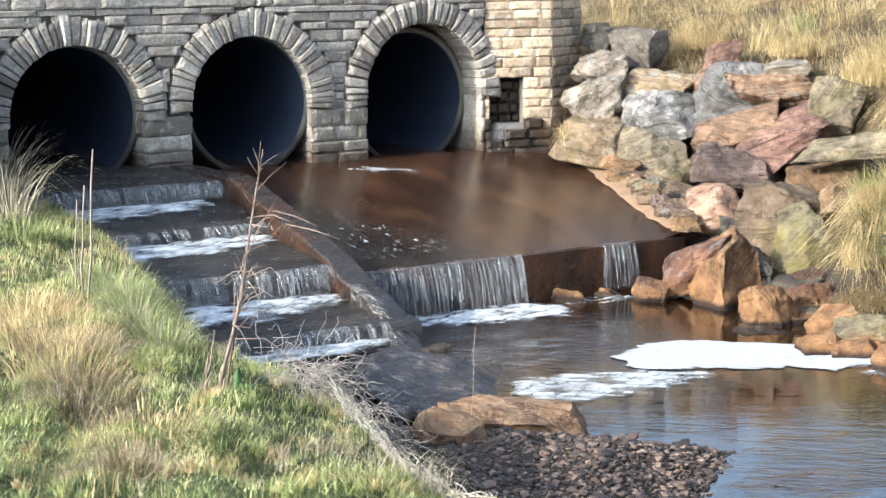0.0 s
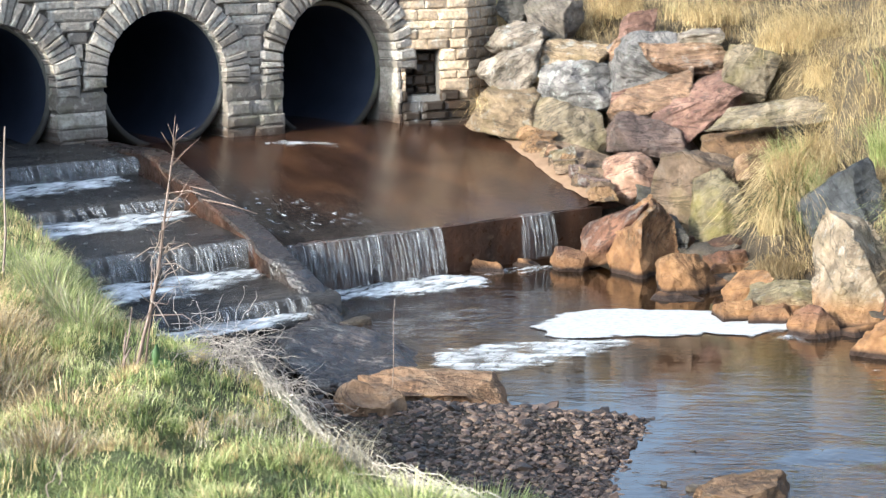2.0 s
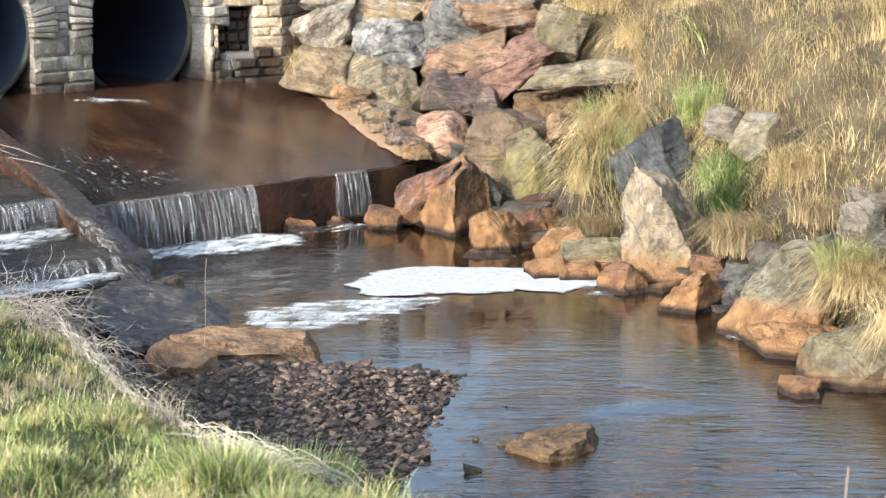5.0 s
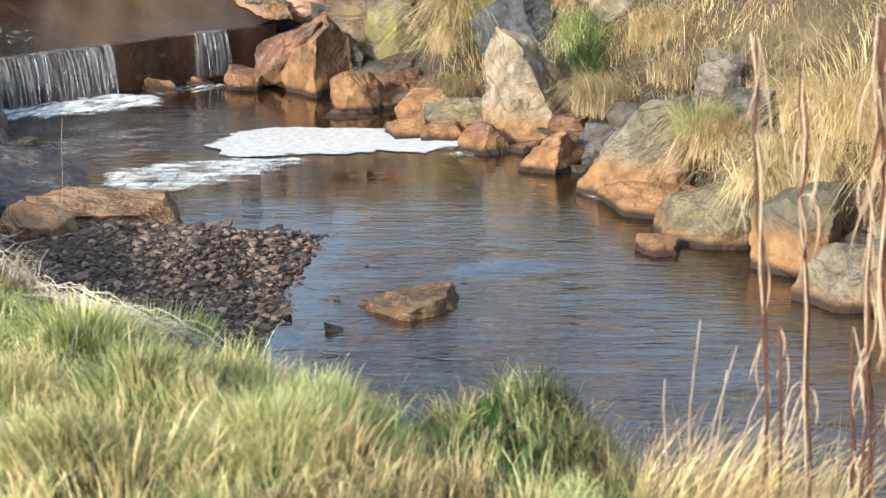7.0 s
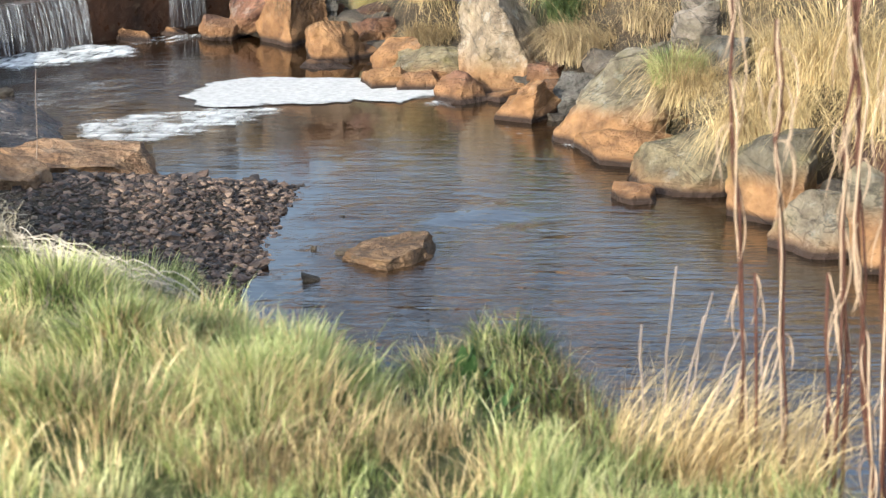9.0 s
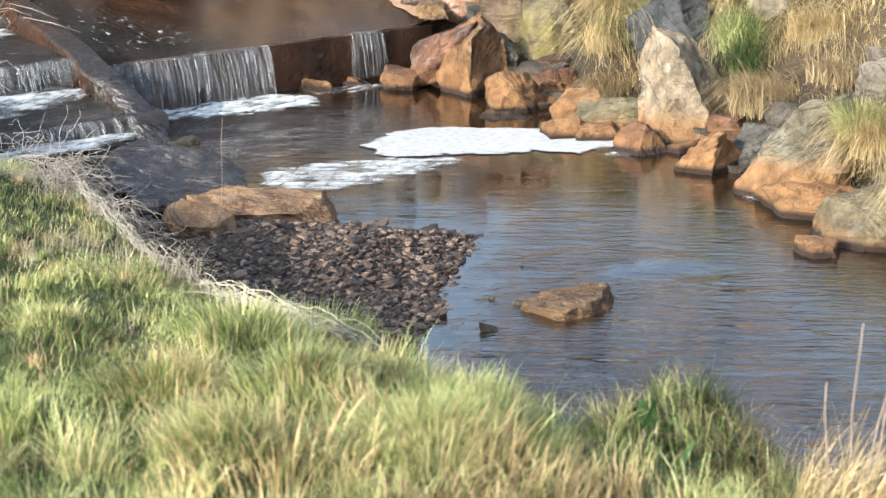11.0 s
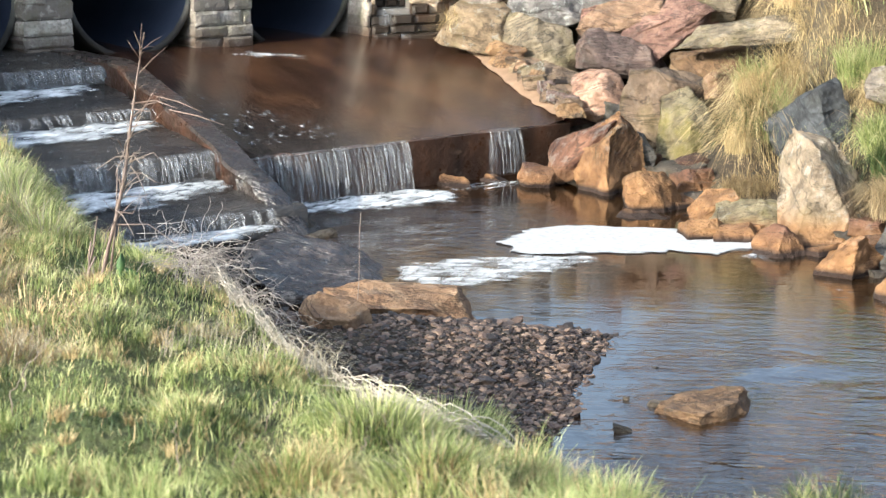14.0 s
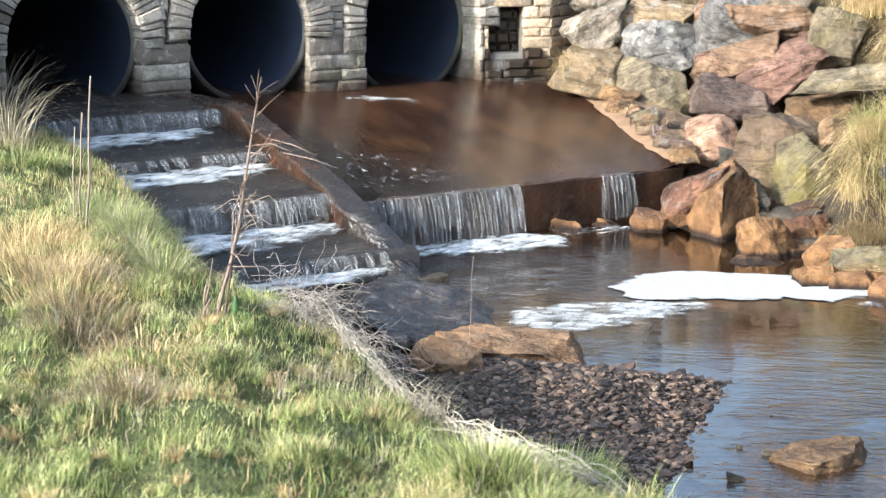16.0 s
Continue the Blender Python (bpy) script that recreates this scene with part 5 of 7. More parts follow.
def gravel():
    rnd = random.Random(7)
    bar = base("gravel_bar", "dark wet bar of flat broken pebbles at the water's edge", "gravel")
    shapes = []
    for k in range(7):
        bm = bmesh.new()
        bmesh.ops.create_icosphere(bm, subdivisions=1, radius=0.5)
        for v in bm.verts:
            v.co = Vector((v.co.x, v.co.y * rnd.uniform(0.7, 0.9), v.co.z * 0.42)) * (1 + 0.5 * noise.noise(v.co * 2.3 + Vector((k * 9, 0, 0))))
        shapes.append(mesh_of("pebble", bm, PEBBLE))
    spots = []
    while len(spots) < 11000:
        y = rnd.uniform(5.35, 8.5)
        e = float(bar_edge(y)) + 0.07 * math.sin(6.1 * y) + 0.05 * math.sin(15.7 * y + 1.0) + 0.03 * math.sin(37 * y)
        x = e + 0.12 - abs(rnd.gauss(0, 0.75)) * 1.3
        if x < 4.1:
            continue
        z = float(land(np.array(x), np.array(y)))
        if z > 0.24 or z < -0.075:
            continue
        spots.append((x, y, z, rnd.choice((0.014, 0.018, 0.022, 0.028, 0.035, 0.05)) * rnd.uniform(0.75, 1.25) * (2.0 if rnd.random() < 0.02 else 1.0)))
    near = sorted(spots, key=lambda s: -s[3] + 0.01 * abs(s[1] - 6.6))[:300]
    for x, y, z, s in near:
        ob = new("pebble", shapes[rnd.randrange(7)])
        ob.parent = bar
        ob.matrix_local = pose(x, y, z + 0.14 * s, rnd.uniform(-25, 25), rnd.uniform(-25, 25), rnd.uniform(0, 360)) @ Matrix.Diagonal((s * 1.15, s, s, 1))
    vs, fs = [], []
    ico = [[tuple(v.co) for v in me.vertices] for me in shapes]
    tri = [tuple(p.vertices) for p in shapes[0].polygons]
    for x, y, z, s in spots:
        m = pose(x, y, z + 0.1 * s, rnd.uniform(-25, 25), rnd.uniform(-25, 25), rnd.uniform(0, 360)) @ Matrix.Diagonal((s, s, s, 1))
        k = len(vs)
        vs += [tuple(m @ Vector(c)) for c in ico[rnd.randrange(7)]]
        fs += [(a + k, b + k, c + k) for a, b, c in tri]
    ob = new("fine_gravel", from_arrays("fine_gravel", vs, fs, PEBBLES))
    ob.parent = bar
    tagged(ob, "small dark pebbles", "", "", "stuff")


gravel()

# ---- small stones along the far waterline ----


def waterline_stones():
    rnd = random.Random(4)
    for k in range(110):
        y = rnd.uniform(3.2, 10.9)
        x = float(np.interp(y, SHORE_Y, SHORE_X)) + rnd.uniform(0.2, 0.95)
        w = rnd.choice((0.12, 0.18, 0.26, 0.36)) * rnd.uniform(0.8, 1.2)
        z = max(float(land(np.array(x), np.array(y))), -0.08) - 0.25 * w
        kind = rnd.choice(("red", "umber", "red", "umber"))
        rock("stone", round(x, 2), round(y, 2), z + 0.3 * w, w, w * rnd.uniform(0.7, 1.1), w * rnd.uniform(0.5, 0.8), rnd.uniform(0, 180), rnd.uniform(-14, 14), kind,
             "small rusty stone wedged along the waterline", edge=24, net=11, group="stones along the waterline")


waterline_stones()

# ---- grass ----


def blades(name, x, y, z, length, lean, away, width, material, label, bend=1.0, segs=3, category="grass", parent=None):
    """Many grass blades as tapered bent strips. x, y, z, length, lean (how far the tip goes sideways), away (its direction), width: arrays."""
    n = len(x)
    rng = np.random.default_rng(n)
    face = away + rng.uniform(-1.2, 1.2, n) + math.pi / 2
    dx, dy = np.cos(away), np.sin(away)
    fx, fy = np.cos(face), np.sin(face)
    rows = []
    for j in range(segs + 1):
        t = j / segs
        out = length * lean * t ** (1 + bend)
        up = length * np.sqrt(np.maximum(0.05, 1 - (lean * t ** bend) ** 2 * 0.85)) * t - length * np.maximum(lean - 0.75, 0) * 1.3 * t ** 2.5
        half = width * (1 - 0.85 * t ** 1.6) * 0.5
        px, py, pz = x + dx * out, y + dy * out, z + up
        if j < segs:
            rows.append(np.stack([np.stack([px - fx * half, py - fy * half, pz], 1), np.stack([px + fx * half, py + fy * half, pz], 1)], 1))
        else:
            rows.append(np.stack([px, py, pz], 1)[:, None])
    v = np.concatenate(rows, 1)
    per = 2 * segs + 1
    k = (np.arange(n) * per)[:, None]
    quads = [np.concatenate([k + 2 * j, k + 2 * j + 1, k + 2 * j + 3, k + 2 * j + 2], 1) for j in range(segs - 1)]
    tris = np.concatenate([k + 2 * segs - 2, k + 2 * segs - 1, k + 2 * segs], 1)
    q = np.stack(quads, 1).reshape(-1, 4)
    me = bpy.data.meshes.new(name)
    me.vertices.add(n * per)
    me.vertices.foreach_set("co", v.reshape(-1).astype(np.float32))
    loops = np.concatenate([q.ravel(), tris.ravel()]).astype(np.int32)
    me.loops.add(len(loops))
    me.loops.foreach_set("vertex_index", loops)
    starts = np.concatenate([np.arange(len(q)) * 4, len(q) * 4 + np.arange(n) * 3]).astype(np.int32)
    me.polygons.add(len(starts))
    me.polygons.foreach_set("loop_start", starts)
    me.update(calc_edges=True)
    me.materials.append(material)
    ob = new(name, me)
    if parent:
        ob.parent = parent
        return tagged(ob, label, "", "", "stuff")
    return tagged(ob, label, category, "", "stuff")


def patch(x, y, f=1.0, p=0.0):
    """A slow pattern between 0 and 1 over the ground."""
    v = np.sin(f * (1.9 * x + 0.7 * y) + p) + np.sin(f * (2.3 * y - 1.1 * x) + 2.1 * p + 1) + 0.7 * np.sin(f * (4.1 * x + 3.3 * y) + p) + 0.5 * np.sin(f * (7.7 * y - 6.1 * x) - p)
    return np.clip(0.5 + v / 4.4, 0, 1)


def left_turf():
    rng = np.random.default_rng(5)
    n = 150000
    y = 1.2 + 13.0 * rng.random(n) ** 1.25
    xl = np.interp(y, CREST_Y, CREST_X)
    x = xl + 0.42 - 3.1 * rng.random(n)
    u = xl - x
    keep = (x > 0.3 * y - 0.7) & ((u > 0) | (rng.random(n) < 0.75)) & ((y > 4.4) | (rng.random(n) < 0.5))
    x, y, u = x[keep], y[keep], u[keep]
    z = land(x, y)
    dry = patch(x, y, 1.4, 2.0) + 0.35 * smooth(7.5, 9.5, y)
    tuft = patch(x, y, 5.2, 1.0)
    pick = rng.random(len(x))
    straw = pick < np.clip(0.07 + 0.6 * (dry - 0.58) + 0.12 * smooth(4.4, 3.0, y), 0.05, 0.5)
    length = (0.025 + 0.085 * tuft ** 2.4 + 0.03 * rng.random(len(x))) * rng.uniform(0.7, 1.3, len(x))
    length = length * np.where(y > 4.6, 0.72, 1.0)
    rim = (u < 0.12)
    length = np.where(rim, length * 1.25, length)
    lean = np.clip(rng.normal(0.45, 0.2, len(x)), 0.05, 0.95)
    away = rng.normal(-0.6, 1.5, len(x))
    width = rng.uniform(0.003, 0.006, len(x))
    # patches of darker blades paint shaded hollows into the turf
    shaded = ~straw & (patch(x, y, 3.1, 4.0) + rng.normal(0, 0.09, len(x)) < 0.31)
    g, s = ~straw & ~shaded, straw
    blades("damp_turf", x[shaded], y[shaded], z[shaded] - 0.01, length[shaded], lean[shaded], away[shaded], width[shaded], RUSH, "turf coloured darker green for the shade of the bank's hollows")
    blades("green_turf", x[g], y[g], z[g] - 0.01, length[g], lean[g], away[g], width[g], GREEN, "short sunlit green turf on the stream bank")
    blades("dry_turf", x[s], y[s], z[s] - 0.01, length[s] * 1.25, lean[s], away[s], width[s] * 0.8, STRAW, "dry straw-coloured blades among the turf")


def field_turf():
    """Sparser turf on the level ground behind the bank and downstream."""
    rng = np.random.default_rng(15)
    n = 70000
    x, y = rng.uniform(-6, 3.9, n), rng.uniform(-6, 14, n)
    xl = np.interp(y, CREST_Y, CREST_X)
    keep = (x < xl) & ~((y > 1.2) & (x > xl - 2.68) & (x > 0.3 * y - 0.7))
    x, y = x[keep], y[keep]
    n = len(x)
    blades("field_turf", x, y, land(x, y) - 0.01, rng.uniform(0.05, 0.13, n), rng.uniform(0.2, 0.8, n), rng.uniform(0, 6.28, n), rng.uniform(0.006, 0.012, n), GREEN, "short green turf on the level bank")


def near_clumps():
    """Loose tufts with hollows between them on the near bank."""
    rng = np.random.default_rng(27)
    n, per = 420, 90
    y = 1.8 + 6.0 * rng.random(n) ** 1.3
    x = np.interp(y, CREST_Y, CREST_X) + 0.15 - 2.2 * rng.random(n)
    keep = x > 0.3 * y - 0.3
    x, y = x[keep], y[keep]
    n = len(x)
    comb = np.repeat(rng.uniform(0, 6.28, n), per)
    size = np.repeat(rng.uniform(0.06, 0.13, n) * np.where(y < 4.3, 1.5, 0.62), per)
    dry = np.repeat(rng.random(n) < 0.34, per)
    a = rng.uniform(0, 6.28, n * per)
    r = 0.07 * np.sqrt(rng.random(n * per)) * (size / 0.14)
    cx, cy = np.repeat(x, per) + r * np.cos(a), np.repeat(y, per) + r * np.sin(a)
    z = land(cx, cy) - 0.015
    away = np.where(rng.random(n * per) < 0.5, a, comb + rng.normal(0, 0.5, n * per))
    ln, le = size * rng.uniform(0.5, 1.3, n * per), np.clip(rng.normal(0.55, 0.22, n * per), 0.05, 1.1)
    w = rng.uniform(0.0025, 0.0055, n * per)
    blades("green_tufts", cx[~dry], cy[~dry], z[~dry], ln[~dry], le[~dry], away[~dry], w[~dry], GREEN, "loose green tufts on the near bank", segs=4)
    blades("dry_tufts", cx[dry], cy[dry], z[dry], ln[dry], le[dry], away[dry], w[dry], STRAW, "loose dry tufts on the near bank", segs=4)


left_turf()
field_turf()
near_clumps()


CLEARINGS = ((9.7, 7.45, 0.42), (9.42, 6.12, 0.3), (9.25, 6.3, 0.22), (9.7, 6.5, 0.22), (10.2, 7.95, 0.25))     # x, y, radius


def cleared(x, y):
    """Where stones, mats and green tufts keep the long grass off the far bank."""
    bare = np.zeros(len(x), bool)
    for cx, cy, r in CLEARINGS:
        bare |= (x - cx) ** 2 + (y - cy) ** 2 < r * r
    return bare


def right_slope():
    """Dry bank grass in drooping clumps, each combed its own way."""
    rng = np.random.default_rng(9)
    n = 160
    y = 2.2 + 15.5 * rng.random(n)
    s = 0.5 + 9.0 * rng.random(n) ** 1.4
    x = np.interp(y, SHORE_Y, SHORE_X) + s
    sw = x - np.interp(y, WALL_LINE_Y, WALL_LINE_X)
    keep = ((y < 9.4) & (s > np.where((y > 6.8) & (y < 8.8), 1.35, 0.95))) | ((y >= 9.4) & (sw > np.where(y < 11.7, 0.1, 0.6)))
    keep &= (y < 14.9) | (x > 11.8)
    x, y = x[keep], y[keep]
    bare = cleared(x, y)
    x, y = x[~bare], y[~bare]
    n = len(x)
    per = 46
    comb = np.repeat(rng.normal(math.pi + 0.6, 0.95, n), per)
    old = np.repeat(rng.random(n) < 0.12, per)
    size = np.repeat(rng.uniform(0.2, 0.56, n) * (0.8 + 0.4 * patch(x, y, 1.3, 1.0)), per)
    droop = np.repeat(np.clip(rng.normal(0.98, 0.18, n), 0.45, 1.2), per)
    green = np.repeat((patch(x, y, 1.1, 0.4) > 0.76) & (rng.random(n) < 0.75), per)
    cx, cy = np.repeat(x, per) + rng.normal(0, 0.08, n * per), np.repeat(y, per) + rng.normal(0, 0.08, n * per)
    m = n * per
    z = land(cx, cy) - 0.02
    length = size * rng.uniform(0.5, 1.3, m)
    lean = np.clip(droop + rng.normal(0, 0.15, m), 0.1, 1.2)
    away = comb + rng.normal(0, 0.6, m)
    width = rng.uniform(0.004, 0.011, m)
    old &= ~green
    d = ~green & ~old
    blades("old_grass", cx[old], cy[old], z[old], length[old], lean[old], away[old], width[old], THATCH, "older brown grass drooping among the dry bank grass", segs=4)
    blades("dry_grass", cx[d], cy[d], z[d], length[d], lean[d], away[d], width[d], STRAW, "long dry straw-coloured grass drooping over the bank", segs=4)
    blades("green_grass", cx[green], cy[green], z[green], length[green] * 0.75, lean[green] * 0.75, away[green], width[green], GREEN, "greener grass among the dry bank grass", segs=4)
    # a short dry thatch under the clumps
    n = 90000
    y = 2.2 + 15.5 * rng.random(n)
    s = 0.6 + 9.0 * rng.random(n) ** 1.2
    x = np.interp(y, SHORE_Y, SHORE_X) + s
    sw = x - np.interp(y, WALL_LINE_Y, WALL_LINE_X)
    keep = (((y < 9.4) & (s > np.where((y > 6.8) & (y < 8.8), 1.1, 0.8))) | ((y >= 9.4) & (sw > np.where(y < 11.5, -0.2, 0.42)))) & ((y < 14.9) | (x > 11.6))
    keep &= ((patch(x, y, 3.3, 0.7) > 0.34) | (rng.random(n) < 0.35)) & ~(cleared(x, y) & (rng.random(n) < 0.8))
    x, y = x[keep], y[keep]
    n = len(x)
    z, ln = land(x, y) - 0.01, rng.uniform(0.1, 0.34, n)
    lean, away, width = np.clip(rng.normal(0.9, 0.18, n), 0.2, 1.15), rng.normal(math.pi + 0.5, 0.6, n) + 1.6 * (patch(x, y, 1.7, 3.0) - 0.5), rng.uniform(0.003, 0.006, n)
    brown = patch(x, y, 2.1, 5.0) + rng.normal(0, 0.1, n) < 0.35
    for pick, material, label in ((~brown, STRAW, "short dry thatch on the bank"), (brown, THATCH, "brown matted thatch on the bank")):
        blades("dry_thatch", x[pick], y[pick], z[pick], ln[pick], lean[pick], away[pick], width[pick], material, label, segs=3)


right_slope()


def tussock(x, y, z, spread, n, length, material, label, away=None, lean=0.8, seed=1, width=0.005, name="grass_tussock"):
    rng = np.random.default_rng(seed + int(x * 100))
    a = rng.uniform(0, 2 * math.pi, n)
    r = spread * np.sqrt(rng.random(n))
    px, py = x + r * np.cos(a), y + r * np.sin(a)
    out = a if away is None else rng.normal(away, 0.7, n)
    ln = length * rng.uniform(0.5, 1.25, n)
    le = np.clip(rng.normal(lean, 0.2, n), 0.05, 1.2)
    return blades(name, px, py, np.full(n, z) + rng.uniform(-0.04, 0.03, n), ln, le, out, rng.uniform(0.6, 1.3, n) * width, material, label, segs=5)


DRAPE = "tussock of long dry grass hanging over the boulders"
DOWN = math.pi + 0.55
tussock(10.62, 9.62, 0.74, 0.13, 600, 0.5, STRAW, DRAPE, DOWN, 1.05)
tussock(10.35, 9.38, 0.56, 0.12, 700, 0.5, STRAW, DRAPE, DOWN, 0.95)
tussock(10.15, 9.35, 0.42, 0.1, 450, 0.36, STRAW, DRAPE, DOWN, 0.95)
tussock(10.55, 9.35, 0.6, 0.12, 300, 0.4, GREEN, "tussock of greener grass between the boulders", DOWN, 0.7)
tussock(10.95, 9.6, 0.8, 0.16, 600, 0.5, STRAW, DRAPE, DOWN, 0.9)
tussock(10.32, 9.34, 0.52, 0.13, 420, 0.42, RUSH, "tussock of greener grass between the boulders", DOWN, 0.85)
tussock(10.45, 9.2, 0.5, 0.14, 400, 0.35, GREEN, "tussock of greener grass between the boulders", DOWN, 0.8)
tussock(11.2, 9.05, 0.88, 0.18, 700, 0.4, GREEN, "bright green tussock on the dry bank", DOWN, 0.6)
tussock(10.6, 8.15, 0.5, 0.2, 700, 0.42, RUSH, "bright green tussock on the dry bank", DOWN, 0.8)
tussock(9.95, 9.05, 0.16, 0.2, 600, 0.22, THATCH, "flattened mat of brown dead grass between the boulders", DOWN, 1.0)
tussock(9.9, 6.9, 0.5, 0.25, 700, 0.25, THATCH, "flattened mat of brown dead grass on the far bank", 0.5, 1.05)
tussock(9.6, 5.9, 0.55, 0.25, 700, 0.25, THATCH, "flattened mat of brown dead grass on the far bank", 0.5, 1.05)
tussock(10.6, 7.3, 0.72, 0.25, 700, 0.25, THATCH, "flattened mat of brown dead grass on the far bank", 0.5, 1.05)
tussock(11.05, 8.65, 0.78, 0.16, 500, 0.4, STRAW, DRAPE, DOWN - 0.5, 1.0)
tussock(9.95, 7.6, 0.3, 0.2, 700, 0.3, THATCH, "flattened mat of brown dead grass beside a boulder", 0.5, 1.05)
tussock(9.55, 7.35, 0.28, 0.18, 600, 0.3, THATCH, "flattened mat of brown dead grass beside a boulder", 0.5, 1.05)
tussock(10.75, 9.75, 0.75, 0.16, 500, 0.35, GREEN, "tussock of greener grass between the boulders", DOWN, 0.6)
tussock(11.2, 9.9, 0.5, 0.2, 600, 0.35, STRAW, DRAPE, DOWN, 0.8)
tussock(11.75, 9.7, 0.85, 0.22, 600, 0.3, GREEN, "bright green tussock on the dry bank", DOWN, 0.6)
tussock(8.9, 6.0, 0.42, 0.13, 900, 0.2, GREEN, "green tussock on top of a boulder", DOWN, 0.75)
tussock(8.74, 5.97, 0.44, 0.13, 900, 0.2, GREEN, "green tussock on top of a boulder", None, 0.6)
tussock(10.16, 8.0, 0.58, 0.14, 800, 0.36, GREEN, "bright green tussock on the dry bank", DOWN, 0.8)
tussock(10.0, 7.8, 0.46, 0.12, 600, 0.3, RUSH, "bright green tussock on the dry bank", DOWN, 0.8)
tussock(8.85, 5.78, 0.36, 0.13, 450, 0.34, STRAW, DRAPE, DOWN, 1.0)
tussock(8.55, 5.15, 0.36, 0.2, 1000, 0.4, STRAW, DRAPE, DOWN, 0.95)
tussock(9.75, 7.4, 0.36, 0.26, 900, 0.26, THATCH, "flattened mat of brown dead grass beside a boulder", DOWN - 1.2, 1.1)
tussock(8.85, 4.85, 0.6, 0.3, 1300, 0.5, STRAW, DRAPE, DOWN, 0.9)
tussock(8.45, 4.3, 0.5, 0.3, 1200, 0.5, STRAW, DRAPE, DOWN, 0.9)
tussock(9.15, 5.4, 0.52, 0.22, 800, 0.45, STRAW, DRAPE, DOWN, 0.9)
tussock(10.45, 7.55, 0.66, 0.2, 700, 0.35, STRAW, DRAPE, DOWN, 0.85)
tussock(11.85, 14.5, 1.85, 0.2, 500, 0.3, STRAW, "dry grass hanging over the stacked stones", DOWN, 0.8)
tussock(12.75, 13.95, 1.9, 0.3, 700, 0.35, STRAW, "dry grass hanging over the stacked stones", DOWN, 0.8)
tussock(12.95, 12.75, 1.85, 0.3, 700, 0.3, STRAW, "dry grass hanging over the stacked stones", DOWN, 0.8)
tussock(12.95, 11.75, 1.6, 0.3, 900, 0.4, STRAW, "dry grass hanging over the stacked stones", DOWN, 0.85)
tussock(12.9, 11.1, 1.3, 0.3, 900, 0.45, STRAW, "dry grass hanging beside the long slab", DOWN, 0.95)
tussock(12.6, 10.7, 1.0, 0.3, 900, 0.45, STRAW, "dry grass hanging beside the long slab", DOWN, 0.95)
tussock(13.3, 11.7, 1.7, 0.3, 700, 0.4, STRAW, "dry grass hanging beside the long slab", DOWN, 0.9)
tussock(10.85, 13.75, 1.05, 0.1, 200, 0.25, STRAW, "small dry tuft at the foot of the wing wall", DOWN, 0.9)
tussock(8.85, 6.0, 0.4, 0.16, 700, 0.36, THATCH, "brown dead grass hanging over a boulder", DOWN, 0.95)
tussock(8.72, 5.85, 0.34, 0.13, 450, 0.36, STRAW, DRAPE, DOWN, 1.0)
tussock(8.25, 5.2, 0.3, 0.14, 500, 0.34, STRAW, DRAPE, DOWN, 1.0)
# the near bank's tussocks
NEAR = "tussock of long grass on the near bank"


def mound(x, y, spread, n, length, material, label, lean=0.7, seed=1, width=0.0045):
    """A rounded tussock whose blades grow out of the ground's own swelling and droop outwards."""
    rng = np.random.default_rng(seed + int(x * 100))
    a = rng.uniform(0, 2 * math.pi, n)
    r = spread * np.sqrt(rng.random(n))
    px, py = x + r * np.cos(a), y + r * np.sin(a)
    le = np.clip(lean * (0.35 + 0.75 * r / spread) + rng.normal(0, 0.16, n), 0.05, 1.2)
    return blades("grass_tussock", px, py, land(px, py) - 0.015, length * rng.uniform(0.5, 1.3, n), le, a + rng.normal(0, 0.6, n), rng.uniform(0.6, 1.3, n) * width, material, label, segs=5)


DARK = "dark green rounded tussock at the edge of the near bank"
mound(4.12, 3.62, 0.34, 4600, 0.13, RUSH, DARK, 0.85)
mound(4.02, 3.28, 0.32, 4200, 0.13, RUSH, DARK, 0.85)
mound(4.12, 3.55, 0.36, 500, 0.13, GREEN, "lighter blades among a dark green tussock", 0.7)
mound(4.16, 3.3, 0.4, 700, 0.2, BLEACHED, "dead strands hanging under a dark green tussock", 1.1)
mound(3.98, 2.95, 0.25, 700, 0.2, THATCH, "matted dead grass beside a dark green tussock", 1.0)
for k, (mx, my, mh, mw) in enumerate(MOUNDS[2:]):
    mound(mx, my, mw * 1.25, 1000, 0.13 if my < 5 else 0.065, GREEN, NEAR, 0.75, k)
    mound(mx + 0.03, my - 0.03, mw * 1.1, (420, 150, 300)[k % 3], 0.14 if my < 5 else 0.07, (STRAW, BLEACHED, STRAW)[k % 3], "dry blades among a green tussock", 0.9, 50 + k)
tussock(3.85, 2.55, 0.5, 0.2, 420, 0.34, STRAW, "pale bleached tussock at the edge of the near bank", -0.9, 0.6, width=0.0045)
tussock(3.92, 2.35, 0.48, 0.22, 480, 0.34, STRAW, "pale bleached tussock at the edge of the near bank", -0.9, 0.65, width=0.0045)
tussock(3.1, 3.3, 0.7, 0.3, 420, 0.17, GREEN, NEAR, None, 0.5)
tussock(2.8, 3.1, 0.74, 0.25, 500, 0.18, THATCH, "matted brown tussock of dead grass on the near bank", None, 0.8)
tussock(2.5, 3.35, 0.8, 0.25, 220, 0.18, STRAW, NEAR, None, 0.6)
tussock(4.45, 5.75, 0.16, 0.3, 2200, 0.11, GREEN, "fresh green grass low on the near bank above the gravel", None, 0.5)
tussock(4.4, 5.3, 0.12, 0.25, 1400, 0.1, GREEN, "fresh green grass low on the near bank above the gravel", None, 0.5)
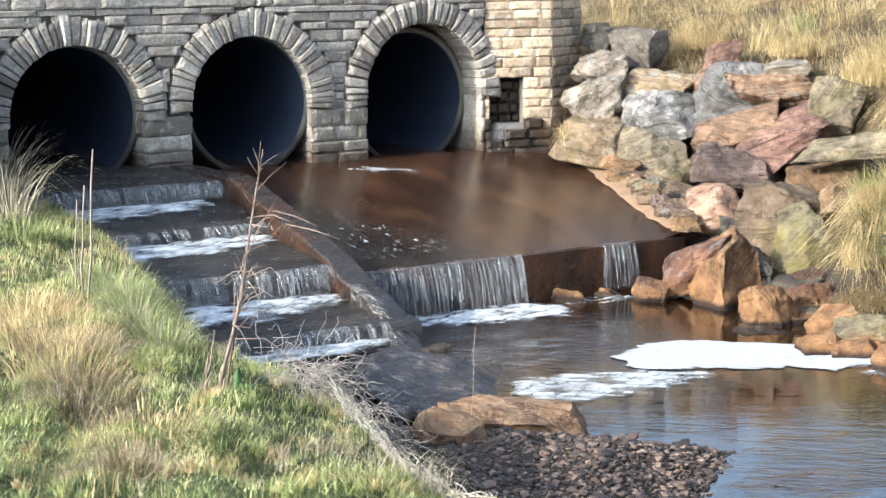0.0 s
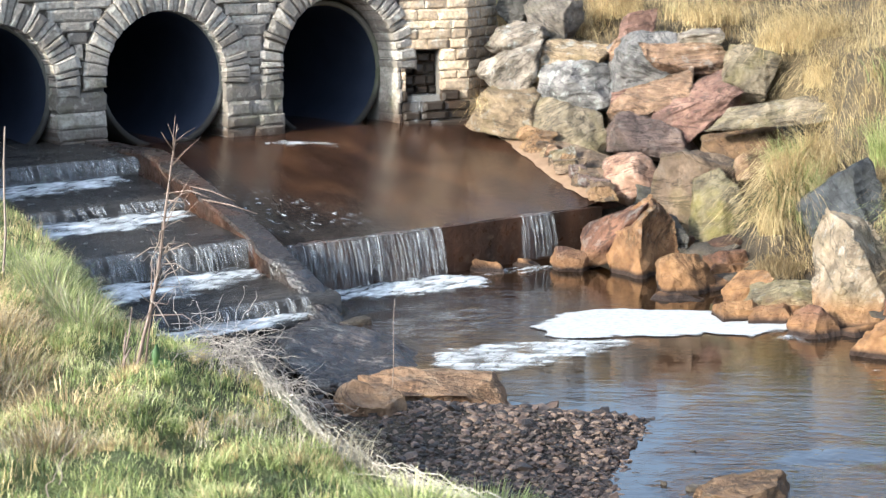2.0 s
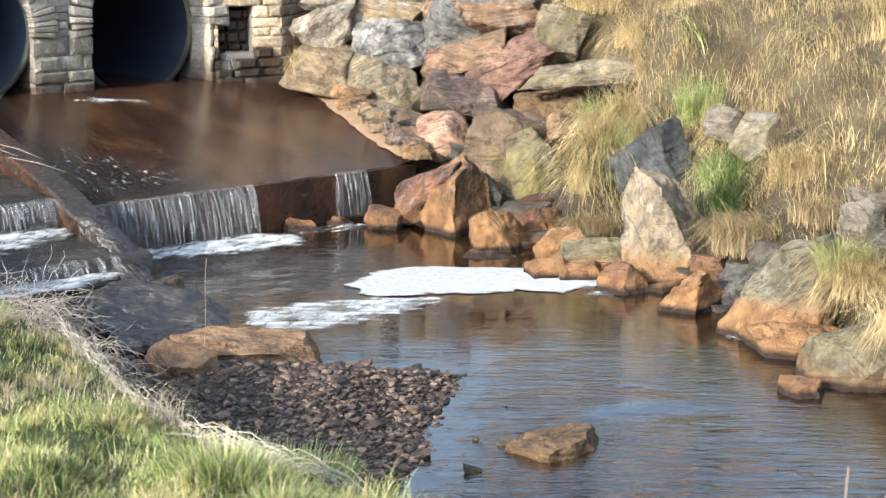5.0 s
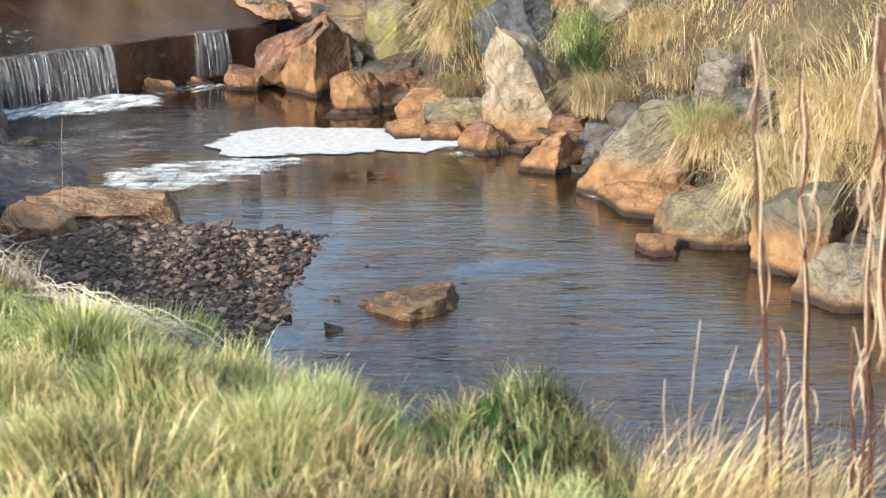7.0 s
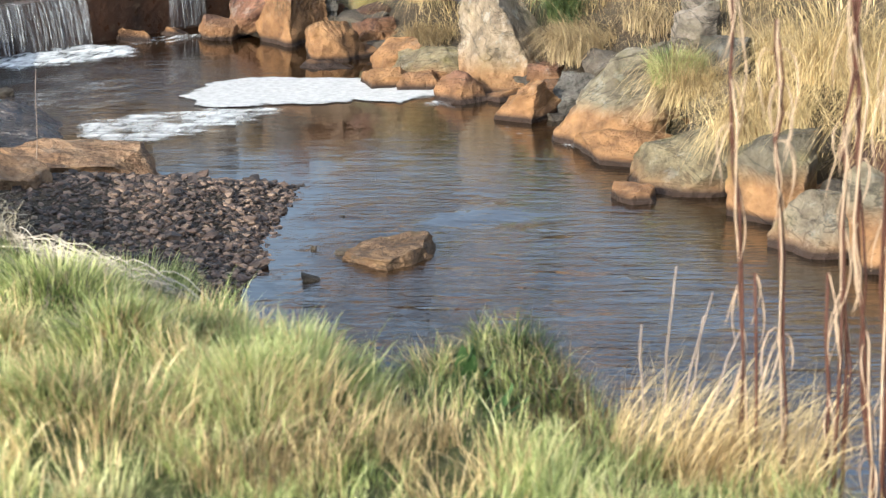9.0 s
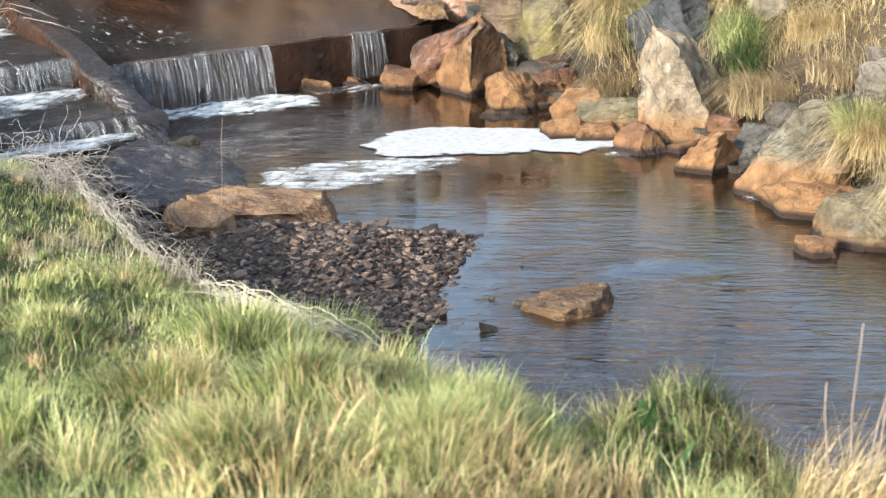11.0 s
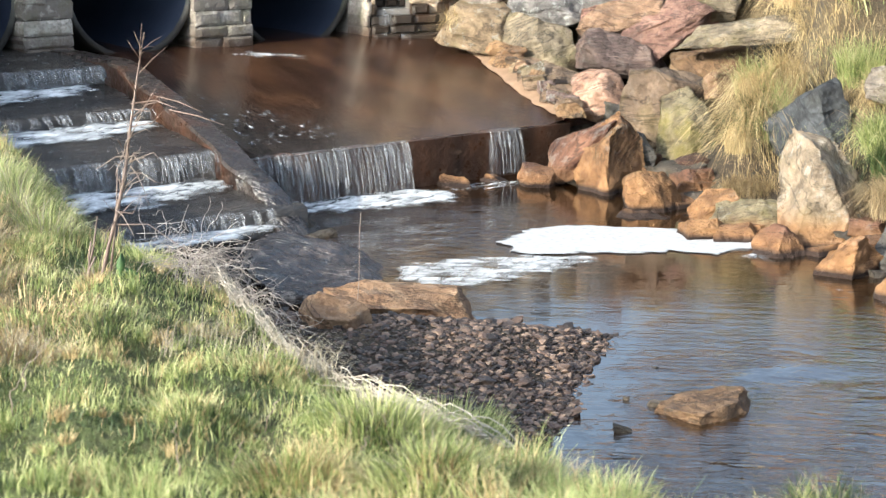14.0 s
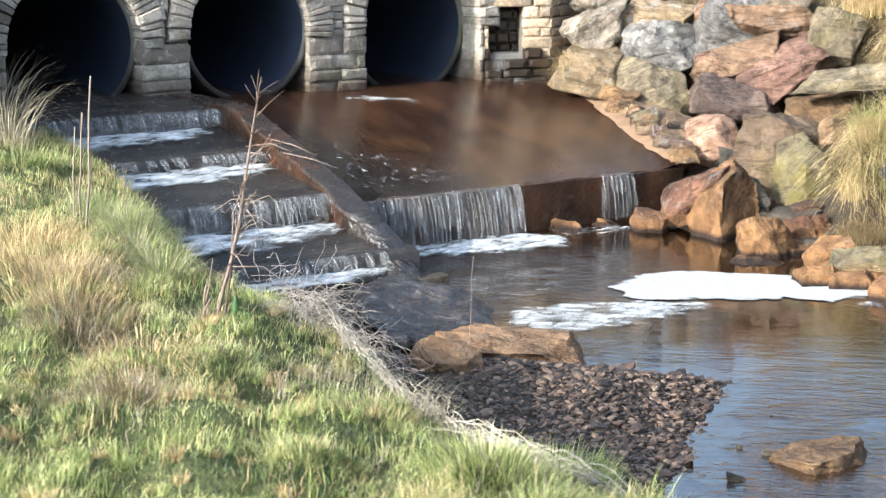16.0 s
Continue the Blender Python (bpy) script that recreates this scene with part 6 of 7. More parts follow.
tussock(3.55, 7.12, 0.66, 0.12, 500, 0.16, BLEACHED, "matted pale grass round the foot of a dead stem", None, 0.9)
tussock(3.3, 8.0, 0.78, 0.35, 350, 0.11, THATCH, "matted brown tussock of dead grass on the near bank", None, 1.0)
tussock(3.3, 8.0, 0.8, 0.3, 125, 0.11, STRAW, NEAR, None, 1.0)
tussock(3.6, 8.6, 0.78, 0.35, 300, 0.11, THATCH, "matted brown tussock of dead grass on the near bank", None, 1.0)
tussock(3.6, 8.6, 0.8, 0.3, 125, 0.11, STRAW, NEAR, None, 1.0)
tussock(3.95, 9.6, 0.8, 0.4, 350, 0.14, GREEN, NEAR, None, 0.6)
tussock(2.9, 6.4, 0.8, 0.3, 300, 0.11, THATCH, "matted brown tussock of dead grass on the near bank", None, 1.0)
tussock(2.9, 6.4, 0.82, 0.25, 100, 0.11, STRAW, NEAR, None, 1.0)
tussock(4.45, 11.6, 0.85, 0.4, 350, 0.15, GREEN, NEAR, None, 0.6)
for mx, my, mw, mn in ((2.64, 5.98, 0.2, 520), (3.02, 7.25, 0.24, 620), (3.22, 7.8, 0.24, 620), (2.85, 7.0, 0.2, 420)):
    mound(mx, my, mw, mn, 0.13, THATCH, "matted brown mound of dead grass on the near bank", 1.0, 71, 0.0035)
    mound(mx - 0.04, my - 0.03, mw * 1.1, mn // 2, 0.16, BLEACHED, "bleached blades over a matted brown mound", 0.9, 72, 0.003)
for mx, my, mw, mn in ((3.14, 8.1, 0.34, 1500), (3.35, 8.9, 0.35, 1200), (3.0, 7.5, 0.25, 500)):
    mound(mx, my, mw, mn, 0.17, STRAW, "yellow dry grass on the crest of the near bank", 0.75, 73, 0.0035)
for mx, my, mw, mn in ((3.95, 8.75, 0.2, 700), (4.1, 9.2, 0.22, 700), (4.2, 9.7, 0.22, 600), (3.85, 8.25, 0.16, 500)):
    mound(mx, my, mw, mn, 0.2, GREEN, "long grass arching over the rim of the near bank", 0.95, 74, 0.004)
    mound(mx, my, mw, mn // 4, 0.24, BLEACHED, "pale stems arching over the rim of the near bank", 0.9, 75, 0.003)
tussock(4.62, 12.6, 0.95, 0.16, 130, 0.62, BLEACHED, "tall pale weeds at the head of the bank", None, 0.7, width=0.007)
tussock(4.5, 12.1, 0.92, 0.18, 110, 0.5, BLEACHED, "tall pale weeds at the head of the bank", None, 0.75, width=0.007)
tussock(4.3, 11.4, 0.86, 0.2, 200, 0.22, GREEN, "green weeds at the head of the bank", None, 0.6, width=0.007)
tussock(4.85, 13.4, 0.97, 0.3, 120, 0.55, BLEACHED, "tall pale weeds at the head of the bank", None, 0.6, width=0.006)

# dead straw raked along the bank's rim


def straw_line():
    rng = np.random.default_rng(3)
    n = 160
    t = rng.random(n)
    yy = 7.6 - 2.4 * t
    x = np.interp(yy, CREST_Y, CREST_X) + rng.normal(0.09, 0.03, n)
    y = yy + rng.normal(0, 0.06, n)
    z = land(x, y) + rng.uniform(0.0, 0.1, n) * (1 - 0.4 * t)
    blades("dead_straw", x, y, z, rng.uniform(0.08, 0.26, n), rng.uniform(0.85, 1.1, n), rng.normal(-1.65, 0.6, n), rng.uniform(0.002, 0.0045, n), BLEACHED,
           "tangle of bleached dead straw along the bank's rim", segs=5)
    m = 200
    t = rng.random(m)
    x = 3.1 + 0.65 * t + rng.normal(0, 0.03, m)
    y = 5.75 - 0.25 * t + rng.normal(0, 0.05, m)
    blades("dead_straw", x, y, land(x, y) + rng.uniform(0.05, 0.11, m), rng.uniform(0.1, 0.25, m), np.full(m, 1.0), rng.normal(0, 0.7, m), rng.uniform(0.002, 0.004, m), BLEACHED,
           "strand of bleached dead straw lying on the turf", segs=4)


straw_line()


def tangle(cx, cy, spread, count, label, seed):
    """Thin dead twigs lying in loose loops over one another."""
    rnd = random.Random(seed)
    vs, fs = [], []
    for _ in range(count):
        x, y = cx + rnd.gauss(0, spread), cy + rnd.gauss(0, spread)
        p = Vector((x, y, float(land(np.array(x), np.array(y))) + rnd.uniform(0.02, 0.16)))
        d = Vector((rnd.gauss(0.3, 0.6), rnd.gauss(-0.6, 0.6), rnd.gauss(0.25, 0.4))).normalized()
        pts = [p.copy()]
        for _ in range(9):
            d = (d + Vector((rnd.gauss(0, 0.35), rnd.gauss(0, 0.35), rnd.gauss(-0.12, 0.28)))).normalized()
            p = p + d * 0.035
            pts.append(p.copy())
        r = rnd.uniform(0.0008, 0.0018)
        bm = tube(pts, [r] * 10, 3)
        bm.verts.index_update()
        k = len(vs)
        vs += [tuple(v.co) for v in bm.verts]
        fs += [tuple(v.index + k for v in f.verts) for f in bm.faces]
        bm.free()
    return tagged(new("dead_twigs", from_arrays("dead_twigs", vs, fs, DEADWOOD, True)), label, "twigs", "", "stuff")


def strand_rope():
    """Long dead strands washed up along the bank's rim, running with it."""
    rnd = random.Random(17)
    vs, fs = [], []
    for _ in range(360):
        y = rnd.uniform(5.1, 7.5)
        long = rnd.uniform(0.25, 0.9)
        side, lift = rnd.gauss(0.06, 0.03), abs(rnd.gauss(0.0, 0.03)) + 0.045
        p1, p2 = rnd.uniform(0, 6), rnd.uniform(0, 6)
        pts = []
        for k in range(12):
            yy = y - long * k / 11
            xx = float(np.interp(yy, CREST_Y, CREST_X)) + side + 0.03 * math.sin(p1 + 0.7 * k) + rnd.gauss(0, 0.006)
            zz = float(land(np.array(xx), np.array(yy))) + lift + 0.022 * math.sin(p2 + 0.9 * k) + (0.05 if 7.0 < yy < 7.45 else 0.0) * abs(math.sin(p1))
            pts.append((xx, yy, zz))
        bm = tube(pts, [rnd.uniform(0.0012, 0.0026)] * 12, 3)
        bm.verts.index_update()
        k = len(vs)
        vs += [tuple(v.co) for v in bm.verts]
        fs += [tuple(v.index + k for v in f.verts) for f in bm.faces]
        bm.free()
    return tagged(new("dead_strands", from_arrays("dead_strands", vs, fs, STRAND, True)), "rope of grey dead strands along the bank's rim", "twigs", "", "stuff")


strand_rope()
tangle(4.18, 7.3, 0.11, 230, "grey tangle of dead twigs on the bank's rim", 1)
tangle(4.05, 6.6, 0.07, 50, "grey tangle of dead twigs on the bank's rim", 2)

# ---- single plants ----


def dead_plant():
    top = base("dead_weed", "tall leafless dead weed stem standing in the turf", "plant")
    stem = tube([(3.57, 7.16, 0.6), (3.63, 7.13, 0.88), (3.66, 7.11, 1.0), (3.7, 7.09, 1.19), (3.74, 7.08, 1.44), (3.77, 7.06, 1.65), (3.8, 7.04, 1.84)], [0.01, 0.009, 0.009, 0.008, 0.006, 0.0045, 0.002])
    part("stem", stem, WEED, top, smooth=True)
    twigs = (
        [(3.77, 7.06, 1.65), (3.83, 7.03, 1.72), (3.89, 6.99, 1.78)], [(3.755, 7.07, 1.44), (3.82, 7.03, 1.56), (3.86, 7.01, 1.63)],
        [(3.66, 7.11, 1.0), (3.73, 7.08, 1.08), (3.8, 7.04, 1.12)], [(3.78, 7.05, 1.7), (3.77, 7.03, 1.78), (3.78, 7.02, 1.88)],
        [(3.74, 7.08, 1.42), (3.8, 7.0, 1.44), (3.86, 6.98, 1.5)], [(3.72, 7.08, 1.3), (3.69, 7.02, 1.4), (3.68, 7.0, 1.47)],
        [(3.75, 7.07, 1.5), (3.8, 7.02, 1.49), (3.83, 7.0, 1.54)], [(3.66, 7.11, 1.0), (3.6, 7.08, 0.96), (3.55, 7.06, 0.82)],
        [(3.67, 7.11, 1.04), (3.72, 7.06, 1.03), (3.75, 7.04, 1.1)], [(3.66, 7.11, 0.98), (3.78, 7.03, 0.98), (3.92, 6.97, 0.86), (3.95, 6.95, 0.8)],
        [(3.51, 7.19, 0.62), (3.57, 7.16, 0.88), (3.59, 7.15, 1.02)], [(3.62, 7.14, 0.64), (3.66, 7.11, 0.98), (3.68, 7.11, 1.23)],
        [(3.79, 7.05, 1.76), (3.76, 7.03, 1.81), (3.74, 7.02, 1.85)], [(3.76, 7.06, 1.58), (3.72, 7.04, 1.62), (3.69, 7.03, 1.66)],
    )
    rnd = random.Random(2)
    for _ in range(16):
        t = rnd.uniform(1.0, 1.8)
        x = 3.7 + 0.1 * (t - 1.19) / 0.65
        p, q = Vector((x, 7.09 - 0.05 * (t - 1.19) / 0.65, t)), Vector((rnd.gauss(0, 0.6), rnd.gauss(-0.2, 0.5), rnd.uniform(0.1, 1.2))).normalized()
        s = rnd.uniform(0.04, 0.13)
        bend = Vector((rnd.gauss(0, 0.012), rnd.gauss(0, 0.012), 0.01))
        part("twig", tube([p, p + q * s * 0.5 + bend, p + q * s], [0.0018, 0.0015, 0.001], 4), WEED, top, smooth=True)
    for _ in range(26):
        t = rnd.gauss(1.2, 0.09)
        p = Vector((3.7 + 0.15 * (t - 1.19) + rnd.gauss(0, 0.015), 7.09 + rnd.gauss(0, 0.015), t))
        q = Vector((rnd.gauss(0.3, 0.7), rnd.gauss(-0.2, 0.4), rnd.gauss(0.3, 0.6))).normalized()
        s = rnd.uniform(0.06, 0.2)
        part("twig", tube([p, p + q * s * 0.4 + Vector((0, 0, 0.02)), p + q * s * 0.8 + Vector((0, 0, rnd.uniform(-0.02, 0.04))), p + q * s], [0.0026, 0.0022, 0.0018, 0.001], 4), TWIG, top, smooth=True)
    for p in twigs:
        r = 0.007 if p[0][2] < 0.7 else 0.003
        part("twig", tube(p, [r * (1 - 0.7 * k / (len(p) - 1)) for k in range(len(p))], 5), WEED, top, smooth=True)
    for (x, y, z), a, s in (((3.64, 7.05, 0.76), 10, 0.1), ((3.72, 7.0, 0.72), -75, 0.1), ((3.6, 7.02, 0.72), 60, 0.08), ((3.76, 7.02, 0.7), -110, 0.1)):
        bm = bmesh.new()
        rows = []
        for j in range(6):
            t = j / 5
            w = s * 0.2 * math.sin(math.pi * min(0.98, t * 0.9 + 0.08))
            rows.append([bm.verts.new((-w, 0.02 * t, s * t)), bm.verts.new((0, -0.01, s * t)), bm.verts.new((w, 0.02 * t, s * t))])
        for a0, b0 in zip(rows, rows[1:]):
            for i in range(2):
                bm.faces.new((a0[i], a0[i + 1], b0[i + 1], b0[i]))
        bmesh.ops.transform(bm, matrix=pose(x, y, z, 0, a * 0.6, -35), verts=bm.verts)
        part("leaf", bm, LEAF, top, "broad green dock leaf", smooth=True)
    return top


dead_plant()


def dock(x, y, z, leaves, seed):
    rnd = random.Random(seed)
    top = base("dock_plant", "small dock plant with broad green leaves in the turf", "plant")
    for k in range(leaves):
        s = rnd.uniform(0.08, 0.15)
        bm = bmesh.new()
        rows = []
        for j in range(6):
            t = j / 5
            w = s * 0.24 * math.sin(math.pi * min(0.97, t * 0.9 + 0.08))
            rows.append([bm.verts.new((-w, 0.03 * t * t + 0.01, s * t)), bm.verts.new((0, 0.05 * t * t, s * t)), bm.verts.new((w, 0.03 * t * t + 0.01, s * t))])
        for a, b in zip(rows, rows[1:]):
            for i in range(2):
                bm.faces.new((a[i], a[i + 1], b[i + 1], b[i]))
        bmesh.ops.transform(bm, matrix=pose(x, y, z, rnd.uniform(25, 70), 0, rnd.uniform(0, 360)), verts=bm.verts)
        part("leaf", bm, LEAF, top, smooth=True)
    return top


dock(3.72, 3.2, 0.62, 7, 1)
dock(3.62, 3.02, 0.6, 5, 2)
dock(3.68, 6.98, 0.62, 6, 3)


def stalk(points, r, label, twigs=0, seed=0, material=STALK):
    rnd = random.Random(seed)
    top = base("dead_stalk", label, "plant", group="dead stalks by the water")
    pts = []
    for (a, b) in zip(points, points[1:]):
        for k in range(5):
            t = k / 5
            pts.append(Vector(a).lerp(Vector(b), t) + Vector((rnd.gauss(0, 0.006), rnd.gauss(0, 0.006), 0)))
    pts.append(Vector(points[-1]))
    part("stem", tube(pts, [r * (1 - 0.5 * k / len(pts)) for k in range(len(pts))]), material, top, smooth=True)
    for s in range(2 if twigs > 8 else 0):
        turn = rnd.uniform(0, 6)
        wound = [p + Vector((1.9 * r * math.cos(turn + 1.3 * k), 1.9 * r * math.sin(turn + 1.3 * k), 0)) + Vector((rnd.gauss(0, 0.004), rnd.gauss(0, 0.004), 0)) for k, p in enumerate(pts)]
        part("strand", tube(wound, [r * 0.6] * len(wound), 5), SHRED if s else material, top, smooth=True)
    for _ in range(twigs):
        p = rnd.choice(pts[2:]).copy()
        turn, curl = rnd.uniform(0, 6.28), rnd.choice((-1, 1)) * rnd.uniform(0.3, 1.1)
        rise, step = rnd.uniform(-0.3, 0.5), rnd.uniform(0.014, 0.034)
        path = [p.copy()]
        for k in range(8):
            turn += curl * 0.7
            rise -= 0.3 + 0.25 * rnd.random() - (0.7 if k > 5 else 0)
            p = p + Vector((0.3 * math.cos(turn), 0.3 * math.sin(turn), max(rise, -1.2))).normalized() * step
            path.append(p.copy())
        part("withered_leaf", tube(path, [0.0014, 0.002, 0.0024, 0.0026, 0.0026, 0.0024, 0.002, 0.0014, 0.0008], 4), SHRED, top, smooth=True)
    return top


TALL = "tall dead reddish-brown stalk with withered shreds"
stalk([(3.92, 2.33, 0.3), (3.88, 2.4, 1.28), (3.85, 2.44, 1.9)], 0.005, TALL, 20, 1)
stalk([(3.97, 2.24, 0.3), (3.92, 2.31, 1.41), (3.91, 2.34, 1.8)], 0.005, TALL, 20, 2)
stalk([(4.03, 2.15, 0.3), (4.0, 2.19, 1.14)], 0.008, "short dead red stalk", 3, 3)
stalk([(4.05, 2.11, 0.3), (4.01, 2.16, 1.27), (4.0, 2.18, 1.95)], 0.005, TALL, 16, 4)
stalk([(4.09, 2.04, 0.3), (4.04, 2.12, 1.12), (4.01, 2.17, 1.95)], 0.0065, TALL, 20, 5)
stalk([(4.1, 2.02, 0.3), (4.06, 2.08, 1.65), (4.06, 2.08, 1.9)], 0.0065, TALL, 18, 6)
stalk([(3.94, 2.31, 0.3), (3.9, 2.35, 1.13)], 0.007, "short dead red stalk", 3, 7)
stalk([(4.02, 2.13, 0.3), (4.01, 2.15, 1.1)], 0.0075, "short dead red stalk", 4, 8)
stalk([(5.5, 7.87, 0.05), (5.53, 7.85, 0.7)], 0.003, "thin pale dead stem in front of the slab", 0, 9, TWIG)
stalk([(3.86, 9.25, 0.7), (3.91, 9.21, 1.68)], 0.008, "pale dead reed on the bank", 0, 10, TWIG)
stalk([(3.84, 9.3, 0.7), (3.86, 9.23, 1.48)], 0.007, "pale dead reed on the bank", 0, 11, TWIG)
stalk([(3.8, 9.3, 0.7), (3.83, 9.27, 1.4)], 0.006, "pale dead reed on the bank", 0, 12, TWIG)
for a, b in (((3.82, 2.57, 0.5), (3.83, 2.55, 1.12)), ((3.82, 2.55, 0.5), (3.89, 2.47, 1.05)), ((3.78, 2.6, 0.5), (3.78, 2.62, 0.95)), ((3.84, 2.52, 0.5), (3.88, 2.49, 0.98)), ((3.86, 2.5, 0.5), (3.93, 2.4, 0.95))):
    stalk([a, b], 0.004, "pale dry grass stem in the bleached tussock", 0, int(a[0] * 1000), TWIG)

for sx, sy, tall, tip in ((2.32, 5.32, 0.2, 0.05), (2.56, 4.61, 0.2, -0.02), (2.63, 4.43, 0.18, 0.04), (2.5, 5.6, 0.17, 0.07), (3.0, 4.3, 0.16, 0.04), (3.3, 4.15, 0.2, -0.03), (3.05, 4.9, 0.13, 0.05)):
    low = float(land(np.array(sx), np.array(sy))) - 0.02
    stalk([(sx, sy, low), (sx + 0.3 * tip, sy, low + 0.6 * tall), (sx + tip, sy - 0.02, low + tall)], 0.003, "single pale dry grass stem in the turf", 0, int(sx * 100), TWIG)

# snapped stems beside the dead weed
for a, b in (((3.5, 7.12, 0.6), (3.53, 7.1, 0.92)), ((3.44, 7.1, 0.6), (3.53, 7.06, 0.86))):
    stalk([a, b], 0.007, "snapped dead stem beside the tall dead weed", 0, int(a[0] * 100), WEED)

for pts in ([(6.72, 12.3, 0.81), (6.8, 12.1, 0.78), (6.9, 11.9, 0.71)], [(6.66, 12.0, 0.74), (6.8, 11.8, 0.7), (6.92, 11.62, 0.64)], [(6.6, 12.5, 0.74), (6.66, 12.2, 0.79), (6.74, 12.0, 0.74)], [(6.5, 12.3, 0.66), (6.62, 12.25, 0.76), (6.8, 12.2, 0.79)]):
    thing("stick", tube(pts, [0.005, 0.006, 0.003], 6), WEED, "pale driftwood stick caught on the kerb", "stick", group="sticks on the kerb", smooth=True)

# ---- stones of the walls ----


def block_shapes(count, taper=0.0, material=None, edge_at=-0.81):
    """Unit blocks with a rough, slightly domed front face, 1 wide, 1 high, with the front at y = -1."""
    rnd = random.Random(12)
    out = []
    for _ in range(count):
        bm = bmesh.new()
        grid = []
        for j in range(4):
            row = []
            for i in range(4):
                u, v = (-0.5, -0.34, 0.34, 0.5)[i], (-0.5, -0.3, 0.3, 0.5)[j]
                edge = i in (0, 3) or j in (0, 3)
                w = 1 - taper * (0.5 - v)
                jit = 0.03
                row.append(bm.verts.new(((u + rnd.uniform(-jit, jit)) * w, edge_at + rnd.uniform(-0.2, 0.2) * (1 + edge_at) if edge else -1 + rnd.uniform(-0.4, 0.35) * (1 + edge_at), v + rnd.uniform(-jit, jit))))
            grid.append(row)
        for a, b in zip(grid, grid[1:]):
            for i in range(3):
                bm.faces.new((a[i], a[i + 1], b[i + 1], b[i]))
        rim = grid[0] + [grid[1][3], grid[2][3]] + grid[3][::-1] + [grid[2][0], grid[1][0]]
        back = [bm.verts.new((v.co.x, 0, v.co.z)) for v in rim]
        for k in range(len(rim)):
            bm.faces.new((rim[(k + 1) % len(rim)], rim[k], back[k], back[(k + 1) % len(rim)]))
        out.append(mesh_of("stone", bm, material or STONE))
    return out


DEEP_BLOCKS, BLOCKS, WEDGES, PALE_BLOCKS, WET_AND_NICHE_BLOCKS = block_shapes(8, 0.0, None, -0.965), block_shapes(14, 0.0, None, -0.86), block_shapes(8, 0.32, None, -0.93), block_shapes(8, 0.0, WINGSTONE), block_shapes(5, 0.0, WETSTONE)


def lay(parent, m, shapes, rnd, name="stone"):
    ob = new(name, shapes[rnd.randrange(len(shapes))])
    ob.parent = parent
    ob.matrix_local = m
    return ob


def free_spans(x0, x1, z0, z1):
    """Stretches of a course that lie outside the arches."""
    spans = [(x0, x1)]
    zm = (z0 + z1) / 2
    for cx, cz, r in ARCHES:
        if zm > cz - 0.05:
            big = r + RING + 0.01
            d = max(0.0, zm - cz)
            if d >= big:
                continue
            half = math.sqrt(big * big - d * d)
        else:
            half = r + 0.006
        cutl, cutr = cx - half, cx + half
        nxt = []
        for a, b in spans:
            if cutr <= a or cutl >= b:
                nxt.append((a, b))
                continue
            if cutl > a:
                nxt.append((a, cutl))
            if cutr < b:
                nxt.append((cutr, b))
        spans = nxt
    return spans


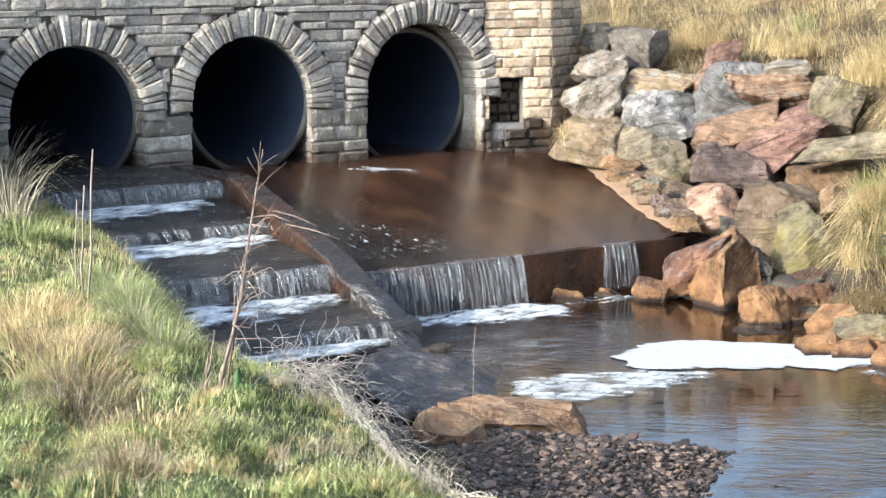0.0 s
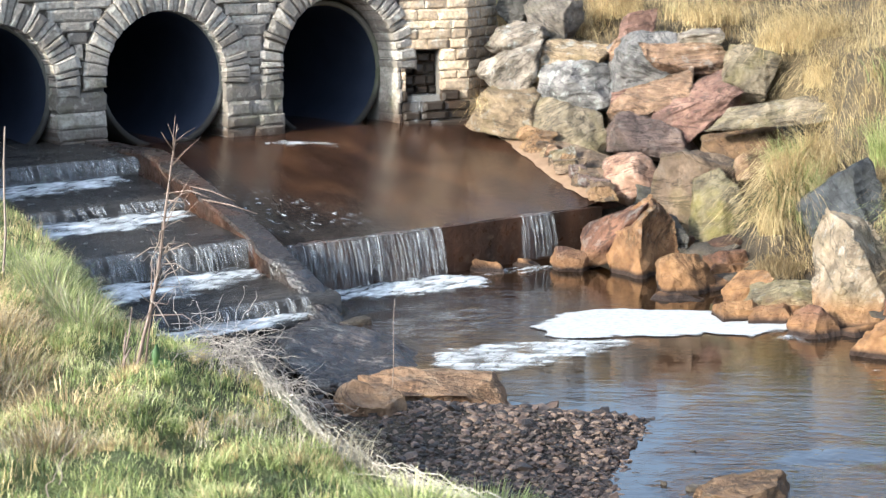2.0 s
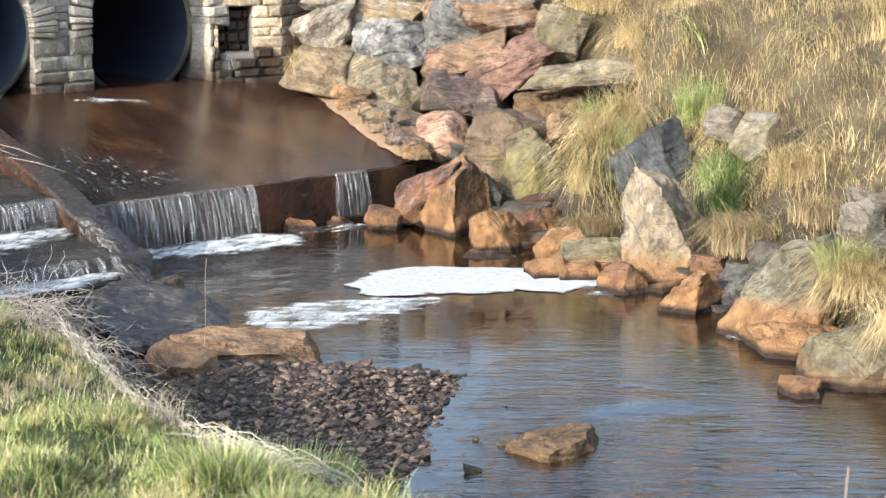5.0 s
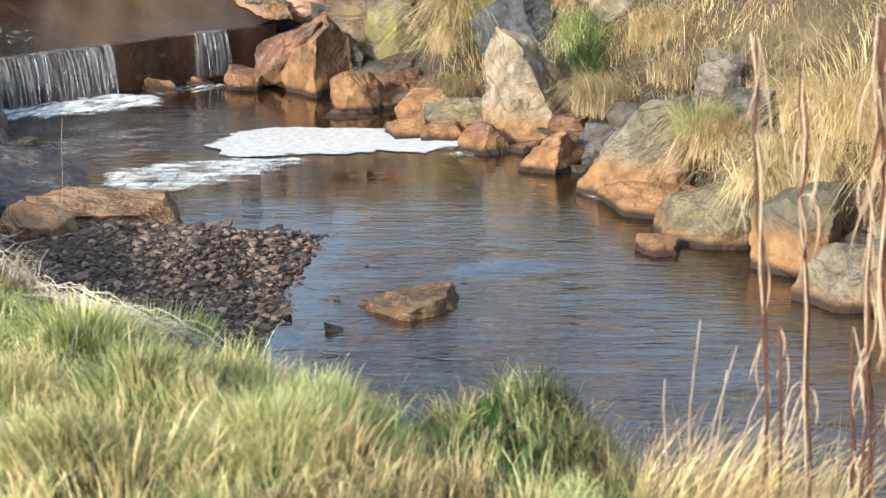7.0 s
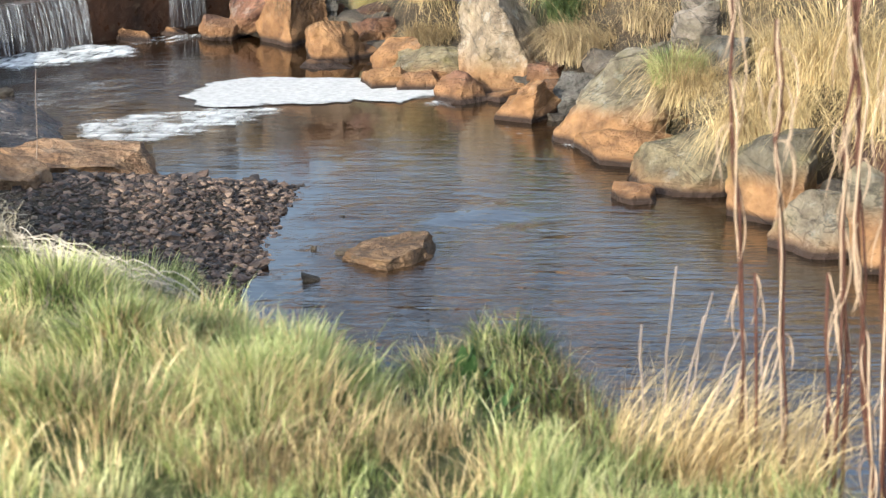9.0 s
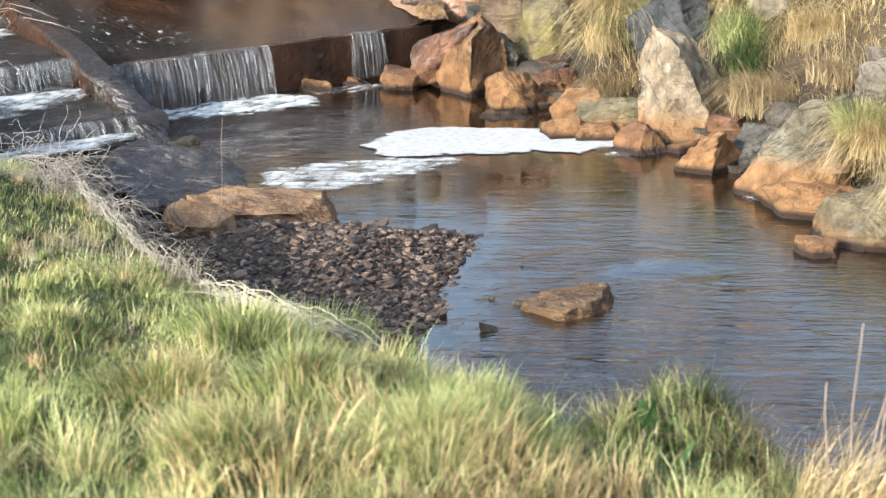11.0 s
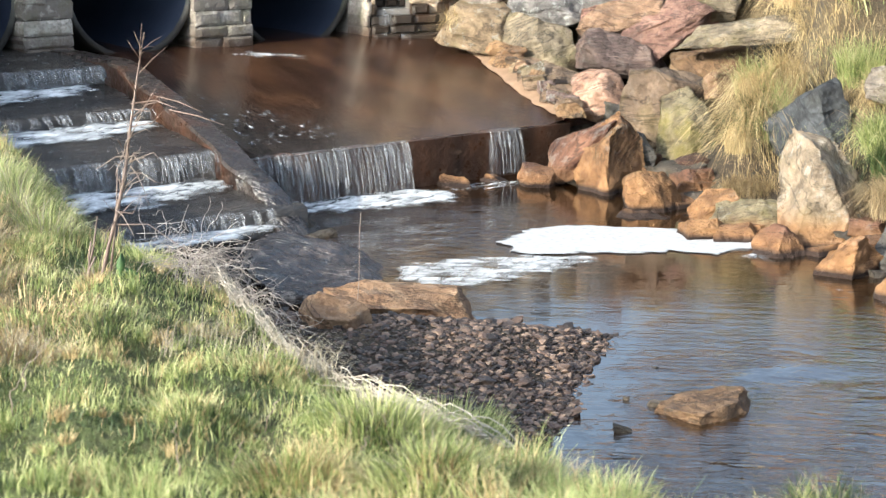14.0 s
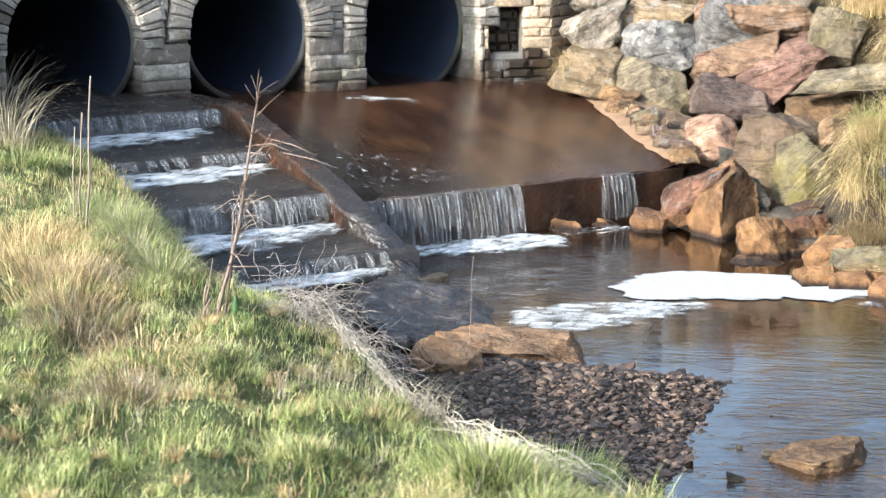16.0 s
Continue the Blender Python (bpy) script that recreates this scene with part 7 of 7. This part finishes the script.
def wall_stones():
    rnd = random.Random(31)
    rest = []
    z = 0.78
    count = 0
    while z < WALL_TOP - 0.02:
        h = rnd.choice((0.11, 0.14, 0.17) if z < 1.35 else (0.06, 0.075, 0.09, 0.11, 0.14))
        for a, b in free_spans(WALL_X0, 10.33, z, z + h):
            x = a
            while b - x > 0.03:
                w = rnd.uniform(0.16, 0.56)
                if b - x - w < 0.1:
                    w = b - x
                deep = rnd.uniform(0.05, 0.085)
                back = 0.33 if z < 1.6 and (x == a or x + w == b) else 0.045
                m = Matrix.LocRotScale((x + w / 2, WALL_Y + back, z + h / 2), Euler((0, rnd.uniform(-0.012, 0.012), 0)), (w - 0.006, deep + back - 0.045, h - 0.006))
                if 5.3 < x < 10.4 and z < 2.55 and count < 300:
                    lay(WALL, m, DEEP_BLOCKS if back > 0.1 else BLOCKS, rnd)
                    count += 1
                else:
                    rest.append(m)
                x += w
        z += h
    vs, fs = [], []
    for m in rest:
        me = BLOCKS[rnd.randrange(len(BLOCKS))]
        k = len(vs)
        vs += [tuple(m @ v.co) for v in me.vertices]
        fs += [tuple(i + k for i in p.vertices) for p in me.polygons]
    ob = new("upper_stones", from_arrays("upper_stones", vs, fs, STONE))
    ob.parent = WALL
    tagged(ob, "", "", "", "stuff")
    # the rings of voussoirs
    for (cx, cz, r), back in zip(ARCHES, (0.15, 0.08, 0.31)):
        a = -6.0
        while a < 184:
            step = rnd.choice((4.2, 5.0, 5.8, 7.0, 8.4)) * rnd.uniform(0.92, 1.08)
            mid = radians(a + step / 2)
            long = RING * rnd.uniform(0.86, 1.06)
            rad = r + long / 2 + 0.004
            wide = radians(step) * (r + long) - 0.006
            m = Matrix.Translation((cx + rad * math.cos(mid), WALL_Y + back, cz + rad * math.sin(mid))) @ Matrix.Rotation(-(mid - math.pi / 2), 4, "Y") @ Matrix.Diagonal((wide, back + rnd.uniform(0.03, 0.055), long, 1))
            lay(WALL, m, WEDGES, rnd, "voussoir")
            a += step


wall_stones()


def wing_stones():
    rnd = random.Random(8)
    z = 0.62
    while z < 2.53:
        h = rnd.choice((0.085, 0.1, 0.115))
        spans = [(0.0, WING_LONG)]
        if z + h / 2 > NICHE[2] and z + h / 2 < NICHE[3]:
            spans = [(0.0, NICHE[0]), (NICHE[1], WING_LONG)]
        for a, b in spans:
            x = a
            while b - x > 0.03:
                w = rnd.uniform(0.16, 0.34)
                if b - x - w < 0.09:
                    w = b - x
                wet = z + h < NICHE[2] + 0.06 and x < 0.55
                lay(WING, Matrix.LocRotScale((x + w / 2, 0.045, z + h / 2), None, (w - 0.007, rnd.uniform(0.06, 0.16) if wet else rnd.uniform(0.05, 0.075), h - 0.006)), WET_AND_NICHE_BLOCKS if wet else PALE_BLOCKS, rnd)
                x += w
        y = 0.0
        while END_LONG - y > 0.03:
            w = rnd.uniform(0.2, 0.35)
            if END_LONG - y - w < 0.1:
                w = END_LONG - y
            m = pose(WING_LONG, 0, 0, 0, 0, 50) @ Matrix.LocRotScale((y + w / 2, 0.045, z + h / 2), None, (w - 0.007, rnd.uniform(0.05, 0.07), h - 0.006))
            lay(WING, m, PALE_BLOCKS, rnd)
            y += w
        z += h


wing_stones()


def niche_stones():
    """Dark stones at the back of the drain niche, as dark as the wet ones below."""
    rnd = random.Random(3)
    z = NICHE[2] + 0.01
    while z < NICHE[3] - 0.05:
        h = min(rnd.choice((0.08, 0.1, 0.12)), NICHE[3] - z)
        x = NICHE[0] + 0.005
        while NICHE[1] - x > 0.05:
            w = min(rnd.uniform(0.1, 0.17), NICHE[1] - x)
            lay(WING, Matrix.LocRotScale((x + w / 2, 0.27, z + h / 2), None, (w - 0.008, rnd.uniform(0.08, 0.13), h - 0.008)), WET_AND_NICHE_BLOCKS, rnd)
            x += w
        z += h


niche_stones()
